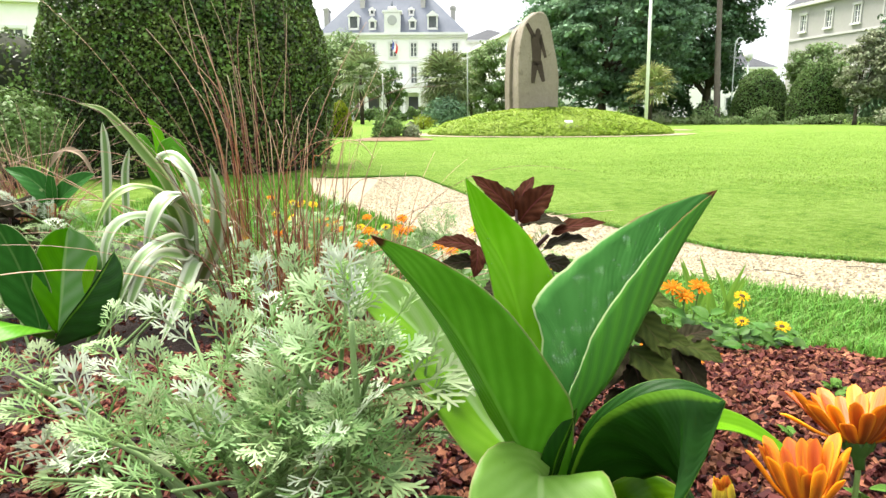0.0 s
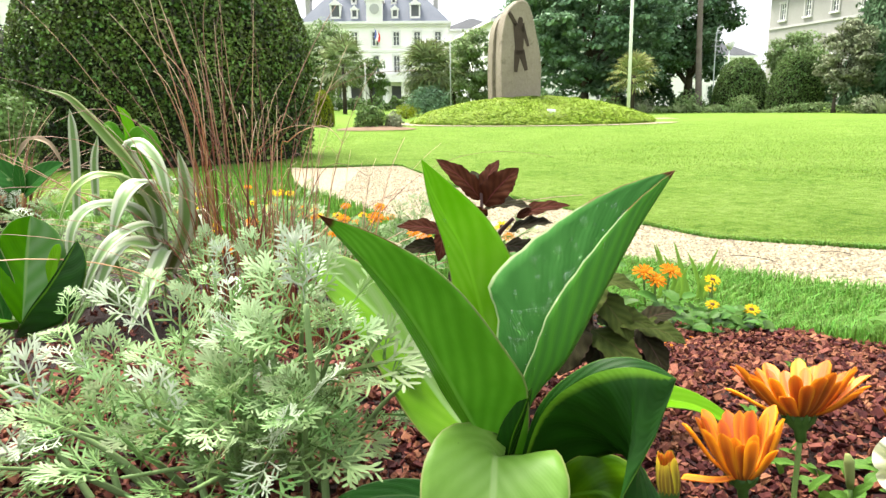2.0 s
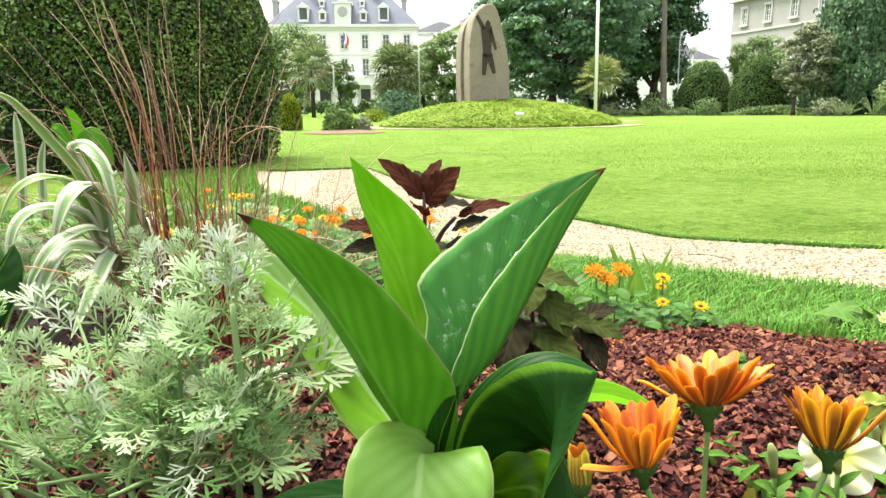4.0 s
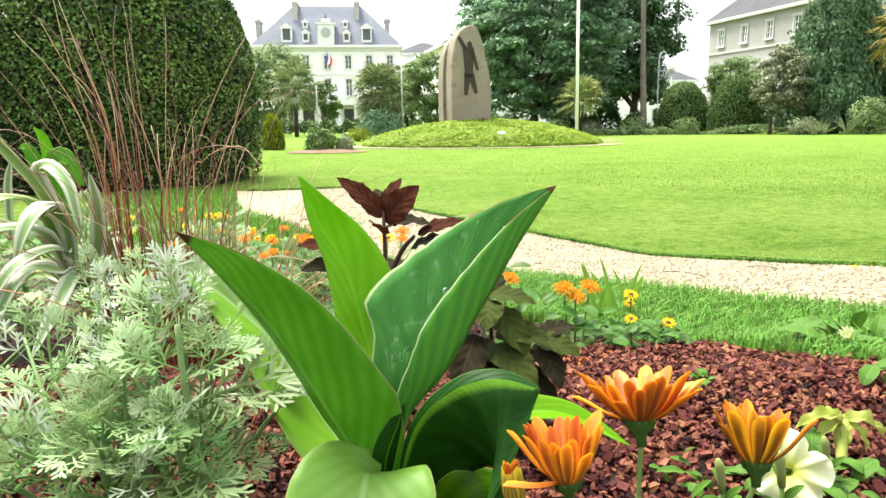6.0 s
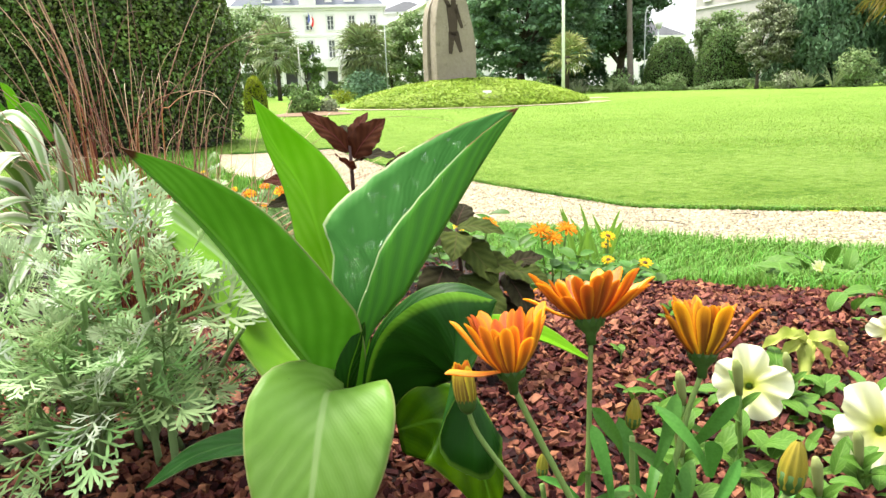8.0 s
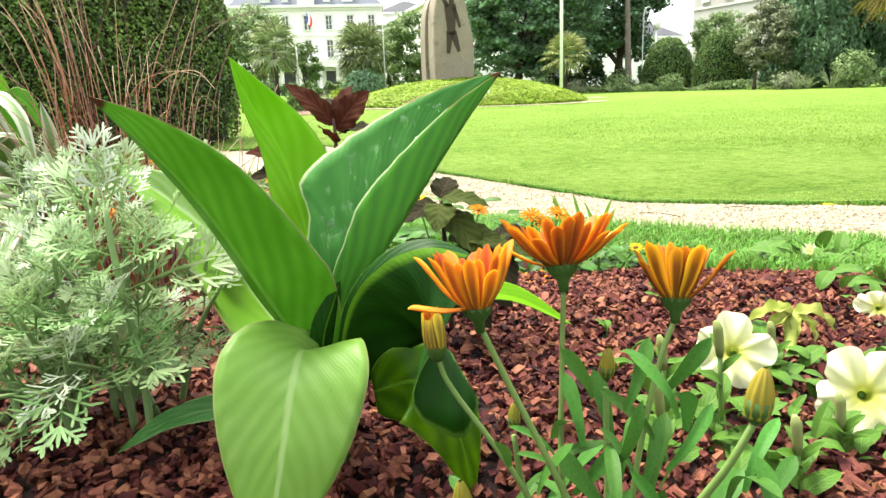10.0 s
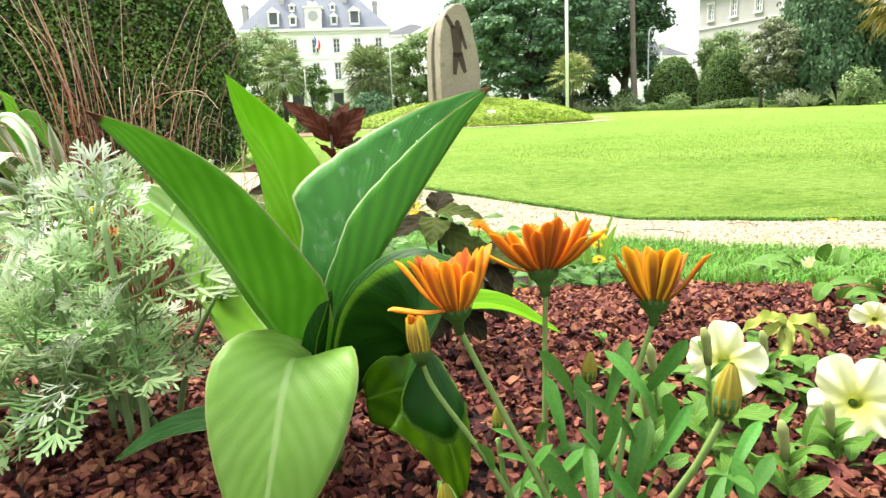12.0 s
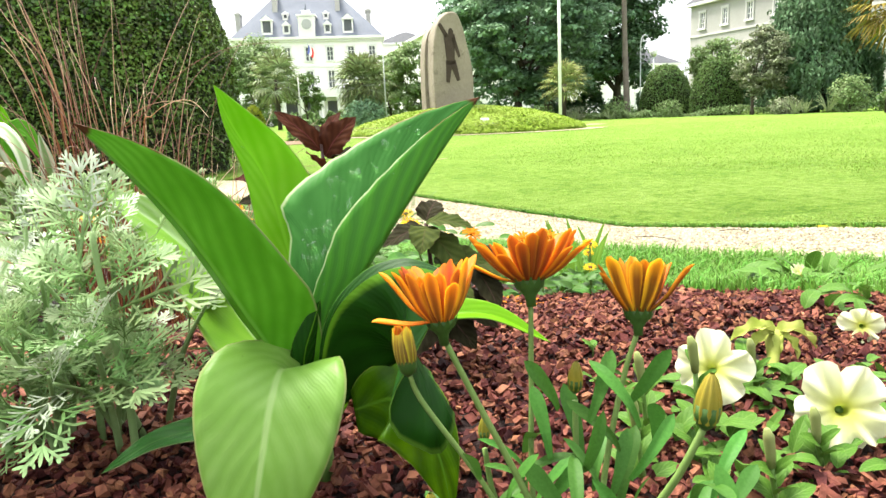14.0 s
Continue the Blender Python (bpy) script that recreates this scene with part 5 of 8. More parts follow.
def feather_leaf(seed, lobes=4):
    """A twice-cut leaf: fingers on lobes on a midrib, one long on +y."""
    rng = random.Random(seed)
    g = Geo()

    def finger(a, b, w):
        a, b = Vector(a), Vector(b)
        d = b - a
        s = Vector((d.y, -d.x, 0)).normalized() * w * rng.uniform(0.85, 1.2)
        b = b + Vector((0, 0, rng.uniform(-0.03, 0.12) * d.length))
        d = b - a
        mid = a + d * 0.62
        tip = a + d * 0.9
        f = lambda q: (q.x, q.y, -0.28 * q.y * q.y + 0.45 * q.x * q.x + q.z)
        g.add([f(a - s * 0.45), f(a + s * 0.45), f(mid + s), f(tip + s * 0.6), f(b), f(tip - s * 0.6), f(mid - s)], [(0, 1, 2, 3, 4, 5, 6)], [(0.5, a.y), (0.5, a.y), (1, mid.y), (1, tip.y), (0.5, b.y), (0, tip.y), (0, mid.y)])
    finger((0, 0, 0), (0, 0.95, 0), 0.011)
    for i in range(lobes):
        y = 0.26 + 0.58 * i / (lobes - 1)
        for s in (-1, 1):
            a = radians(50 - 5 * i + rng.uniform(-9, 9))
            L = (0.5 - 0.055 * i) * rng.uniform(0.75, 1.15) * (0.8 if i == 0 else 1)
            e = Vector((s * math.sin(a) * L, y + math.cos(a) * L, rng.uniform(0.0, 0.1) * L))
            o = Vector((0, y, 0))
            finger(o, e, 0.015)
            for k, turn in ((0.36, 38), (0.46, -38), (0.64, 32), (0.7, -32)):
                q = o.lerp(e, k)
                b2 = a + radians(turn + rng.uniform(-9, 9))
                l2 = L * (0.66 - 0.42 * k) * rng.uniform(0.8, 1.2)
                finger(q, q + Vector((s * math.sin(b2) * l2, math.cos(b2) * l2, rng.uniform(-0.05, 0.25) * l2)), 0.0165)
    for t in (-38, -18, 0, 18, 38):
        finger((0, 0.82, 0), (math.sin(radians(t)) * 0.24, 0.82 + math.cos(radians(t)) * 0.26, 0.03), 0.0165)
    return g


FEATHERS = [feather_leaf(k, 4 + k % 2).mesh("feather_leaf", SILVER, smooth=False) for k in range(4)]
# lower leaves: darker green for age, and for shade put into the colour
SILVER_OLD_SHADED = foliage("older_shaded_feather_leaf", (0.16, 0.35, 0.07), (0.28, 0.5, 0.15), 0.4, 0.55, vary=0.35, island=0.2, scale=9, tip=(0.42, 0.62, 0.27))
FEATHERS_OLD_SHADED = [feather_leaf(k + 20, 4 + k % 2).mesh("feather_leaf_old_shaded", SILVER_OLD_SHADED, smooth=False) for k in range(3)]
FEATHERS_PALE = [feather_leaf(k + 9, 4).mesh("feather_leaf_tip", SILVER_PALE, smooth=False) for k in range(2)]


def artemisia(name, base, tips, seed, label, per=13, size=(0.04, 0.062), limit=300, pale=0.16):
    """A feathery silver bush: stems from the base to the tips, set with cut leaves."""
    rng = random.Random(seed)
    ob = thing(name, base, label, "artemisia")
    rest = Geo()
    count = 0
    for tip in tips:
        t = Vector(tip)
        b = Vector(base) + Vector((rng.uniform(-0.05, 0.05), rng.uniform(-0.03, 0.03), -0.01))
        b.x += (t.x - b.x) * 0.45
        mid = b.lerp(t, 0.5) + Vector((0, 0, 0.25 * (t - b).length * 0.4))
        line = spline([b, mid, t], 12)
        part("stem", Geo().tube(line, [0.0034 - 0.00018 * k for k in range(13)], 6), SILVER_STEM, ob)
        for k in range(per):
            s = 0.36 + 0.64 * k / (per - 1)
            p = line[min(12, int(s * 12))]
            ax = (line[min(12, int(s * 12) + 1)] - line[max(0, int(s * 12) - 1)]).normalized()
            az = k * 2.4 + rng.uniform(-0.5, 0.5)
            side = ax.orthogonal().normalized()
            rad = side * math.cos(az) + ax.cross(side) * math.sin(az)
            open_a = 1.1 - 0.75 * max(0, s - 0.7) / 0.3
            d = ax * math.cos(open_a) + rad * math.sin(open_a)
            d.z += 0.34
            L = rng.uniform(*size) * (1 - 0.3 * max(0, s - 0.75) / 0.25)
            if p.z < bed_z(p.x, p.y) + 0.02 and d.z < 0:
                d.z = abs(d.z)
            m = orient(p, d, (rng.uniform(-0.3, 0.3), -0.25, 1), L)
            # low and inner places get the leaves with shade in their green
            mesh = rng.choice(FEATHERS_PALE if (s > 0.7 and rng.random() < 0.18) or rng.random() < pale * 0.3 else FEATHERS_OLD_SHADED if s < 0.66 + rng.uniform(-0.12, 0.1) or p.z < 0.19 + rng.uniform(-0.03, 0.02) else FEATHERS)
            if count < limit:
                piece("leaf", mesh, ob, m)
            else:
                q = feather_leaf(rng.randrange(4))
                q.turned(m)
                rest.add(q.v, q.f, q.uv)
            count += 1
    if rest.v:
        part("inner_foliage", rest, SILVER, ob, kind="stuff", smooth=False)
    return ob


TIPS_A = [(-0.087, 0.58, 0.325), (-0.023, 0.53, 0.299), (0.024, 0.485, 0.251), (-0.157, 0.6, 0.297), (-0.208, 0.6, 0.272), (-0.29, 0.62, 0.251), (-0.341, 0.56, 0.24), (-0.272, 0.5, 0.221), (-0.272, 0.47, 0.183), (-0.23, 0.55, 0.228), (-0.149, 0.52, 0.258), (-0.091, 0.5, 0.281), (-0.155, 0.47, 0.225), (-0.1, 0.46, 0.242), (-0.046, 0.46, 0.241), (-0.067, 0.44, 0.214), (-0.161, 0.43, 0.2), (-0.114, 0.42, 0.194), (-0.12, 0.57, 0.289), (-0.213, 0.48, 0.208), (-0.366, 0.6, 0.21)]
TIPS_B = [(-0.134, 0.6, 0.296), (-0.153, 0.62, 0.319), (-0.061, 0.56, 0.323), (-0.104, 0.6, 0.318), (-0.1, 0.52, 0.274), (-0.101, 0.48, 0.243), (-0.074, 0.46, 0.199), (-0.038, 0.5, 0.216)]
LOWER = lambda tips: [(x, y, z - 0.2 * (z - 0.12)) for x, y, z in tips]
artemisia("artemisia", (-0.1, 0.535, 0.09), LOWER(TIPS_A), 3, "feathery silver-green artemisia bush in the mulch", 6, (0.042, 0.074), pale=0.08)
artemisia("artemisia", (-0.06, 0.56, 0.09), LOWER(TIPS_B), 4, "feathery silver-green artemisia bush in the mulch", 5, (0.045, 0.072), pale=0.3)
spray = thing("artemisia", (-0.043, 0.5, 0.09), "single upright silver-green artemisia stem with feathery leaves", "artemisia")
part("stem", Geo().tube(spline([(-0.043, 0.5, 0.085)] + [(-0.043, 0.5, 0.159), (-0.045, 0.495, 0.199), (-0.047, 0.49, 0.246), (-0.048, 0.49, 0.28)], 14), [0.0032 - 0.00008 * k for k in range(15)], 7), SILVER_STEM, spray)
for k, (foot, tip) in enumerate([((-0.045, 0.49, 0.221), (0.024, 0.465, 0.255)), ((-0.046, 0.49, 0.241), (-0.002, 0.48, 0.27)), ((-0.047, 0.49, 0.263), (-0.079, 0.5, 0.313)), ((-0.048, 0.49, 0.276), (-0.034, 0.5, 0.325)), ((-0.045, 0.49, 0.204), (-0.015, 0.465, 0.177)), ((-0.046, 0.49, 0.246), (-0.087, 0.48, 0.271)), ((-0.048, 0.49, 0.279), (-0.056, 0.5, 0.332)), ((-0.045, 0.49, 0.215), (-0.071, 0.47, 0.233))]):
    a, b = Vector(foot), Vector(tip)
    piece("leaf", (FEATHERS[2], FEATHERS[1], FEATHERS[0], FEATHERS[3], FEATHERS_OLD_SHADED[1], FEATHERS[2], FEATHERS_PALE[1], FEATHERS[1])[k], spray, orient(a, b - a, (0.1, -0.7, 0.8), (b - a).length))
rr = random.Random(8)
artemisia("artemisia", (-0.5, 1.5, ground_z(-0.5, 1.5)), [(-0.5 + rr.uniform(-0.45, 0.3), 1.45 + rr.uniform(-0.2, 0.35), 0.16 + rr.uniform(-0.03, 0.09)) for k in range(22)], 5, "low grey-green feathery plant behind the striped leaves", 12, (0.05, 0.075), 200)
artemisia("artemisia", (-0.02, 1.5, ground_z(0, 1.5)), [(0.0 + rr.uniform(-0.22, 0.28), 1.5 + rr.uniform(-0.2, 0.3), 0.12 + rr.uniform(-0.03, 0.07)) for k in range(14)], 6, "low grey-green feathery plant behind the canna", 12, (0.045, 0.065), 120)
artemisia("artemisia", (-0.75, 1.25, ground_z(-0.75, 1.25)), [(-0.78 + rr.uniform(-0.2, 0.35), 1.3 + rr.uniform(-0.2, 0.35), 0.11 + rr.uniform(-0.03, 0.06)) for k in range(12)], 7, "low grey-green feathery plant behind the striped leaves", 12, (0.045, 0.065), 120)


# striped strap leaves
def striped_material(name, green, white, share):
    m, N, L, B = nodes_of(name)
    tc = N.new("ShaderNodeTexCoord")
    sep = N.new("ShaderNodeSeparateXYZ")
    L.new(tc.outputs["UV"], sep.inputs[0])
    wob = noise_node(N, L, tc.outputs["UV"], 2.0, 2)
    u = calc(N, L, "ADD", sep.outputs[0], calc(N, L, "MULTIPLY", wob, 0.05))
    band = calc(N, L, "SINE", calc(N, L, "ADD", calc(N, L, "MULTIPLY", u, 6.283), 1.57))
    mask = ramp(N, L, calc(N, L, "ADD", calc(N, L, "MULTIPLY", band, 0.5), 0.5), [(share, 0.0), (share + 0.4, 1.0)])
    col = mix(N, L, mask, green, white)
    L.new(col, B.inputs["Base Color"])
    B.inputs["Roughness"].default_value = 0.45
    bumped(N, L, B, band, 0.3, 0.001)
    t = N.new("ShaderNodeBsdfTranslucent")
    L.new(col, t.inputs[0])
    s = N.new("ShaderNodeMixShader")
    s.inputs[0].default_value = 0.3
    L.new(B.outputs[0], s.inputs[1])
    L.new(t.outputs[0], s.inputs[2])
    L.new(s.outputs[0], N["Material Output"].inputs["Surface"])
    return m


STRIPED = striped_material("striped_strap_leaf", (0.14, 0.24, 0.07), (0.4, 0.44, 0.31), 0.24)
STRIPED_GREEN = striped_material("green_strap_leaf", (0.1, 0.19, 0.02), (0.34, 0.4, 0.16), 0.55)
strap_plant = thing("striped_strap_plant", (-0.405, 1.17, ground_z(-0.405, 1.17)), "plant with long arching white-striped strap leaves", "striped plant")
for pts, w, face, mt in (
    ([(-0.408, 1.170, 0.168), (-0.428, 1.170, 0.238), (-0.451, 1.160, 0.317), (-0.486, 1.150, 0.374), (-0.509, 1.140, 0.410), (-0.531, 1.130, 0.437), (-0.566, 1.120, 0.448)], 0.009, (0.5, -1, 0.6), STRIPED_GREEN),
    ([(-0.418, 1.170, 0.153), (-0.449, 1.190, 0.286), (-0.473, 1.200, 0.344), (-0.448, 1.190, 0.357), (-0.414, 1.170, 0.327), (-0.396, 1.150, 0.281), (-0.386, 1.140, 0.239)], 0.013, (0.4, -0.8, 0.8), STRIPED),
    ([(-0.418, 1.170, 0.153), (-0.436, 1.150, 0.262), (-0.457, 1.130, 0.303), (-0.477, 1.100, 0.314), (-0.503, 1.080, 0.300), (-0.521, 1.070, 0.270), (-0.536, 1.070, 0.240)], 0.011, (-0.3, -0.8, 0.8), STRIPED_GREEN),
    ([(-0.418, 1.170, 0.153), (-0.406, 1.140, 0.253), (-0.415, 1.110, 0.297), (-0.427, 1.080, 0.289), (-0.438, 1.060, 0.257), (-0.450, 1.050, 0.210)], 0.019, (-0.3, -1, 0.6), STRIPED),
    ([(-0.418, 1.170, 0.153), (-0.434, 1.140, 0.239), (-0.466, 1.100, 0.266), (-0.491, 1.060, 0.260), (-0.505, 1.040, 0.217), (-0.504, 1.030, 0.142)], 0.014, (-0.3, -0.9, 0.8), STRIPED),
    ([(-0.414, 1.160, 0.155), (-0.398, 1.120, 0.216), (-0.412, 1.080, 0.235), (-0.437, 1.030, 0.220), (-0.461, 1.010, 0.179), (-0.480, 1.000, 0.129)], 0.013, (-0.2, -0.9, 0.8), STRIPED),
    ([(-0.410, 1.150, 0.158), (-0.403, 1.100, 0.196), (-0.427, 1.060, 0.210), (-0.438, 1.020, 0.194), (-0.449, 1.000, 0.159), (-0.460, 0.990, 0.123)], 0.015, (-0.2, -0.9, 0.7), STRIPED),
    ([(-0.406, 1.160, 0.140), (-0.370, 1.150, 0.212), (-0.358, 1.140, 0.287), (-0.366, 1.140, 0.350)], 0.014, (0.2, -1, 0.2), STRIPED),
    ([(-0.400, 1.160, 0.170), (-0.390, 1.100, 0.189), (-0.383, 1.020, 0.158), (-0.392, 0.950, 0.101)], 0.013, (0.4, -0.8, 0.7), STRIPED),
    ([(-0.418, 1.170, 0.153), (-0.368, 1.180, 0.206), (-0.342, 1.160, 0.240), (-0.326, 1.120, 0.208)], 0.011, (0.4, -1, 0.4), STRIPED),
    ([(-0.418, 1.170, 0.153), (-0.483, 1.200, 0.172), (-0.525, 1.220, 0.149), (-0.499, 1.200, 0.088)], 0.008, (0.0, -0.8, 0.6), STRIPED_GREEN),
    ([(-0.732, 1.500, 0.186), (-0.720, 1.500, 0.300), (-0.717, 1.500, 0.374), (-0.719, 1.500, 0.416)], 0.011, (0.1, -1, 0.1), STRIPED),
    ([(-0.688, 1.500, 0.186), (-0.680, 1.500, 0.299), (-0.666, 1.500, 0.359)], 0.009, (0.1, -1, 0.1), STRIPED),
):
    ob = part("leaf", blade(Geo(), pts, face, w, w, 14, 14, n=26, m=3, shape=strap), mt, strap_plant)
    q = ob.modifiers.new("thickness", "SOLIDIFY")
    q.thickness = 0.0008

# red-brown sedges
SEDGE = foliage("bronze_sedge", (0.36, 0.085, 0.04), (0.62, 0.2, 0.1), 0.2, 0.45, vary=0.6, island=0.0, scale=5, tip=(1.0, 0.74, 0.56))


def sedge(base, n, reach, height, seed, label, thick=0.0013, bias=(0, 0)):
    rng = random.Random(seed)
    ob = thing("bronze_sedge", base, label, "ornamental grass")
    b = Vector(base)
    for k in range(n):
        g = Geo()
        az = rng.uniform(0, 2 * math.pi)
        r0 = 0.06 * rng.random() ** 0.5
        s = b + Vector((r0 * math.cos(az), r0 * math.sin(az), -0.01))
        h = height * rng.uniform(0.35, 1.0)
        out = reach * (rng.random() ** 1.2) * rng.choice((0.35, 0.8, 1.25))
        lean = Vector((math.cos(az) + bias[0], math.sin(az) * 0.7 + bias[1], 0)) * out
        droop = rng.choice((0.0, 0.06, 0.2, 0.38))
        wig = Vector((rng.uniform(-1, 1), rng.uniform(-1, 1), 0)) * rng.choice((0.006, 0.012, 0.026))
        line = []
        for q in range(15):
            u = q / 14
            line.append(s + lean * (0.25 * u + 0.75 * u * u) * (1 + droop * 2) + wig * math.sin(u * 4.5) + Vector((0, 0, h * ((1.35 + 0.6 * droop) * u - (0.35 + 1.6 * droop) * u * u))))
        tk = thick * rng.choice((0.8, 1.0, 1.0, 1.5))
        rad = [tk * (1 - 0.05 * q) for q in range(15)]
        g.tube(line, rad, 3, cap=False)
        g.uv = [(0.5, (i // 3) / 14) for i in range(len(g.v))]
        part("blade", g, SEDGE, ob)
    return ob


sedge((-0.29, 1.14, 0.0), 64, 0.3, 0.68, 12, "tall thin red-brown sedge clump beside the striped leaves", 0.0012, bias=(-0.5, 0))
sedge((-0.2, 1.1, 0.0), 66, 0.22, 0.62, 13, "tall thin red-brown sedge clump beside the striped leaves", 0.0011, bias=(0.1, 0))
sedge((-0.12, 1.08, 0.0), 60, 0.17, 0.4, 16, "thin red-brown sedge clump with arching tips", 0.001, bias=(0.6, 0))
sedge((-0.25, 1.13, 0.0), 50, 0.13, 0.34, 18, "short red-brown sedge clump beside the striped leaves", 0.0011)
arching = thing("bronze_sedge", (-0.2, 1.08, 0.03), "long pale arching blades of a red-brown sedge", "ornamental grass")
for pts in (
    [(-0.24, 1.08, 0.302), (-0.188, 1.08, 0.366), (-0.117, 1.08, 0.433), (-0.047, 1.08, 0.463), (0.025, 1.08, 0.469)],
    [(-0.182, 1.06, 0.329), (-0.167, 1.06, 0.366), (-0.136, 1.06, 0.385), (-0.107, 1.06, 0.385), (-0.086, 1.06, 0.361)],
    [(-0.233, 1.1, 0.309), (-0.213, 1.1, 0.361), (-0.184, 1.1, 0.382), (-0.145, 1.1, 0.388), (-0.107, 1.1, 0.378)],
    [(-0.31, 1.1, 0.301), (-0.276, 1.1, 0.388), (-0.253, 1.1, 0.439), (-0.225, 1.1, 0.497), (-0.198, 1.1, 0.504)],
):
    line = spline([(pts[0][0], pts[0][1], 0.02)] + pts, 24)
    g = Geo().tube(line, [0.0011 * (1 - 0.025 * q) for q in range(25)], 4, cap=False)
    g.uv = [(0.5, (i // 4) / 24) for i in range(len(g.v))]
    part("blade", g, SEDGE, arching)
leaning = thing("bronze_sedge", (-0.3, 1.12, 0.03), "bundle of tall red-brown sedge blades leaning over", "ornamental grass")
rs = random.Random(77)
for k in range(9):
    pts = [Vector(q) for q in [(-0.322, 1.12, 0.29), (-0.34, 1.12, 0.448), (-0.367, 1.12, 0.541), (-0.393, 1.12, 0.629)]]
    off, fan = Vector((rs.uniform(-0.03, 0.03), rs.uniform(-0.03, 0.03), 0)), rs.uniform(-0.06, 0.09)
    line = spline([Vector((pts[0].x, pts[0].y, 0.02)) + off * 0.6] + [q + off + Vector((fan * j / 3 + 0.006 * math.sin(k + 2 * j), 0, -0.03 * rs.random() * j)) for j, q in enumerate(pts)], 20)
    g = Geo().tube(line, [0.0013 * (1 - 0.03 * q) for q in range(21)], 4, cap=False)
    g.uv = [(0.5, (i // 4) / 20) for i in range(len(g.v))]
    part("blade", g, SEDGE, leaning)
sedge((-1.2, 2.0, 0.02), 130, 0.25, 0.46, 14, "tall thin red-brown sedge clump near the yew", thick=0.0018)
sedge((-1.55, 2.3, 0.0), 90, 0.3, 0.42, 15, "tall thin red-brown sedge clump near the yew", thick=0.0018)

# two smaller cannas farther into the bed
c2 = thing("canna", (-0.54, 0.95, 0.05), "smaller green canna with cupped leaves in the bed", "canna")
for pts, face, l, r, mt, fl, fr in (
    ([(-0.539, 0.950, 0.119), (-0.531, 0.955, 0.168), (-0.527, 0.965, 0.216), (-0.517, 0.970, 0.271)], (0.1, -1, 0.15), 0.038, 0.06, CANNA_CUP, 28, 10),
    ([(-0.541, 0.935, 0.106), (-0.501, 0.910, 0.149), (-0.464, 0.895, 0.185), (-0.436, 0.890, 0.219), (-0.414, 0.890, 0.251)], (-0.55, -0.75, -0.35), 0.003, 0.048, CANNA_SHADOWED, 10, 10),
    ([(-0.562, 0.950, 0.111), (-0.567, 0.950, 0.158), (-0.577, 0.940, 0.226), (-0.593, 0.930, 0.284)], (0.4, -1, 0.2), 0.034, 0.03, CANNA_BLUE, 10, 20),
    ([(-0.536, 0.930, 0.117), (-0.534, 0.890, 0.147), (-0.544, 0.850, 0.162), (-0.568, 0.820, 0.156)], (0, -0.6, 1), 0.03, 0.03, CANNA, -5, -5),
    ([(-0.493, 0.950, 0.178), (-0.484, 0.950, 0.203), (-0.471, 0.950, 0.234)], (-0.2, -1, 0.2), 0.01, 0.01, CANNA_LIME, 15, 15),
):
    canna_leaf(pts, face, l, r, mt, parent=c2, fold_l=fl, fold_r=fr, thick=0.0008, shape=lambda s: min(1.0, s * 2.2 + 0.05) ** 0.8 * (1 - s ** 8) ** 0.6)
c3 = thing("canna", (-0.94, 1.6, 0.03), "smaller green canna with cupped leaves in the bed", "canna")
part("stalk", Geo().tube([(-0.94, 1.6, 0.0), (-0.935, 1.6, 0.15), (-0.93, 1.6, 0.26)], [0.012, 0.01, 0.006], 8), STEM, c3)
for pts, face, l, r in (
    ([(-0.905, 1.600, 0.225), (-0.927, 1.600, 0.259), (-0.963, 1.600, 0.290), (-1.010, 1.600, 0.309)], (0.3, -1, 0.5), 0.03, 0.03),
    ([(-0.899, 1.600, 0.222), (-0.868, 1.600, 0.252), (-0.832, 1.600, 0.278), (-0.799, 1.600, 0.294)], (-0.3, -1, 0.5), 0.03, 0.03),
    ([(-0.905, 1.600, 0.225), (-0.904, 1.600, 0.265), (-0.901, 1.600, 0.312)], (0, -1, 0.1), 0.015, 0.015),
):
    canna_leaf(pts, face, l, r, CANNA_BLUE, parent=c3, fold_l=20, fold_r=20, thick=0.0008)
g4 = thing("broad_leaved_plant", (-0.72, 1.6, 0.0), "upright plant with broad bright green leaves", "plant")
for pts, w, mt in (
    ([(-0.625, 1.600, 0.115), (-0.630, 1.600, 0.277), (-0.643, 1.600, 0.387), (-0.664, 1.600, 0.424)], 0.016, CANNA_LIME),
    ([(-0.613, 1.580, 0.119), (-0.616, 1.580, 0.292), (-0.606, 1.580, 0.355), (-0.581, 1.580, 0.332), (-0.563, 1.580, 0.284)], 0.026, CANNA),
    ([(-0.633, 1.620, 0.112), (-0.653, 1.620, 0.262), (-0.687, 1.620, 0.368), (-0.712, 1.620, 0.378)], 0.018, CANNA),
):
    canna_leaf(pts, (0.2, -1, 0.5), w, w, mt, parent=g4, fold_l=12, fold_r=12, wave=0.1)

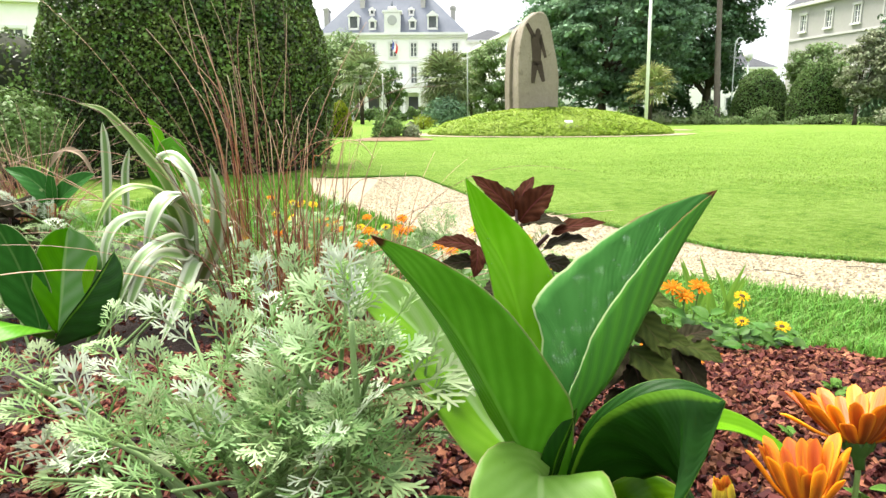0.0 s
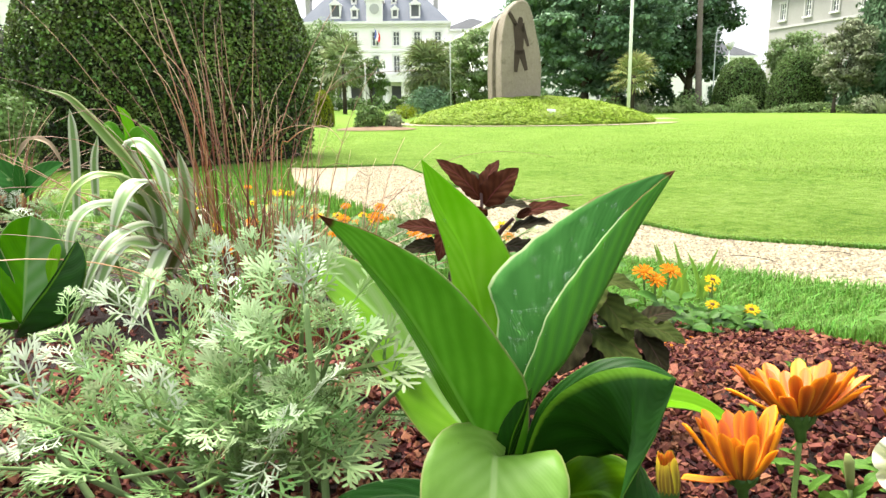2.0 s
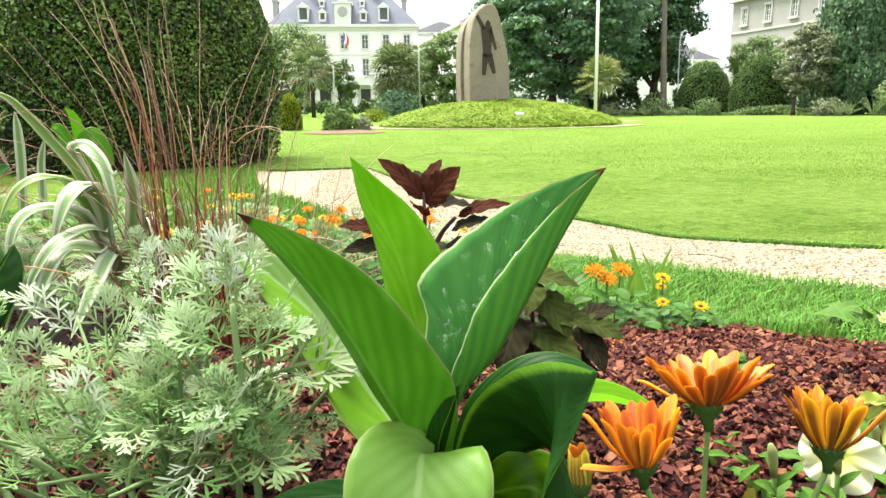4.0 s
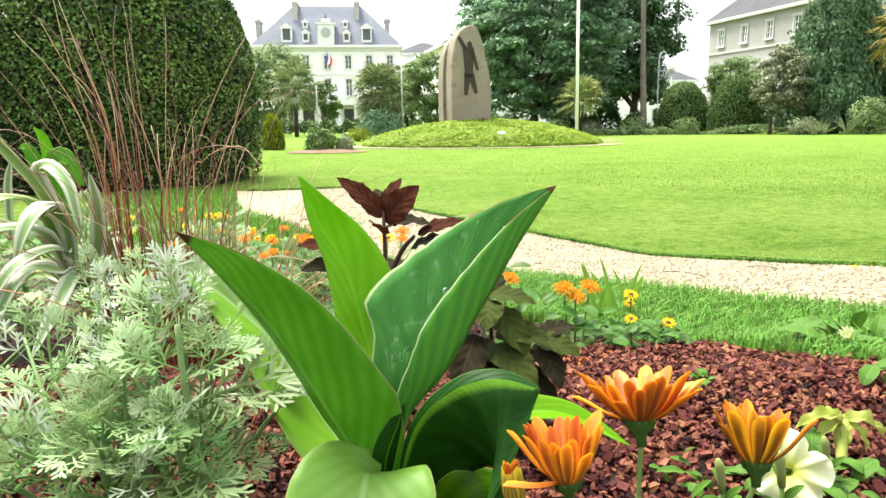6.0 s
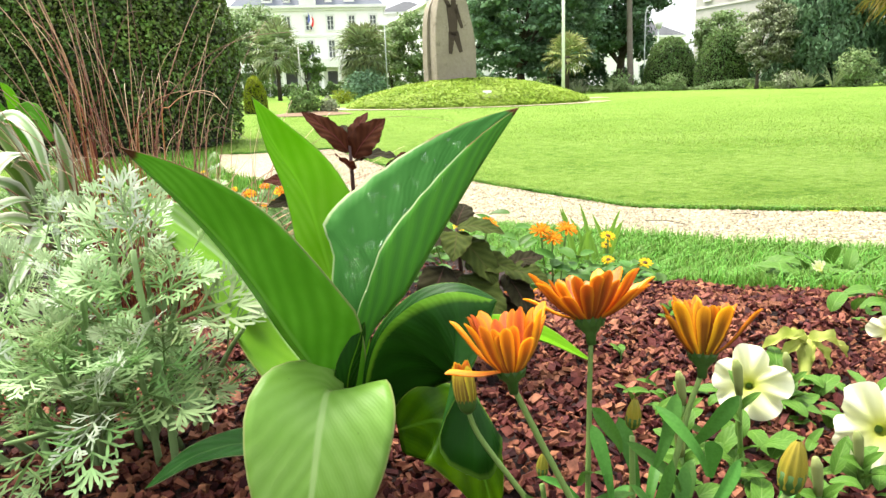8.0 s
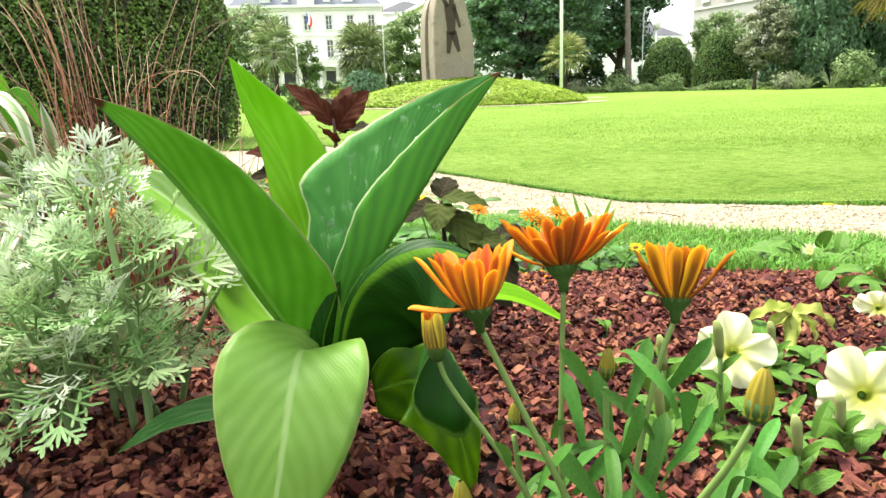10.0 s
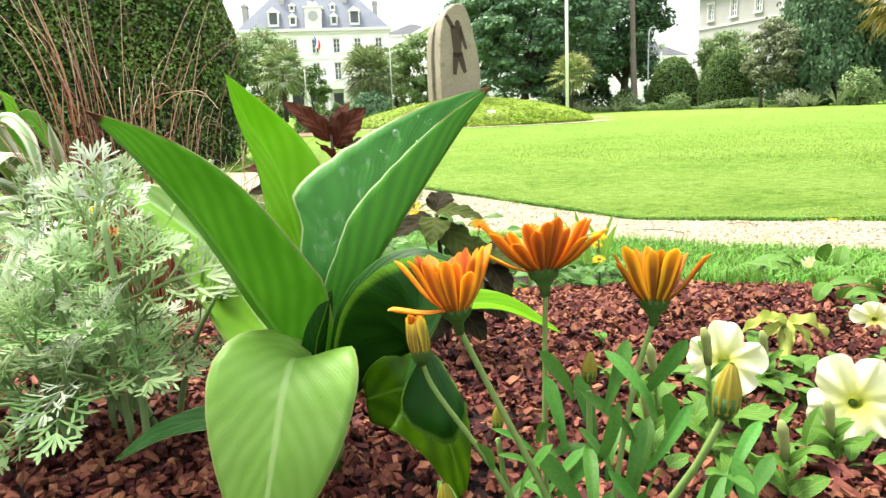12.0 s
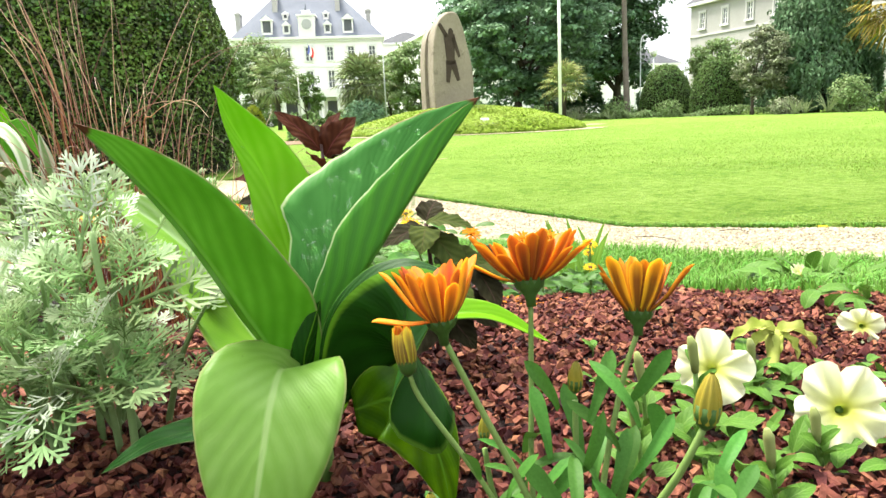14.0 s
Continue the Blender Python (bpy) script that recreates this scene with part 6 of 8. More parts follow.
# dark coleus
COLEUS = veined("dark_coleus_leaf", (0.03, 0.026, 0.014), (0.06, 0.058, 0.028), (0.08, 0.05, 0.04), (0.1, 0.06, 0.05), stripes=6, slant=0.3, depth=0.5, glow=0.15, rough=0.75, stripe_dark=0.3, edge_at=0.96, spec=0.04)
COLEUS_RED = veined("red_coleus_leaf", (0.075, 0.026, 0.016), (0.14, 0.052, 0.028), (0.06, 0.022, 0.022), (0.2, 0.06, 0.06), stripes=6, slant=0.3, depth=0.5, glow=0.3, rough=0.75, stripe_dark=0.3, edge_at=0.96, spec=0.04)
COLEUS_GREEN = veined("green_coleus_leaf", (0.07, 0.1, 0.03), (0.14, 0.17, 0.05), (0.08, 0.06, 0.03), (0.12, 0.12, 0.05), stripes=6, slant=0.3, depth=0.5, glow=0.3, rough=0.7, stripe_dark=0.3, edge_at=0.96, spec=0.04)
COLEUS_STEM = surface("purple_stem", (0.03, 0.012, 0.012), (0.06, 0.025, 0.02), 90, 12, 0.5)


def coleus(base, top, leaves, seed, label):
    """Dark serrated leaves (place on the stem 0..1, azimuth, pitch, length, material) on an upright stem."""
    ob = thing("coleus", base, label, "coleus")
    line = spline([base, Vector(base).lerp(Vector(top), 0.5) + Vector((0.005, 0, 0)), top], 10)
    part("stem", Geo().tube(line, [0.0042 - 0.0002 * k for k in range(11)], 7), COLEUS_STEM, ob)
    rng = random.Random(seed)
    for s, az, el, L, mt in leaves:
        p = line[int(s * 10)]
        d = Vector((math.cos(radians(az)) * math.cos(radians(el)), math.sin(radians(az)) * math.cos(radians(el)), math.sin(radians(el))))
        g = blade(Geo(), [(0, 0, 0), (0, 0.3, 0.06), (0, 0.7, 0.02), (0, 1.0, -0.16)], (0, 0, 1), 0.34, 0.34, 14, 14, n=24, m=4, shape=toothed, wave=0.12, seed=seed)
        seed += 1
        part("leaf", g.turned(orient(p, d, (0, -0.25, 1) if el < 50 else (0, -1, 0.4), L)), mt, ob)
    return ob


def coleus_spray(base, stems, leaves, seed, label):
    """A coleus whose stems and leaves (foot, tip, face, half width, material) are placed one by one."""
    ob = thing("coleus", base, label, "coleus")
    for pts in stems:
        part("stem", Geo().tube(spline(pts, 8), [0.0036 - 0.0002 * k for k in range(9)], 7), COLEUS_STEM, ob)
    for foot, tip, face, w, mt in leaves:
        a, b, nn = Vector(foot), Vector(tip), Vector(face).normalized()
        L = (b - a).length
        g = blade(Geo(), [a, a.lerp(b, 0.33) + nn * 0.09 * L, a.lerp(b, 0.7) + nn * 0.07 * L, b], face, 0.85 * w, 0.85 * w, 16, 16, curl_l=-14, curl_r=-14, n=26, m=4, shape=toothed, wave=0.12, seed=seed)
        seed += 1
        part("leaf", g, mt, ob)
    return ob


coleus_spray((0.097, 0.74, 0.08), [
    [(0.097, 0.74, 0.07), (0.099, 0.74, 0.2), (0.098, 0.738, 0.325)], [(0.098, 0.74, 0.22), (0.075, 0.725, 0.26), (0.052, 0.72, 0.285)], [(0.098, 0.74, 0.24), (0.115, 0.73, 0.28), (0.13, 0.72, 0.3)]], [
    ((0.097, 0.738, 0.318), (0.05, 0.742, 0.361), (0.45, -1, 0.6), 0.016, COLEUS_RED), ((0.101, 0.736, 0.312), (0.136, 0.728, 0.352), (-0.5, -1, 0.35), 0.021, COLEUS_RED),
    ((0.099, 0.742, 0.325), (0.119, 0.76, 0.358), (-0.3, -0.6, 0.8), 0.012, COLEUS_RED), ((0.098, 0.745, 0.318), (0.09, 0.775, 0.345), (0.0, -0.6, 0.8), 0.015, COLEUS),
    ((0.1, 0.736, 0.308), (0.148, 0.715, 0.312), (0.0, -0.25, 1), 0.018, COLEUS), ((0.097, 0.736, 0.3), (0.085, 0.7, 0.318), (0.1, -0.5, 0.9), 0.014, COLEUS_RED),
    ((0.056, 0.72, 0.286), (0.008, 0.715, 0.294), (0.1, -0.6, 0.9), 0.014, COLEUS_RED), ((0.056, 0.718, 0.272), (0.012, 0.7, 0.27), (0.0, -0.7, 0.8), 0.013, COLEUS), ((0.055, 0.72, 0.29), (0.05, 0.69, 0.262), (0.4, -1, 0.3), 0.012, COLEUS_RED),
    ((0.133, 0.72, 0.301), (0.188, 0.712, 0.314), (0.0, -0.55, 1), 0.013, COLEUS_RED), ((0.125, 0.72, 0.286), (0.168, 0.7, 0.298), (0.0, -0.35, 1), 0.017, COLEUS), ((0.12, 0.725, 0.27), (0.16, 0.7, 0.262), (0.2, -0.6, 0.9), 0.018, COLEUS),
    ((0.097, 0.738, 0.24), (0.06, 0.71, 0.235), (-0.1, -0.4, 0.9), 0.02, COLEUS), ((0.1, 0.738, 0.23), (0.15, 0.72, 0.225), (0.1, -0.5, 0.9), 0.02, COLEUS), ((0.098, 0.745, 0.25), (0.12, 0.79, 0.26), (0, -0.3, 1), 0.02, COLEUS)], 100, "dark red-brown coleus with toothed leaves")
coleus_spray((0.205, 0.67, 0.08), [
    [(0.21, 0.675, 0.07), (0.206, 0.67, 0.16), (0.2, 0.668, 0.245)], [(0.206, 0.67, 0.14), (0.235, 0.66, 0.18), (0.25, 0.655, 0.2)]], [
    ((0.2, 0.666, 0.246), (0.245, 0.65, 0.24), (0.1, -0.4, 1), 0.017, COLEUS_GREEN), ((0.2, 0.664, 0.242), (0.19, 0.625, 0.222), (0.0, -0.5, 0.9), 0.02, COLEUS_GREEN), ((0.202, 0.664, 0.236), (0.232, 0.625, 0.195), (0.3, -0.9, 0.5), 0.021, COLEUS_GREEN),
    ((0.2, 0.668, 0.24), (0.155, 0.655, 0.225), (-0.2, -0.5, 0.9), 0.018, COLEUS), ((0.2, 0.672, 0.246), (0.215, 0.705, 0.262), (0.0, -0.6, 0.8), 0.018, COLEUS),
    ((0.246, 0.655, 0.202), (0.285, 0.63, 0.192), (0.2, -0.6, 0.8), 0.018, COLEUS_GREEN), ((0.246, 0.655, 0.198), (0.262, 0.615, 0.165), (0.3, -0.9, 0.4), 0.019, COLEUS), ((0.25, 0.656, 0.205), (0.29, 0.67, 0.21), (0.1, -0.4, 1), 0.015, COLEUS),
    ((0.204, 0.662, 0.19), (0.208, 0.615, 0.15), (0.1, -0.9, 0.4), 0.022, COLEUS), ((0.204, 0.664, 0.2), (0.165, 0.625, 0.165), (-0.3, -0.9, 0.5), 0.021, COLEUS), ((0.206, 0.664, 0.16), (0.24, 0.62, 0.125), (0.2, -0.9, 0.4), 0.022, COLEUS), ((0.206, 0.664, 0.15), (0.175, 0.625, 0.12), (-0.2, -0.9, 0.4), 0.022, COLEUS),
    ((0.205, 0.655, 0.21), (0.255, 0.635, 0.208), (0.1, -0.6, 0.9), 0.02, COLEUS_GREEN), ((0.2, 0.65, 0.2), (0.235, 0.6, 0.17), (0.2, -0.8, 0.6), 0.023, COLEUS_GREEN), ((0.185, 0.655, 0.21), (0.16, 0.61, 0.17), (-0.1, -0.9, 0.5), 0.024, COLEUS),
    ((0.21, 0.655, 0.18), (0.262, 0.62, 0.145), (0.3, -0.8, 0.5), 0.022, COLEUS),
    ((0.206, 0.67, 0.18), (0.25, 0.69, 0.17), (0.2, -0.2, 1), 0.02, COLEUS), ((0.204, 0.668, 0.17), (0.155, 0.68, 0.17), (-0.1, -0.3, 1), 0.02, COLEUS)], 130, "drooping dark purple-green coleus behind the canna")
rc = random.Random(5)
for bx, by, h in ((-1.0, 1.55, 0.22), (-0.86, 1.45, 0.14), (-1.12, 1.5, 0.2)):
    coleus((bx, by, 0.0), (bx + 0.02, by, h), [(rc.uniform(0.35, 1), 47 * k, rc.uniform(-30, 35), rc.uniform(0.09, 0.13), COLEUS if k % 4 else COLEUS_GREEN) for k in range(14)], 160 + int(bx * 10), "dark purple coleus in the bed")


# ---- orange daisies ----
def petal_material(name, inner, outer, stripe, tip, deep=0.6):
    m, N, L, B = nodes_of(name)
    tc = N.new("ShaderNodeTexCoord")
    sep = N.new("ShaderNodeSeparateXYZ")
    L.new(tc.outputs["UV"], sep.inputs[0])
    across = calc(N, L, "MULTIPLY", calc(N, L, "ABSOLUTE", calc(N, L, "SUBTRACT", sep.outputs[0], 0.5)), 2.0)
    col = mix(N, L, ramp(N, L, sep.outputs[1], [(0.15, 0.0), (0.9, 1.0)]), inner, outer)
    col = mix(N, L, ramp(N, L, across, [(0.45, 0.0), (0.95, 0.9)]), col, tip)
    st = calc(N, L, "MULTIPLY", ramp(N, L, across, [(0.3, 1.0), (0.62, 0.0)]), ramp(N, L, sep.outputs[1], [(0.62, 1.0), (0.97, 0.0)]))
    col = mix(N, L, calc(N, L, "MULTIPLY", st, deep), col, stripe)
    r = N.new("ShaderNodeObjectInfo").outputs["Random"]
    h = N.new("ShaderNodeHueSaturation")
    L.new(calc(N, L, "ADD", calc(N, L, "MULTIPLY", r, 0.5), 0.75), h.inputs["Value"])
    L.new(calc(N, L, "ADD", calc(N, L, "MULTIPLY", r, 0.03), 0.485), h.inputs["Hue"])
    L.new(col, h.inputs["Color"])
    col = mix(N, L, 1.0, h.outputs[0], (0.76, 0.76, 0.76), "MULTIPLY")
    L.new(col, B.inputs["Base Color"])
    B.inputs["Roughness"].default_value = 0.5
    bumped(N, L, B, calc(N, L, "SINE", calc(N, L, "MULTIPLY", across, 26.0)), 0.25, 0.0006)
    t = N.new("ShaderNodeBsdfTranslucent")
    L.new(col, t.inputs[0])
    s = N.new("ShaderNodeMixShader")
    s.inputs[0].default_value = 0.35
    L.new(B.outputs[0], s.inputs[1])
    L.new(t.outputs[0], s.inputs[2])
    L.new(s.outputs[0], N["Material Output"].inputs["Surface"])
    return m


PETAL_ORANGE = petal_material("orange_petal", (0.6, 0.17, 0.02), (0.84, 0.28, 0.012), (0.26, 0.06, 0.008), (0.95, 0.46, 0.015), 0.62)
PETAL_INSIDE = petal_material("salmon_petal_inside", (0.8, 0.2, 0.03), (0.86, 0.24, 0.035), (0.7, 0.16, 0.03), (0.9, 0.36, 0.02))
PETAL_LIME = petal_material("yellow_green_petal", (0.3, 0.26, 0.02), (0.62, 0.45, 0.02), (0.16, 0.06, 0.01), (0.66, 0.5, 0.03))
PETAL_GOLD = petal_material("golden_petal", (0.5, 0.18, 0.01), (0.78, 0.36, 0.01), (0.16, 0.04, 0.005), (0.88, 0.5, 0.02), 0.8)
CALYX = surface("green_calyx", (0.014, 0.042, 0.005), (0.034, 0.078, 0.011), 160, 20, 0.6, 0.3, 0.001)
DAISY_LEAF = foliage("daisy_leaf", (0.085, 0.25, 0.04), (0.125, 0.33, 0.06), 0.3, 0.5, vary=0.25, island=0, scale=25)
DAISY_STEM = surface("daisy_stem", (0.07, 0.125, 0.024), (0.125, 0.185, 0.05), 160, 15, 0.6, 0.2, 0.001)

PETAL_SHAPE = lambda s: (0.4 + 0.6 * min(1, s * 1.6) ** 0.8) * (math.sqrt(max(0.03, 1 - (max(0, s - 0.74) / 0.262) ** 2)))
PETALS = {}
for nm, mt in (("orange", PETAL_ORANGE), ("gold", PETAL_GOLD), ("lime", PETAL_LIME)):
    PETALS[nm] = []
    for b1, b2, b3, half, fold in ((-0.04, -0.01, 0.05, 0.125, 26), (-0.05, -0.04, -0.01, 0.14, 20), (-0.04, 0.0, 0.08, 0.115, 34), (-0.06, -0.05, -0.04, 0.13, 22)):
        back = blade(Geo(), [(0, 0, 0), (0, 0.35, b1), (0, 0.7, b2), (0, 1.0, b3)], (0, 0, 1), half, half, fold, fold, n=10, m=3, shape=PETAL_SHAPE)
        count = len(back.f)
        back.add([(x * 0.97, y * 0.99, z + 0.014) for x, y, z in back.v], list(back.f), list(back.uv))
        me = back.mesh("petal", mt)
        me.materials.append(PETAL_INSIDE)
        me.polygons.foreach_set("material_index", np.repeat([0, 1], count).astype(np.int32))
        PETALS[nm].append(me)

daisies = thing("african_daisy", (0.235, 0.285, 0.09), "orange African daisy plant with several cupped flowers", "daisy plant")


def daisy_head(base, axis, radius, lift, n, kind, seed, label, stray=False):
    """A calyx, a disc and two rows of petals that rise at lift degrees."""
    rng = random.Random(seed)
    ax = Vector(axis).normalized()
    rot = ax.to_track_quat("Z", "Y").to_matrix().to_4x4()
    m = Matrix.Translation(base) @ rot
    c = radius
    g = Geo().tube([(0, 0, -0.1 * c), (0, 0, 0.06 * c), (0, 0, 0.16 * c), (0, 0, 0.26 * c), (0, 0, 0.33 * c)], [0.07 * c, 0.085 * c, 0.17 * c, 0.23 * c, 0.18 * c], 14)
    for k in range(13):
        a = 2 * math.pi * k / 13
        d, s = Vector((math.cos(a), math.sin(a), 0)), Vector((-math.sin(a), math.cos(a), 0))
        p = d * 0.19 * c + Vector((0, 0, 0.17 * c))
        g.add([p - s * 0.06 * c, p + s * 0.06 * c, d * 0.29 * c + Vector((0, 0, 0.36 * c))], [(0, 1, 2)])
    head = part("flower_head", g.turned(m), CALYX, daisies, label)
    for row in (0, 1):
        for k in range(n):
            az = 2 * math.pi * (k + 0.5 * row + rng.uniform(-0.2, 0.2)) / n
            el = radians(lift + 12 * row + rng.uniform(-10, 9))
            d = Vector((math.cos(az) * math.cos(el), math.sin(az) * math.cos(el), math.sin(el)))
            p = Vector((math.cos(az), math.sin(az), 0)) * 0.19 * c + Vector((0, 0, 0.27 * c))
            up = Vector((-math.cos(az) * math.sin(el), -math.sin(az) * math.sin(el), math.cos(el)))
            mm = m @ orient(p, d, up, radius * rng.uniform(0.82, 1.08) * (1 - 0.1 * row))
            piece("petal", rng.choice(PETALS[kind]), head, mm)
    if stray:
        piece("petal", PETALS[kind][0], head, orient(m @ Vector((0, 0, 0.28 * c)) + Vector((-0.15 * c, -0.1 * c, 0)), (-1, -0.25, 0.12), (0, 0, 1), radius * 0.92))
    return head


def daisy_stem(pts, r=0.0015):
    return part("stem", Geo().tube(spline(pts, 14), [r * (1.15 - 0.02 * k) for k in range(15)], 8), DAISY_STEM, daisies)


daisy_head((0.223, 0.335, 0.255), (0.0, 0.34, 1), 0.034, 37, 15, "orange", 1, "orange flower opened wide")
daisy_stem([(0.226, 0.3, 0.09), (0.219, 0.318, 0.15), (0.222, 0.332, 0.21), (0.223, 0.335, 0.255)])
daisy_head((0.172, 0.289, 0.254), (-0.1, 0.08, 1), 0.029, 60, 12, "orange", 2, "orange cup-shaped flower", True)
daisy_stem([(0.235, 0.28, 0.1), (0.21, 0.284, 0.17), (0.185, 0.288, 0.225), (0.172, 0.289, 0.254)])
daisy_head((0.27, 0.309, 0.244), (0.1, 0.28, 1), 0.03, 61, 13, "gold", 3, "golden flower with brown-striped petals")
daisy_stem([(0.24, 0.29, 0.09), (0.25, 0.3, 0.17), (0.262, 0.307, 0.22), (0.27, 0.309, 0.244)])


BUD_SKIN = surface("bud_skin", (0.09, 0.115, 0.012), (0.25, 0.165, 0.014), 90, 25, 0.5, 0.3, 0.001)


def daisy_bud(base, axis, size, kind, seed, label, opened=0.35):
    """A closed head: a green cup with upright petal tips."""
    m = Matrix.Translation(base) @ Vector(axis).normalized().to_track_quat("Z", "Y").to_matrix().to_4x4()
    c = size
    g = Geo().tube([(0, 0, -0.1 * c), (0, 0, 0.1 * c), (0, 0, 0.4 * c), (0, 0, 0.75 * c), (0, 0, 0.95 * c)], [0.14 * c, 0.34 * c, 0.44 * c, 0.44 * c, 0.36 * c], 14)
    if opened < 0.1:
        rows = []
        for z, rad in ((0.2, 0.36), (0.6, 0.42), (1.0, 0.4), (1.4, 0.31), (1.75, 0.2), (1.95, 0.08)):
            rows.append([(c * rad * (1 + 0.11 * math.cos(9 * q)) * math.cos(q), c * rad * (1 + 0.11 * math.cos(9 * q)) * math.sin(q), c * z) for q in (2 * math.pi * e / 36 for e in range(36))])
        g = Geo().tube([(0, 0, -0.1 * c), (0, 0, 0.1 * c), (0, 0, 0.4 * c), (0, 0, 0.8 * c)], [0.14 * c, 0.32 * c, 0.43 * c, 0.43 * c], 14)
        head = part("flower_bud", g.turned(m), CALYX, daisies, label)
        part("closed_petal", Geo().grid(rows, [[(0.5, 0.5 * k / 5 + 0.3)] * 36 for k in range(6)], close=True).turned(m), BUD_SKIN, head, "folded yellow-green petals")
        return head
    head = part("flower_bud", g.turned(m), CALYX, daisies, label)
    rng = random.Random(seed)
    for k in range(15):
        a = 2 * math.pi * k / 15
        tilt = opened * rng.uniform(0.4, 1)
        lean = tilt * 0.4 if opened > 0.1 else -0.26
        d = Vector((math.cos(a) * lean, math.sin(a) * lean, 1))
        p = Vector((math.cos(a), math.sin(a), 0)) * 0.4 * c + Vector((0, 0, 0.3 * c))
        piece("petal", PETALS[kind][0], head, m @ orient(p, d, (-math.cos(a), -math.sin(a), 0), c * 1.9 * rng.uniform(0.8, 1.05)))
    return head


daisy_bud((0.158, 0.331, 0.222), (-0.1, 0.1, 1), 0.0115, "lime", 4, "half-open golden bud", 0.2)
daisy_stem([(0.225, 0.3, 0.1), (0.195, 0.318, 0.16), (0.165, 0.33, 0.205), (0.158, 0.331, 0.222)], 0.0014)
daisy_bud((0.261, 0.227, 0.234), (0.06, -0.05, 1), 0.0108, "gold", 5, "closed plump yellow-green bud", 0.0)
daisy_stem([(0.235, 0.25, 0.1), (0.24, 0.24, 0.175), (0.253, 0.229, 0.215), (0.261, 0.227, 0.234)])
daisy_bud((0.245, 0.33, 0.205), (0.0, -0.1, 1), 0.009, "gold", 6, "small green bud", 0.0)
daisy_stem([(0.24, 0.3, 0.1), (0.243, 0.32, 0.16), (0.245, 0.33, 0.2)], 0.0018)
daisy_bud((0.166, 0.305, 0.15), (-0.1, -0.1, 1), 0.011, "gold", 7, "small green bud", 0.0)
daisy_stem([(0.21, 0.29, 0.09), (0.18, 0.3, 0.12), (0.167, 0.305, 0.145)], 0.0018)
daisy_bud((0.195, 0.325, 0.185), (0.0, -0.1, 1), 0.007, "gold", 8, "small green bud", 0.0)
daisy_stem([(0.22, 0.3, 0.1), (0.2, 0.32, 0.15), (0.195, 0.325, 0.18)], 0.0016)
DLEAF = [local_leaf(w, d, f, spoon, rise=r).mesh("daisy_leaf", DAISY_LEAF) for w, d, f, r in ((0.34, 0.1, 12, 0.05), (0.28, 0.25, 18, 0.1), (0.42, 0.05, 8, 0.02))]
rd = random.Random(17)
for k in range(64):
    base = Vector((0.235 + rd.uniform(-0.055, 0.075), 0.29 + rd.uniform(-0.06, 0.06), 0.1 + rd.random() ** 1.5 * 0.075))
    az = rd.uniform(0, 6.28)
    d = Vector((math.cos(az) * 0.55, math.sin(az) * 0.55, rd.uniform(0.35, 1.3)))
    piece("leaf", rd.choice(DLEAF), daisies, orient(base, d, (math.cos(az + 3.1), math.sin(az + 3.1) - 0.4, 0.8), rd.uniform(0.026, 0.048)))
for x, y, a0 in ((0.225, 0.285, 0.5), (0.245, 0.275, 2.0), (0.215, 0.3, 3.6), (0.25, 0.3, 5.0)):
    for k in range(4):
        daisy_leafstem = 0.085 + 0.025 * k
        az = a0 + 2.2 * k
        piece("leaf", rd.choice(DLEAF), daisies, orient((x + 0.004 * k, y, daisy_leafstem + 0.05), (math.cos(az) * 0.7, math.sin(az) * 0.5, 0.9), (0, -0.7, 0.6), 0.036))

# ---- petunias ----

def petunia_material():
    m, N, L, B = nodes_of("pale_yellow_petunia")
    tc = N.new("ShaderNodeTexCoord")
    sep = N.new("ShaderNodeSeparateXYZ")
    L.new(tc.outputs["UV"], sep.inputs[0])
    col = ramp(N, L, sep.outputs[1], [(0.1, (0.2, 0.26, 0.015)), (0.36, (0.38, 0.4, 0.07)), (0.6, (0.5, 0.52, 0.24)), (1.0, (0.56, 0.57, 0.4))])
    vein = calc(N, L, "POWER", calc(N, L, "ABSOLUTE", calc(N, L, "SINE", calc(N, L, "MULTIPLY", sep.outputs[0], 15.708))), 14.0)
    col = mix(N, L, calc(N, L, "MULTIPLY", vein, 0.18), col, (0.4, 0.38, 0.08))
    L.new(col, B.inputs["Base Color"])
    B.inputs["Roughness"].default_value = 0.6
    bumped(N, L, B, noise_node(N, L, tc.outputs["Object"], 300, 3), 0.3, 0.001)
    t = N.new("ShaderNodeBsdfTranslucent")
    L.new(col, t.inputs[0])
    s = N.new("ShaderNodeMixShader")
    s.inputs[0].default_value = 0.35
    L.new(B.outputs[0], s.inputs[1])
    L.new(t.outputs[0], s.inputs[2])
    L.new(s.outputs[0], N["Material Output"].inputs["Surface"])
    return m


PETUNIA = petunia_material()
PLEAF_MAT = veined("petunia_leaf", (0.12, 0.26, 0.05), (0.2, 0.37, 0.09), (0.3, 0.45, 0.14), (0.28, 0.45, 0.14), stripes=7, glow=0.25, rough=0.5, stripe_dark=0.12, depth=0.25)
PLEAF = [local_leaf(w, d, f, oval, rise=r, wave=0.06, seed=k).mesh("petunia_leaf", PLEAF_MAT) for k, (w, d, f, r) in enumerate(((0.42, 0.12, 12, 0.1), (0.5, 0.2, 8, 0.12), (0.36, 0.0, 20, 0.06)))]
WILT = foliage("wilted_yellow_petal", (0.5, 0.62, 0.1), (0.8, 0.84, 0.26), 0.35, 0.6, island=0.2, scale=60)


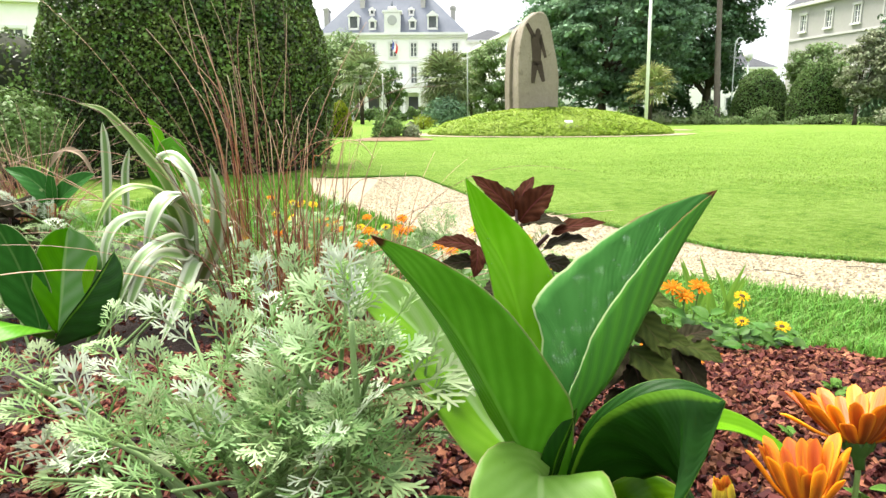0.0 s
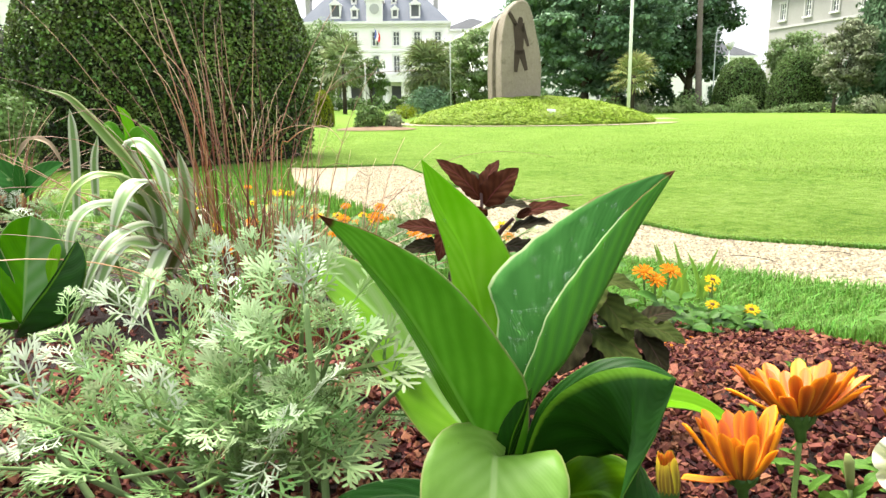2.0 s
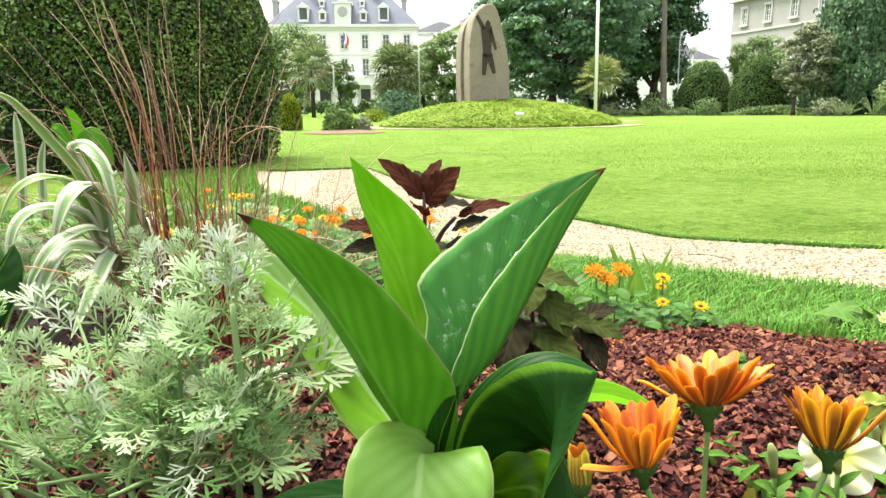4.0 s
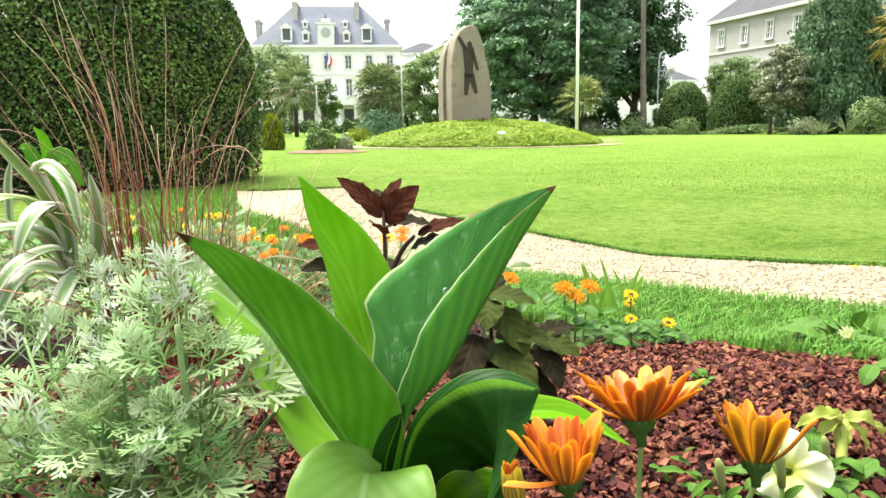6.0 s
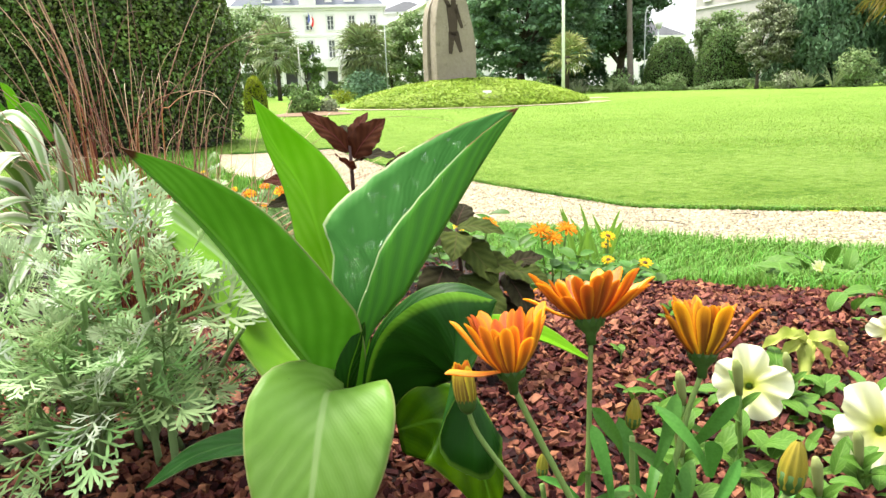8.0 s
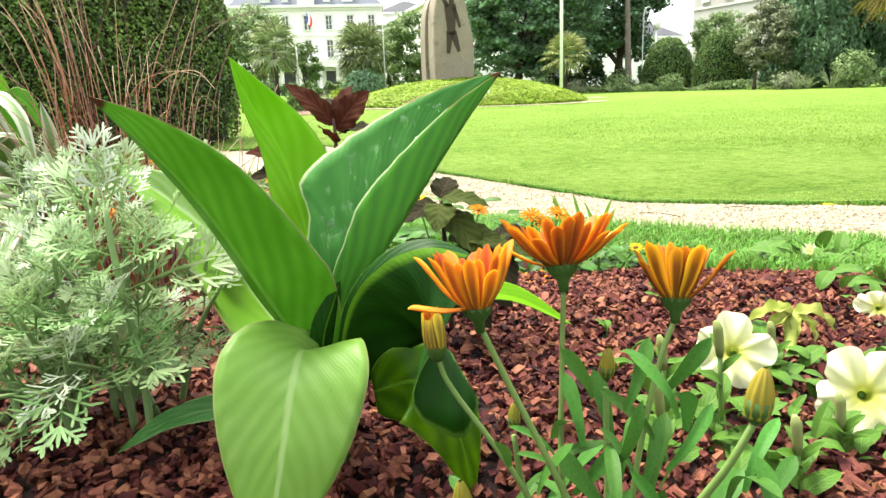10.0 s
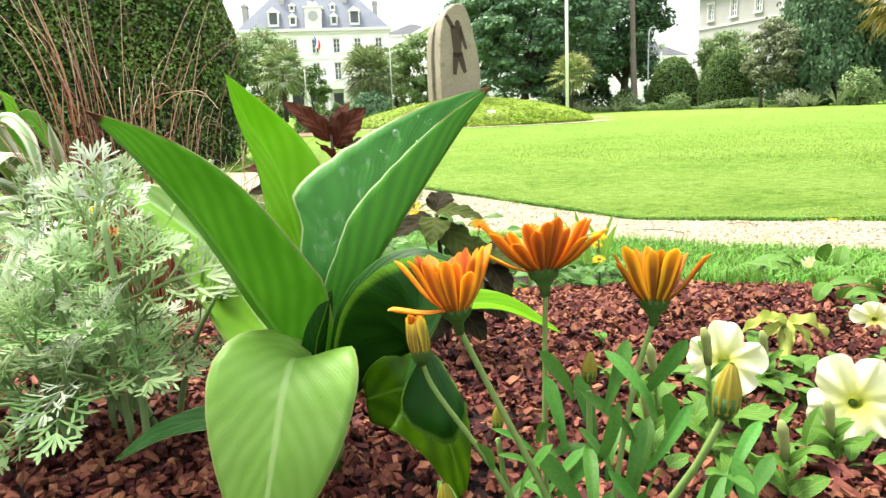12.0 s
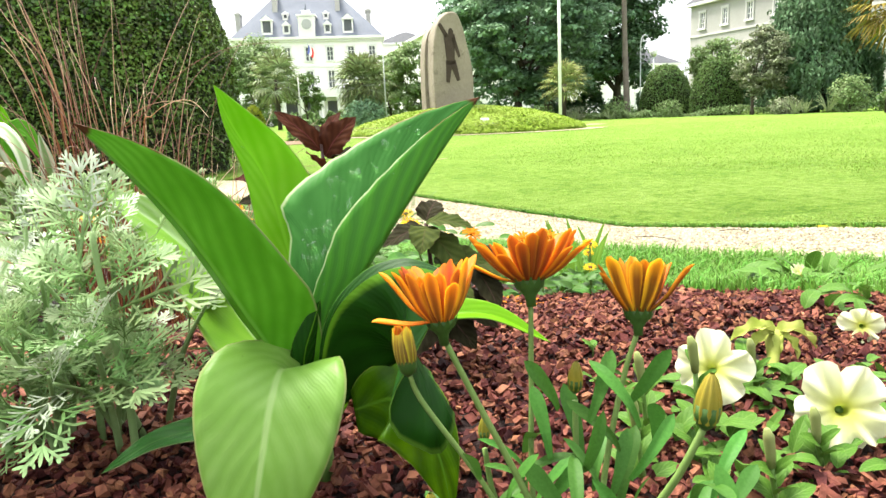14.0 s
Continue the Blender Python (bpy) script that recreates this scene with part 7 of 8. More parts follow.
def petunia_flower(plant, centre, axis, r, seed, label, deep=0.55, ruffle=0.28, cup=0.0):
    rng = random.Random(seed)
    ph = rng.uniform(0, 6)
    long = [rng.uniform(-0.22, 0.12) for q in range(5)]
    rows, uvs = [], []
    n, k = 14, 60
    for i in range(n + 1):
        t = i / n
        row, uv = [], []
        for j in range(k):
            a = 2 * math.pi * j / k
            own = long[int((a / (2 * math.pi) * 5 + 0.5) % 5)]
            lobe = 1 + own * t ** 3 * abs(math.cos(2.5 * a)) + 0.0 + 0.27 * (abs(math.cos(2.5 * a)) ** 0.5 - 0.65) * t ** 3 + 0.05 * t ** 3 * math.sin(3 * a + 2 * ph)
            u = max(0.0, (t - 0.3) / 0.7)
            tube = min(1.0, t / 0.3)
            rr_ = r * (0.06 + 0.1 * tube + (0.84 - 0.35 * cup) * u) * lobe
            z = 1.1 * cup * r * u - deep * r * (1 - tube) - 0.16 * r * (1 - u) ** 2 - 0.14 * r * u ** 4 + ruffle * r * u ** 2.5 * (math.sin(15 * a + ph) * 0.4 + math.sin(9 * a - ph)) - 0.14 * r * u * abs(math.sin(2.5 * a)) ** 6
            row.append((rr_ * math.cos(a), rr_ * math.sin(a), z))
            uv.append((j / k, t))
        rows.append(row)
        uvs.append(uv)
    m = Matrix.Translation(centre) @ Vector(axis).normalized().to_track_quat("Z", "Y").to_matrix().to_4x4() @ Matrix.Rotation(ph, 4, "Z")
    ob = part("flower", Geo().grid(rows, uvs, close=True).turned(m), PETUNIA, plant, label)
    part("calyx", Geo().tube([(0, 0, -deep * r - 0.35 * r), (0, 0, -deep * r), (0, 0, -deep * r + 0.04 * r)], [0.05 * r, 0.11 * r, 0.06 * r], 8).turned(m), STEM, ob)
    back = m @ Vector((0, 0, -deep * r - 0.3 * r))
    return back


def petunia_plant(base, label, flowers, leaves, spread, seed, size=(0.03, 0.05)):
    rng = random.Random(seed)
    ob = thing("petunia", base, label, "petunia")
    b = Vector(base)
    for centre, axis, r, lab in flowers:
        back = petunia_flower(ob, centre, axis, r, rng.randrange(99), lab, 1.4 if "closed" in lab else 0.55, cup=1.0 if "closed" in lab else 0.0)
        foot = Vector((back.x * 0.6 + b.x * 0.4, back.y * 0.6 + b.y * 0.4, bed_z(back.x, back.y) + 0.005))
        part("stem", Geo().tube(spline([foot, (foot + back) / 2 + Vector((0.003, 0.004, 0.004)), back], 6), 0.0016, 6), STEM, ob)
    for k in range(leaves):
        x, y = b.x + rng.uniform(-1, 1) * spread[0], b.y + rng.uniform(-1, 1) * spread[1]
        z = bed_z(x, y) + rng.uniform(0.008, 0.026)
        az = rng.uniform(0, 6.28)
        d = Vector((math.cos(az), math.sin(az), rng.choice((0.1, 0.25, 0.7, 1.2))))
        piece("leaf", rng.choice(PLEAF), ob, orient((x, y, z), d, (-0.3 * math.cos(az), -0.3 * math.sin(az) - 0.2, 1), rng.uniform(*size)))
    return ob


pet = petunia_plant((0.46, 0.47, 0.093), "pale yellow petunia with soft green leaves on the mulch", [
    ((0.405, 0.48, 0.145), (-0.5, -0.72, 0.42), 0.028, "pale yellow trumpet flower facing forward"),
    ((0.474, 0.42, 0.131), (-0.42, -0.76, 0.36), 0.0315, "pale yellow trumpet flower spread flat")], 120, (0.13, 0.095), 23, (0.018, 0.036))
for cx, cy, h in ((0.335, 0.45, 0.15), (0.36, 0.42, 0.17), (0.31, 0.4, 0.14), (0.46, 0.51, 0.13), (0.44, 0.4, 0.12), (0.38, 0.36, 0.13)):
    part("stem", Geo().tube(spline([(cx + 0.01, cy, 0.09), (cx + 0.004, cy, 0.09 + (h - 0.09) * 0.5), (cx, cy, h)], 6), 0.0018, 6), STEM, pet)
    for k in range(7):
        az = 2.4 * k
        piece("leaf", PLEAF[k % 3], pet, orient((cx + 0.005 * (1 - k / 7), cy, 0.1 + (h - 0.1) * k / 6), (math.cos(az) * 0.8, math.sin(az) * 0.8, 0.5 + 0.1 * k), (0, -0.4, 1), 0.03 - 0.002 * k))
    part("flower_bud", Geo().tube([(cx, cy, h), (cx - 0.001, cy, h + 0.008), (cx - 0.003, cy, h + 0.02), (cx - 0.005, cy, h + 0.026)], [0.0025, 0.0032, 0.0036, 0.0018], 7), foliage("pale_bud", (0.4, 0.5, 0.16), (0.55, 0.6, 0.25), 0.3, 0.5, island=0), pet, "pale folded bud")
wilt = thing("wilted_petunia_flower", (0.525, 0.58, 0.1), "wilted yellow-green petunia flower drooping over the mulch", "flower")
for az, L, el in ((175, 0.05, 0.22), (200, 0.04, -0.1), (345, 0.052, 0.0), (300, 0.035, -0.35), (250, 0.032, -0.5), (60, 0.035, 0.1), (120, 0.035, 0.2)):
    a = radians(az)
    d = Vector((math.cos(a), math.sin(a) * 0.8, el))
    g = local_leaf(0.5, 0.38, 42, oval, rise=0.15, wave=0.32, seed=az, n=16, m=4)
    part("petal", g.turned(orient((0.525, 0.58, 0.13), d, (0, -0.3, 1), 0.8 * L)), WILT, wilt)
part("tube", Geo().tube(spline([(0.5, 0.54, 0.095), (0.512, 0.56, 0.11), (0.525, 0.58, 0.132)], 6), [0.002, 0.003, 0.004, 0.005, 0.006, 0.008, 0.009], 8), WILT, wilt)
petunia_plant((0.70, 0.70, 0.09), "small pale petunia at the edge of the bed", [((0.651, 0.62, 0.117), (-0.5, -0.8, 0.25), 0.02, "small white flower with yellow throat")], 14, (0.06, 0.05), 29)
petunia_plant((0.84, 0.985, 0.045), "small petunia with a closed yellow flower by the grass", [((0.8, 0.934, 0.09), (-0.6, -0.25, 0.7), 0.0135, "half-closed yellow flower")], 24, (0.09, 0.06), 31, (0.045, 0.075))

# ---- small flowers at the far side of the bed ----
MARI_O = surface("orange_marigold_petal", (0.26, 0.075, 0.003), (0.36, 0.12, 0.006), 200, 30, 0.8, 0.3, 0.001, vary=0.15, spec=0.03)
MARI_Y = surface("yellow_daisy_petal", (0.34, 0.2, 0.005), (0.42, 0.27, 0.01), 200, 30, 0.8, 0.3, 0.001, vary=0.15, spec=0.03)
DISC = surface("brown_disc", (0.03, 0.018, 0.005), (0.06, 0.035, 0.01), 300, 40, 0.9, 0.5, 0.001)
SMALL_LEAF = foliage("small_green_leaf", (0.07, 0.2, 0.03), (0.15, 0.32, 0.06), 0.3, 0.45, vary=0.25, island=0, scale=20)
SLEAF = [local_leaf(w, 0.2, 14, oval, n=6, m=2).mesh("small_leaf", SMALL_LEAF) for w in (0.45, 0.6)]
SMALL_PETAL = {}
for nm, mt in (("o", MARI_O), ("y", MARI_Y)):
    SMALL_PETAL[nm] = local_leaf(0.5, 0.15, 8, spoon, n=4, m=2).mesh("small_petal", mt)


def small_flower_plant(base, flowers, leaves, spread, seed, label, size=(0.02, 0.035), rows=2):
    """A low leafy plant with small flat flowers (place, radius, colour key)."""
    rng = random.Random(seed)
    ob = thing("marigold", base, label, "marigold")
    b = Vector(base)
    for c, r, key in flowers:
        c = Vector(c)
        foot = Vector((b.x * 0.6 + c.x * 0.4, b.y * 0.6 + c.y * 0.4, ground_z(c.x, c.y)))
        part("stem", Geo().tube(spline([foot, foot.lerp(c, 0.5) + Vector((0, 0.004, 0)), c], 5), 0.0018, 5), STEM, ob)
        m = Matrix.Translation(c) @ Vector((rng.uniform(-0.2, 0.2), -0.45, 1)).normalized().to_track_quat("Z", "Y").to_matrix().to_4x4()
        head = part("flower_head", Geo().tube([(0, 0, -0.2 * r), (0, 0, 0.05 * r), (0, 0, 0.22 * r)], [0.15 * r, 0.4 * r, 0.2 * r], 10).turned(m), DISC if key == "y" else MARI_O, ob)
        for q in range(rows):
            n = 11
            for k in range(n):
                az = 2 * math.pi * (k + 0.5 * q) / n + rng.uniform(-0.1, 0.1)
                piece("petal", SMALL_PETAL[key], head, m @ orient((0.2 * r * math.cos(az), 0.2 * r * math.sin(az), 0.06 * r * q), (math.cos(az), math.sin(az), 0.15 + 0.45 * q), (0, 0, 1), r * (0.85 - 0.2 * q)))
    for k in range(leaves):
        x, y = b.x + rng.uniform(-1, 1) * spread[0], b.y + rng.uniform(-1, 1) * spread[1]
        az = rng.uniform(0, 6.28)
        z = ground_z(x, y) + rng.random() * spread[2]
        piece("leaf", rng.choice(SLEAF), ob, orient((x, y, z), (math.cos(az), math.sin(az), rng.uniform(0, 0.8)), (0, -0.4, 1), rng.uniform(*size)))
    return ob


small_flower_plant((0.43, 1.11, 0.015), [((0.405, 1.11, 0.137), 0.02, "o"), ((0.451, 1.11, 0.138), 0.02, "o"), ((0.423, 1.1, 0.125), 0.019, "o")], 60, (0.06, 0.06, 0.085), 41, "orange marigolds with light green leaves by the grass", (0.02, 0.04))
small_flower_plant((0.54, 1.12, 0.01), [((0.529, 1.12, 0.118), 0.014, "y"), ((0.523, 1.1, 0.08), 0.012, "y"), ((0.586, 1.09, 0.073), 0.014, "y"), ((0.53, 1.13, 0.1), 0.01, "y")], 110, (0.07, 0.06, 0.06), 42, "small yellow daisies with dark leaves by the grass", (0.018, 0.034))
rf = random.Random(19)
for cx, cy, n, key in ((-0.3, 1.75, 5, "o"), (-0.16, 1.5, 4, "o"), (0.06, 1.35, 4, "o"), (0.3, 1.3, 3, "y"), (-0.45, 2.2, 4, "y"), (-0.15, 2.0, 4, "o"), (-0.3, 1.3, 3, "o")):
    fl = [((cx + rf.uniform(-0.1, 0.1), cy + rf.uniform(-0.08, 0.08), ground_z(cx, cy) + rf.uniform(0.14, 0.22)), rf.uniform(0.014, 0.022), key if rf.random() < 0.75 else ("y" if key == "o" else "o")) for k in range(n)]
    small_flower_plant((cx, cy, ground_z(cx, cy)), fl, 70, (0.13, 0.12, 0.15), int(cx * 100) + 300, "low marigolds flowering in the back of the bed", (0.025, 0.05))
VERGE_BLADE_LIGHT = foliage("weed_leaf", (0.3, 0.56, 0.08), (0.42, 0.7, 0.14), 0.45, 0.45, island=0.3, scale=8)
weed = thing("weed_tuft", (0.6, 1.42, ground_z(0.6, 1.42)), "tuft of broad upright weed leaves in the grass", "weed")
rw = random.Random(91)
for k in range(16):
    az = rw.uniform(0, 6.28)
    b0 = Vector((0.6 + rw.uniform(-0.05, 0.05), 1.42 + rw.uniform(-0.04, 0.04), -0.045))
    e = b0 + Vector((math.cos(az) * 0.05, math.sin(az) * 0.04, rw.uniform(0.09, 0.17)))
    part("leaf", blade(Geo(), [b0, b0.lerp(e, 0.55) + Vector((0, 0, 0.015)), e], (0.1, -1, 0.3), 0.005, 0.005, 15, 15, n=10, m=2, shape=strap), VERGE_BLADE_LIGHT, weed)
rf2 = random.Random(23)
for cx, cy in ((-0.75, 2.4), (-0.35, 2.5), (-0.55, 3.0), (0.1, 1.75), (-0.1, 2.3)):
    fl = [((cx + rf2.uniform(-0.15, 0.15), cy + rf2.uniform(-0.12, 0.12), ground_z(cx, cy) + rf2.uniform(0.12, 0.2)), rf2.uniform(0.016, 0.024), "y" if rf2.random() < 0.5 else "o") for k in range(4)]
    small_flower_plant((cx, cy, ground_z(cx, cy)), fl, 60, (0.2, 0.16, 0.13), int(cx * 100) + 700, "low marigolds flowering in the back of the bed", (0.03, 0.06))


# ---- rain drops on the canna ----
def water():
    m, N, L, B = nodes_of("rain_water")
    B.inputs["Base Color"].default_value = (1, 1, 1, 1)
    B.inputs["Roughness"].default_value, B.inputs["IOR"].default_value = 0.02, 1.33
    B.inputs["Transmission Weight"].default_value = 1.0
    return m


WATER = water()


def drops_on(leaf, n, side, s_range, u_range, size, seed):
    """Flattened drops on one half of a leaf's upper face; side: -1 left, 1 right."""
    rng = random.Random(seed)
    me = leaf.data
    cols = 15
    o = ORIGIN[leaf.name]
    nrow = len(me.vertices) // cols
    g = Geo()
    for k in range(n):
        i = int((s_range[0] + (s_range[1] - s_range[0]) * rng.random()) * (nrow - 2))
        j = 7 + side * int(1 + 6 * (u_range[0] + (u_range[1] - u_range[0]) * rng.random()))
        j = max(0, min(cols - 2, j))
        a, b, c = (me.vertices[q].co for q in (i * cols + j, i * cols + j + 1, (i + 1) * cols + j))
        u, w = rng.random(), rng.random()
        p = a + (b - a) * u + (c - a) * w + o
        nor = (b - a).cross(c - a).normalized()
        if nor.y > 0:
            nor = -nor
        r = rng.uniform(*size) * (1 if rng.random() < 0.8 else 1.6)
        m = Matrix.Translation(p) @ nor.to_track_quat("Z", "Y").to_matrix().to_4x4() @ Matrix.Diagonal((1, rng.uniform(0.8, 1.5), 1, 1))
        rows = [[(m @ Vector((r * math.cos(f) * math.cos(t), r * math.cos(f) * math.sin(t), 0.55 * r * math.sin(f) + 0.0003))) for t in (2 * math.pi * q / 10 for q in range(10))] for f in (math.pi / 2 * e / 4 for e in range(-1, 5))]
        g.grid(rows, close=True)
    part("rain_water", g, WATER, leaf, "clear rain drops", kind="stuff").visible_shadow = False


drops_on(LEAF_R, 80, -1, (0.3, 0.85), (0.1, 0.95), (0.001, 0.0026), 1)
drops_on(LEAF_R, 14, -1, (0.35, 0.7), (0.3, 0.8), (0.0028, 0.004), 9)
drops_on(LEAF_R, 16, 1, (0.2, 0.75), (0.7, 1.0), (0.0005, 0.0011), 2)
drops_on(LEAF_M, 24, 1, (0.25, 0.6), (0.85, 1.0), (0.0005, 0.0012), 3)
drops_on(LEAF_M, 6, -1, (0.6, 0.9), (0.1, 0.9), (0.0005, 0.001), 4)


# ---- grass, gravel and bark ----
def grass_blades(points, h, w, seed, lean=0.5):
    """One bent blade of three stacked faces at each point."""
    rng = np.random.default_rng(seed)
    p = np.asarray(points, float)
    n = len(p)
    a = rng.uniform(0, 2 * np.pi, n)
    hh = h * rng.uniform(0.5, 1.25, n)
    ww = w * rng.uniform(0.7, 1.3, n)
    out = np.stack([np.cos(a), np.sin(a), np.zeros(n)], 1) * (lean * rng.random(n) * hh)[:, None]
    s = np.stack([-np.sin(a + 0.5), np.cos(a + 0.5), np.zeros(n)], 1) * ww[:, None]
    up = np.array([0, 0, 1.0]) * hh[:, None]
    v = np.stack([p - s, p + s, p + up * 0.55 + out * 0.35 + s * 0.75, p + up * 0.55 + out * 0.35 - s * 0.75, p + up * (1 - 0.3 * lean) + out], 1).reshape(-1, 3)
    k = np.arange(n) * 5
    g = Geo()
    g.v = v.tolist()
    g.f = np.stack([k, k + 1, k + 2, k + 3], 1).tolist() + np.stack([k + 3, k + 2, k + 4], 1).tolist()
    g.uv = [(0, 0), (1, 0), (1, 0.5), (0, 0.5), (0.5, 1)] * n
    return g


VERGE_BLADE = foliage("verge_grass_blade", (0.12, 0.36, 0.04), (0.31, 0.6, 0.11), 0.4, 0.45, island=0.5, scale=16.0, tip=(0.32, 0.6, 0.13))
rng = np.random.default_rng(50)
pts = []
for k in range(64000):
    x = rng.uniform(-0.1, 1.75)
    u = rng.random()
    e0, e1 = bed_edge(x), path_near(x)
    y = e0 - 0.03 + (e1 - e0 + 0.05) * u + 0.03 * noise.noise(Vector((x * 12, u * 2, 1)))
    pts.append((x, y, ground_z(x, y)))
single("verge_blades", grass_blades(pts, 0.05, 0.0014, 51, 1.0), VERGE_BLADE, (0, 0, 0), "longer bright grass blades beside the bed", "grass", kind="stuff")
pts = []
for k in range(16000):
    x = rng.uniform(-2.2, 0.1)
    y = bed_edge(x) + (path_near(x) - bed_edge(x)) * rng.random()
    pts.append((x, y, ground_z(x, y)))
single("verge_blades", grass_blades(pts, 0.06, 0.003, 52), VERGE_BLADE, (0, 0, 0), "longer bright grass blades beside the path", "grass", kind="stuff")
pts = []
for k in range(80000):
    x = rng.uniform(-1.2, 4.6)
    d = rng.random() ** 1.8 * 3.6
    y = path_far(x) + 0.01 + d
    pts.append((x, y, lawn_top(x, y) - 0.004))
single("lawn_blades", grass_blades(pts, 0.012, 0.0024, 53, 1.7), LAWN_BLADE, (0, 0, 0), "short mown grass blades along the path", "grass", kind="stuff")

pts = []
for k in range(110000):
    y = 3.2 + 19.0 * rng.random() ** 1.5
    x = rng.uniform(-0.2, 1.0) * (y + 1.0) - 0.4
    if y > path_far(x) + 0.3:
        pts.append((x, y, lawn_top(x, y) - 0.012))
single("lawn_tufts", grass_blades(pts, 0.02, 0.0032, 55, 1.5), LAWN_BLADE, (0, 0, 0), "uneven tufts of mown grass across the lawn", "grass", kind="stuff")
pts = []
for k in range(34000):
    x = rng.uniform(-1.2, 4.6)
    rag = 0.03 * noise.noise(Vector((x * 7, 4.0, 0)))
    if noise.noise(Vector((x * 5, 9.0, 0))) + 0.5 * noise.noise(Vector((x * 17, 2.0, 0))) < rng.uniform(-0.7, 0.5):
        continue
    y = path_far(x) + rag + rng.uniform(-0.03, 0.05)
    pts.append((x, y, ground_z(x, y) - 0.006))
single("edge_blades", grass_blades(pts, 0.03, 0.0016, 54, 1.5), VERGE_BLADE, (0, 0, 0), "longer ragged blades along the lawn's cut edge", "grass", kind="stuff")

PEBBLE = surface("gravel_stone", (0.16, 0.13, 0.085), (0.3, 0.262, 0.185), 60, 9, 0.85, 0.3, 0.002, island=0.5)
g = Geo()
octa = [(1, 0, 0), (0, 1, 0), (-1, 0, 0), (0, -1, 0), (0, 0, 0.8), (0, 0, -0.6)]
octf = [(0, 1, 4), (1, 2, 4), (2, 3, 4), (3, 0, 4), (1, 0, 5), (2, 1, 5), (3, 2, 5), (0, 3, 5)]
rp = random.Random(60)
for k in range(24000):
    x = rp.uniform(-0.6, 2.3)
    y0, y1 = path_near(x), path_far(x)
    y = y0 - 0.02 + (y1 - y0 + 0.04) * rp.random()
    r = rp.uniform(0.003, 0.0075) * (1.5 if rp.random() < 0.08 else 1)
    a = rp.uniform(0, 6.28)
    z = ground_z(x, y) - 0.006
    sx, sy = rp.uniform(0.7, 1.4), rp.uniform(0.6, 1.1)
    g.add([(x + r * (q[0] * sx * math.cos(a) - q[1] * sy * math.sin(a)) * rp.uniform(0.8, 1.2), y + r * (q[0] * sx * math.sin(a) + q[1] * sy * math.cos(a)), z + r * q[2] * 0.8) for q in octa], octf)
single("path_gravel", g, PEBBLE, (0, 0, 0), "loose pale gravel stones on the path", "gravel", kind="stuff", smooth=False)
for k, (x, y, L, a) in enumerate(((1.15, 2.05, 0.14, 2.4), (0.86, 2.0, 0.09, 1.9), (1.5, 2.2, 0.1, 2.6), (0.7, 2.6, 0.06, 0.4))):
    z = ground_z(x, y) + 0.006
    single("twig", Geo().tube(spline([(x, y, z), (x + L * 0.5 * math.cos(a), y + L * 0.5 * math.sin(a), z + 0.006), (x + L * math.cos(a), y + L * math.sin(a), z)], 6), 0.0014, 5), BARK, (x, y, z), "thin dark fallen twig on the gravel", "twig")
m = Matrix.Translation((1.67, 2.05, ground_z(1.67, 2.05) + 0.02))
fallen = thing("fallen_flower", (1.67, 2.05, ground_z(1.67, 2.05)), "small yellow flower lying on the gravel", "flower")
for k in range(8):
    a = 2 * math.pi * k / 8
    piece("petal", SMALL_PETAL["y"], fallen, m @ orient((0, 0, 0), (math.cos(a), math.sin(a), 0.3), (0, 0, 1), 0.02))

# small litter on the mulch
rl = random.Random(91)
g = Geo()
for k in range(44):
    x, y = 0.376 + rl.gauss(0, 0.03), 1.035 + rl.gauss(0, 0.05)
    q = local_leaf(0.35, 0.2, 10, spoon, n=4, m=1)
    a = rl.uniform(0, 6.28)
    q.turned(orient((x, y, bed_z(x, y) + 0.012 + rl.random() * 0.008), (math.cos(a), math.sin(a), rl.uniform(-0.1, 0.5)), (0, 0, 1), rl.uniform(0.012, 0.024)))
    g.add(q.v, q.f, q.uv)
single("fallen_petals", g, MARI_O, (0.376, 1.035, bed_z(0.376, 1.035)), "fallen orange petals scattered on the mulch", "petals", kind="stuff")
for x, y in ((0.485, 0.762), (0.370, 0.655), (0.460, 0.732), (0.475, 0.762)):
    z = bed_z(x, y) + 0.006
    sprout = thing("seedling", (x, y, z), "tiny pale green seedling in the mulch", "seedling")
    part("stem", Geo().tube([(x, y, z - 0.006), (x + 0.001, y, z + 0.014)], 0.0008, 5), STEM, sprout)
    for k in range(5):
        a = rl.uniform(0, 6.28)
        piece("leaf", PLEAF[k % 3], sprout, orient((x, y, z + 0.008 + 0.0015 * k), (math.cos(a), math.sin(a), 0.6), (0, -0.4, 1), rl.uniform(0.009, 0.016)))
DRY = surface("dried_leaf", (0.16, 0.11, 0.065), (0.27, 0.21, 0.14), 120, 15, 0.8, 0.4, 0.002)
dry = thing("dried_leaf", (-0.98, 1.62, 0.02), "curled dry tan leaf hanging over the bed", "leaf")
part("blade", blade(Geo(), [(-0.916, 1.620, 0.304), (-0.879, 1.620, 0.346), (-0.836, 1.620, 0.335), (-0.806, 1.620, 0.273)], (0.2, -0.6, 0.8), 0.009, 0.009, 30, 30, n=14, m=3, wave=0.2), DRY, dry)
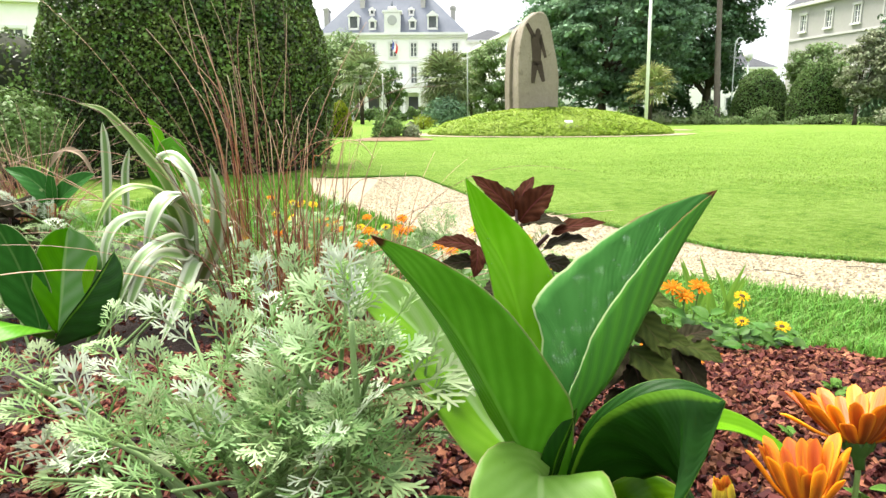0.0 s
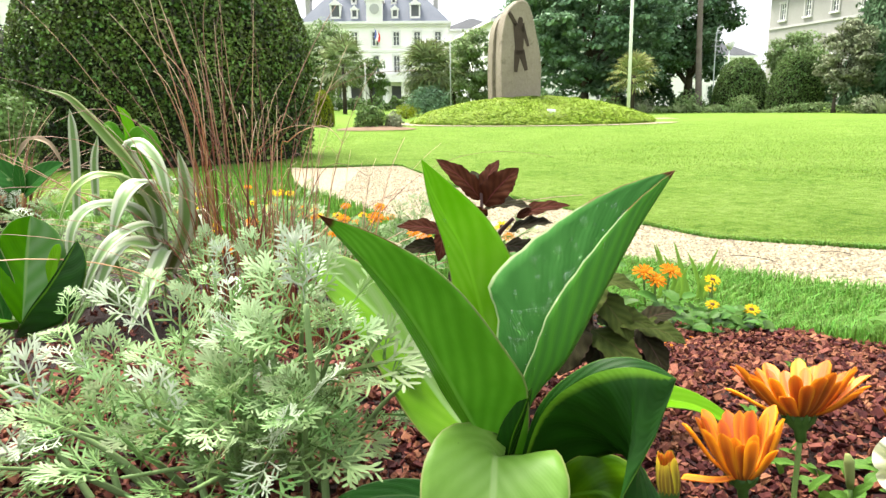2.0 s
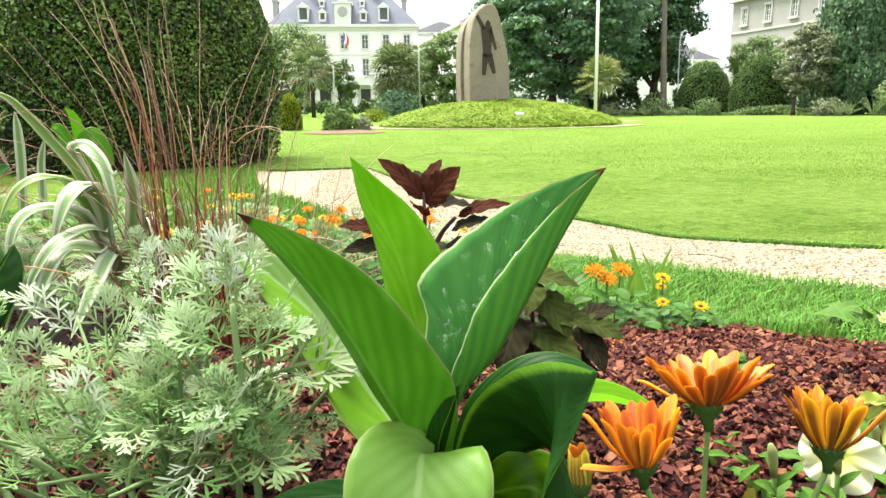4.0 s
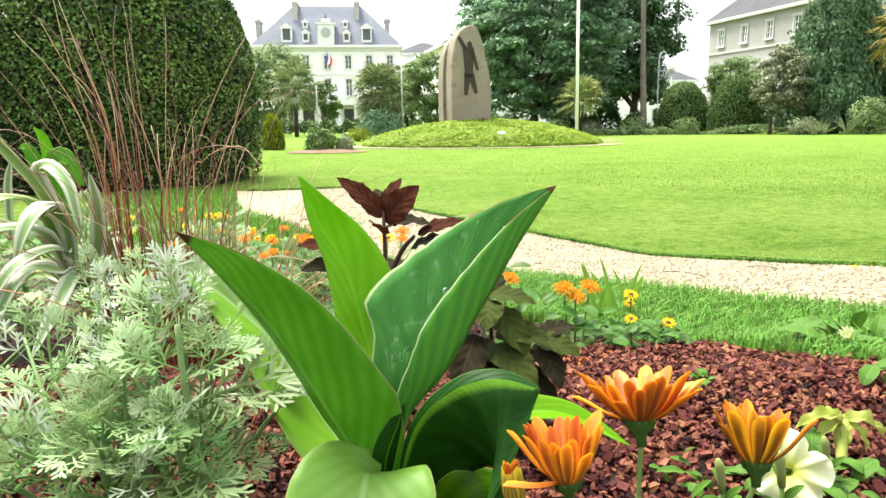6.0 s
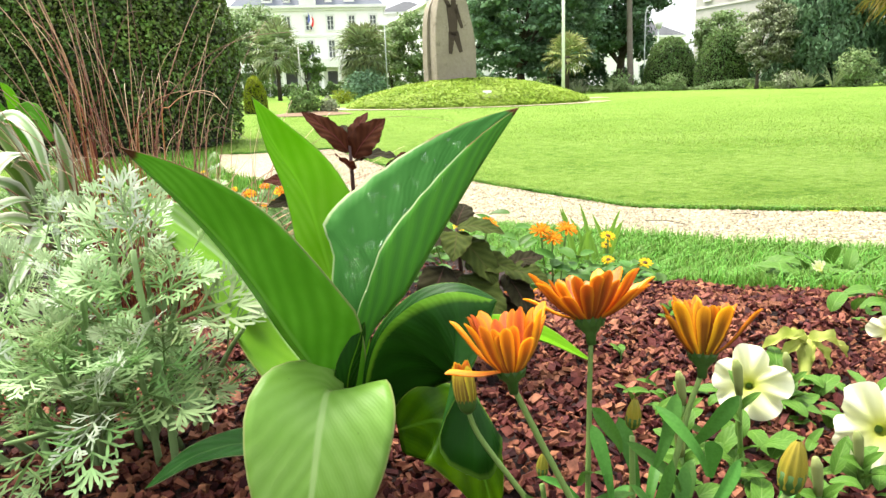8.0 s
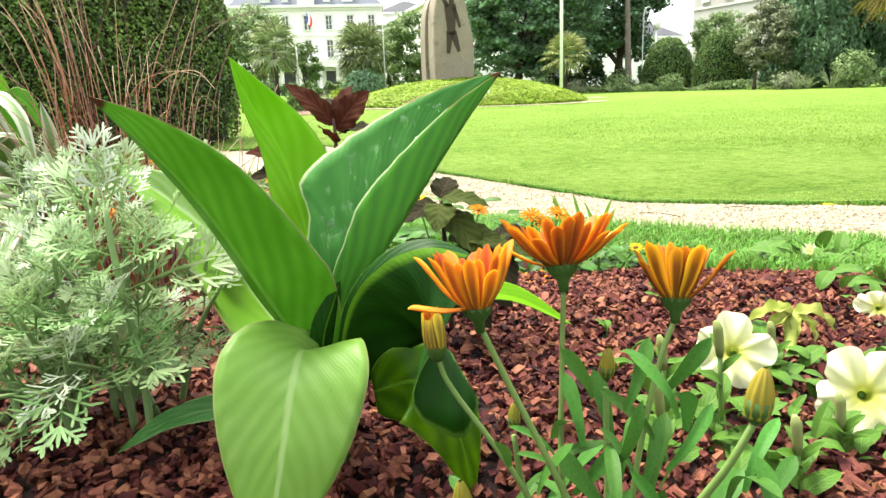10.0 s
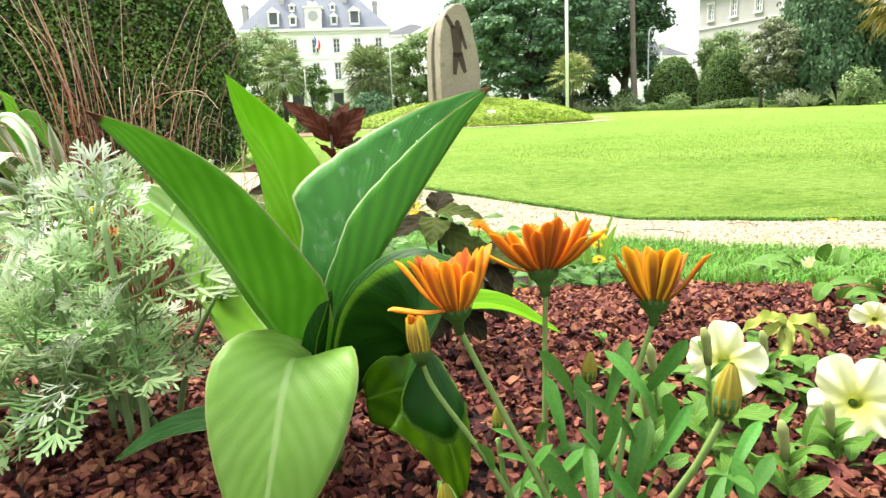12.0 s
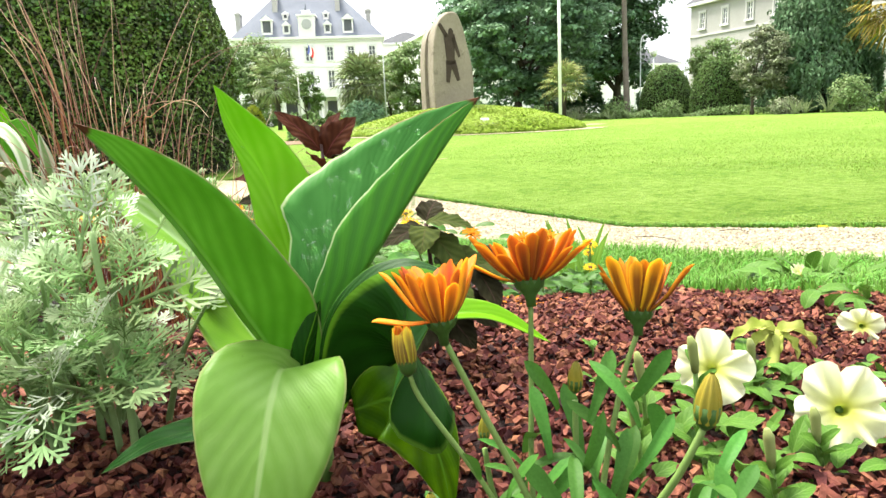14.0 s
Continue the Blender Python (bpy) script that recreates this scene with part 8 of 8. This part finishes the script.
part("stalk", Geo().tube(spline([(-0.98, 1.62, 0.0), (-0.975, 1.62, 0.14), (-0.916, 1.620, 0.304)], 6), 0.003, 5), DRY, dry)

CHIP = surface("bark_chip", (0.016, 0.004, 0.003), (0.165, 0.051, 0.036), 220, 40, 0.6, 0.6, 0.002, vary=0.85, island=0.0, spec=0.08)
CHIP_REST = surface("bark_chip_rest", (0.016, 0.004, 0.003), (0.165, 0.051, 0.036), 220, 40, 0.6, 0.6, 0.002, island=0.85, spec=0.08)
CUBE_F = [(0, 2, 3, 1), (4, 5, 7, 6), (0, 1, 5, 4), (2, 6, 7, 3), (0, 4, 6, 2), (1, 3, 7, 5)]


def chip_shape(r):
    """A rough flat splinter of bark, about one long."""
    L, W, H = r.uniform(0.7, 1.3), r.uniform(0.4, 0.85), r.uniform(0.2, 0.5)
    return [((L / 2) * sx * r.uniform(0.5, 1.1), (W / 2) * sy * r.uniform(0.45, 1.1), (H / 2) * sz * r.uniform(0.3, 1.3)) for sz in (-1, 1) for sy in (-1, 1) for sx in (-1, 1)]


rk = random.Random(70)
CHIPS = []
for k in range(14):
    CHIPS.append(Geo().add(chip_shape(rk), CUBE_F).mesh("bark_chip", CHIP, smooth=False))
near, far_geo = 0, Geo()
for k in range(52000):
    if k < 42000:
        x, y = rk.uniform(-0.45, 1.0), rk.uniform(0.2, 1.25)
    else:
        x, y = rk.uniform(-1.5, 1.1), rk.uniform(0.1, 1.7)
    if y > bed_edge(x) + 0.02:
        continue
    size = rk.uniform(0.0052, 0.0118) * (1.4 if rk.random() < 0.12 else 1)
    m = pose(x, y, bed_z(x, y) + 0.006 + rk.random() * 0.012, rk.uniform(-50, 50), rk.uniform(-50, 50), rk.uniform(0, 360)) @ Matrix.Scale(size, 4)
    if near < 300 and 0.28 < x < 0.62 and 0.42 < y < 0.85:
        piece("bark_chip", rk.choice(CHIPS), MULCH_BED, m)
        near += 1
    else:
        far_geo.add([m @ Vector(q) for q in chip_shape(rk)], CUBE_F)
single("bark_mulch", far_geo, CHIP_REST, (0, 0, 0), "red-brown wet bark chips covering the bed", "mulch", kind="stuff", smooth=False)
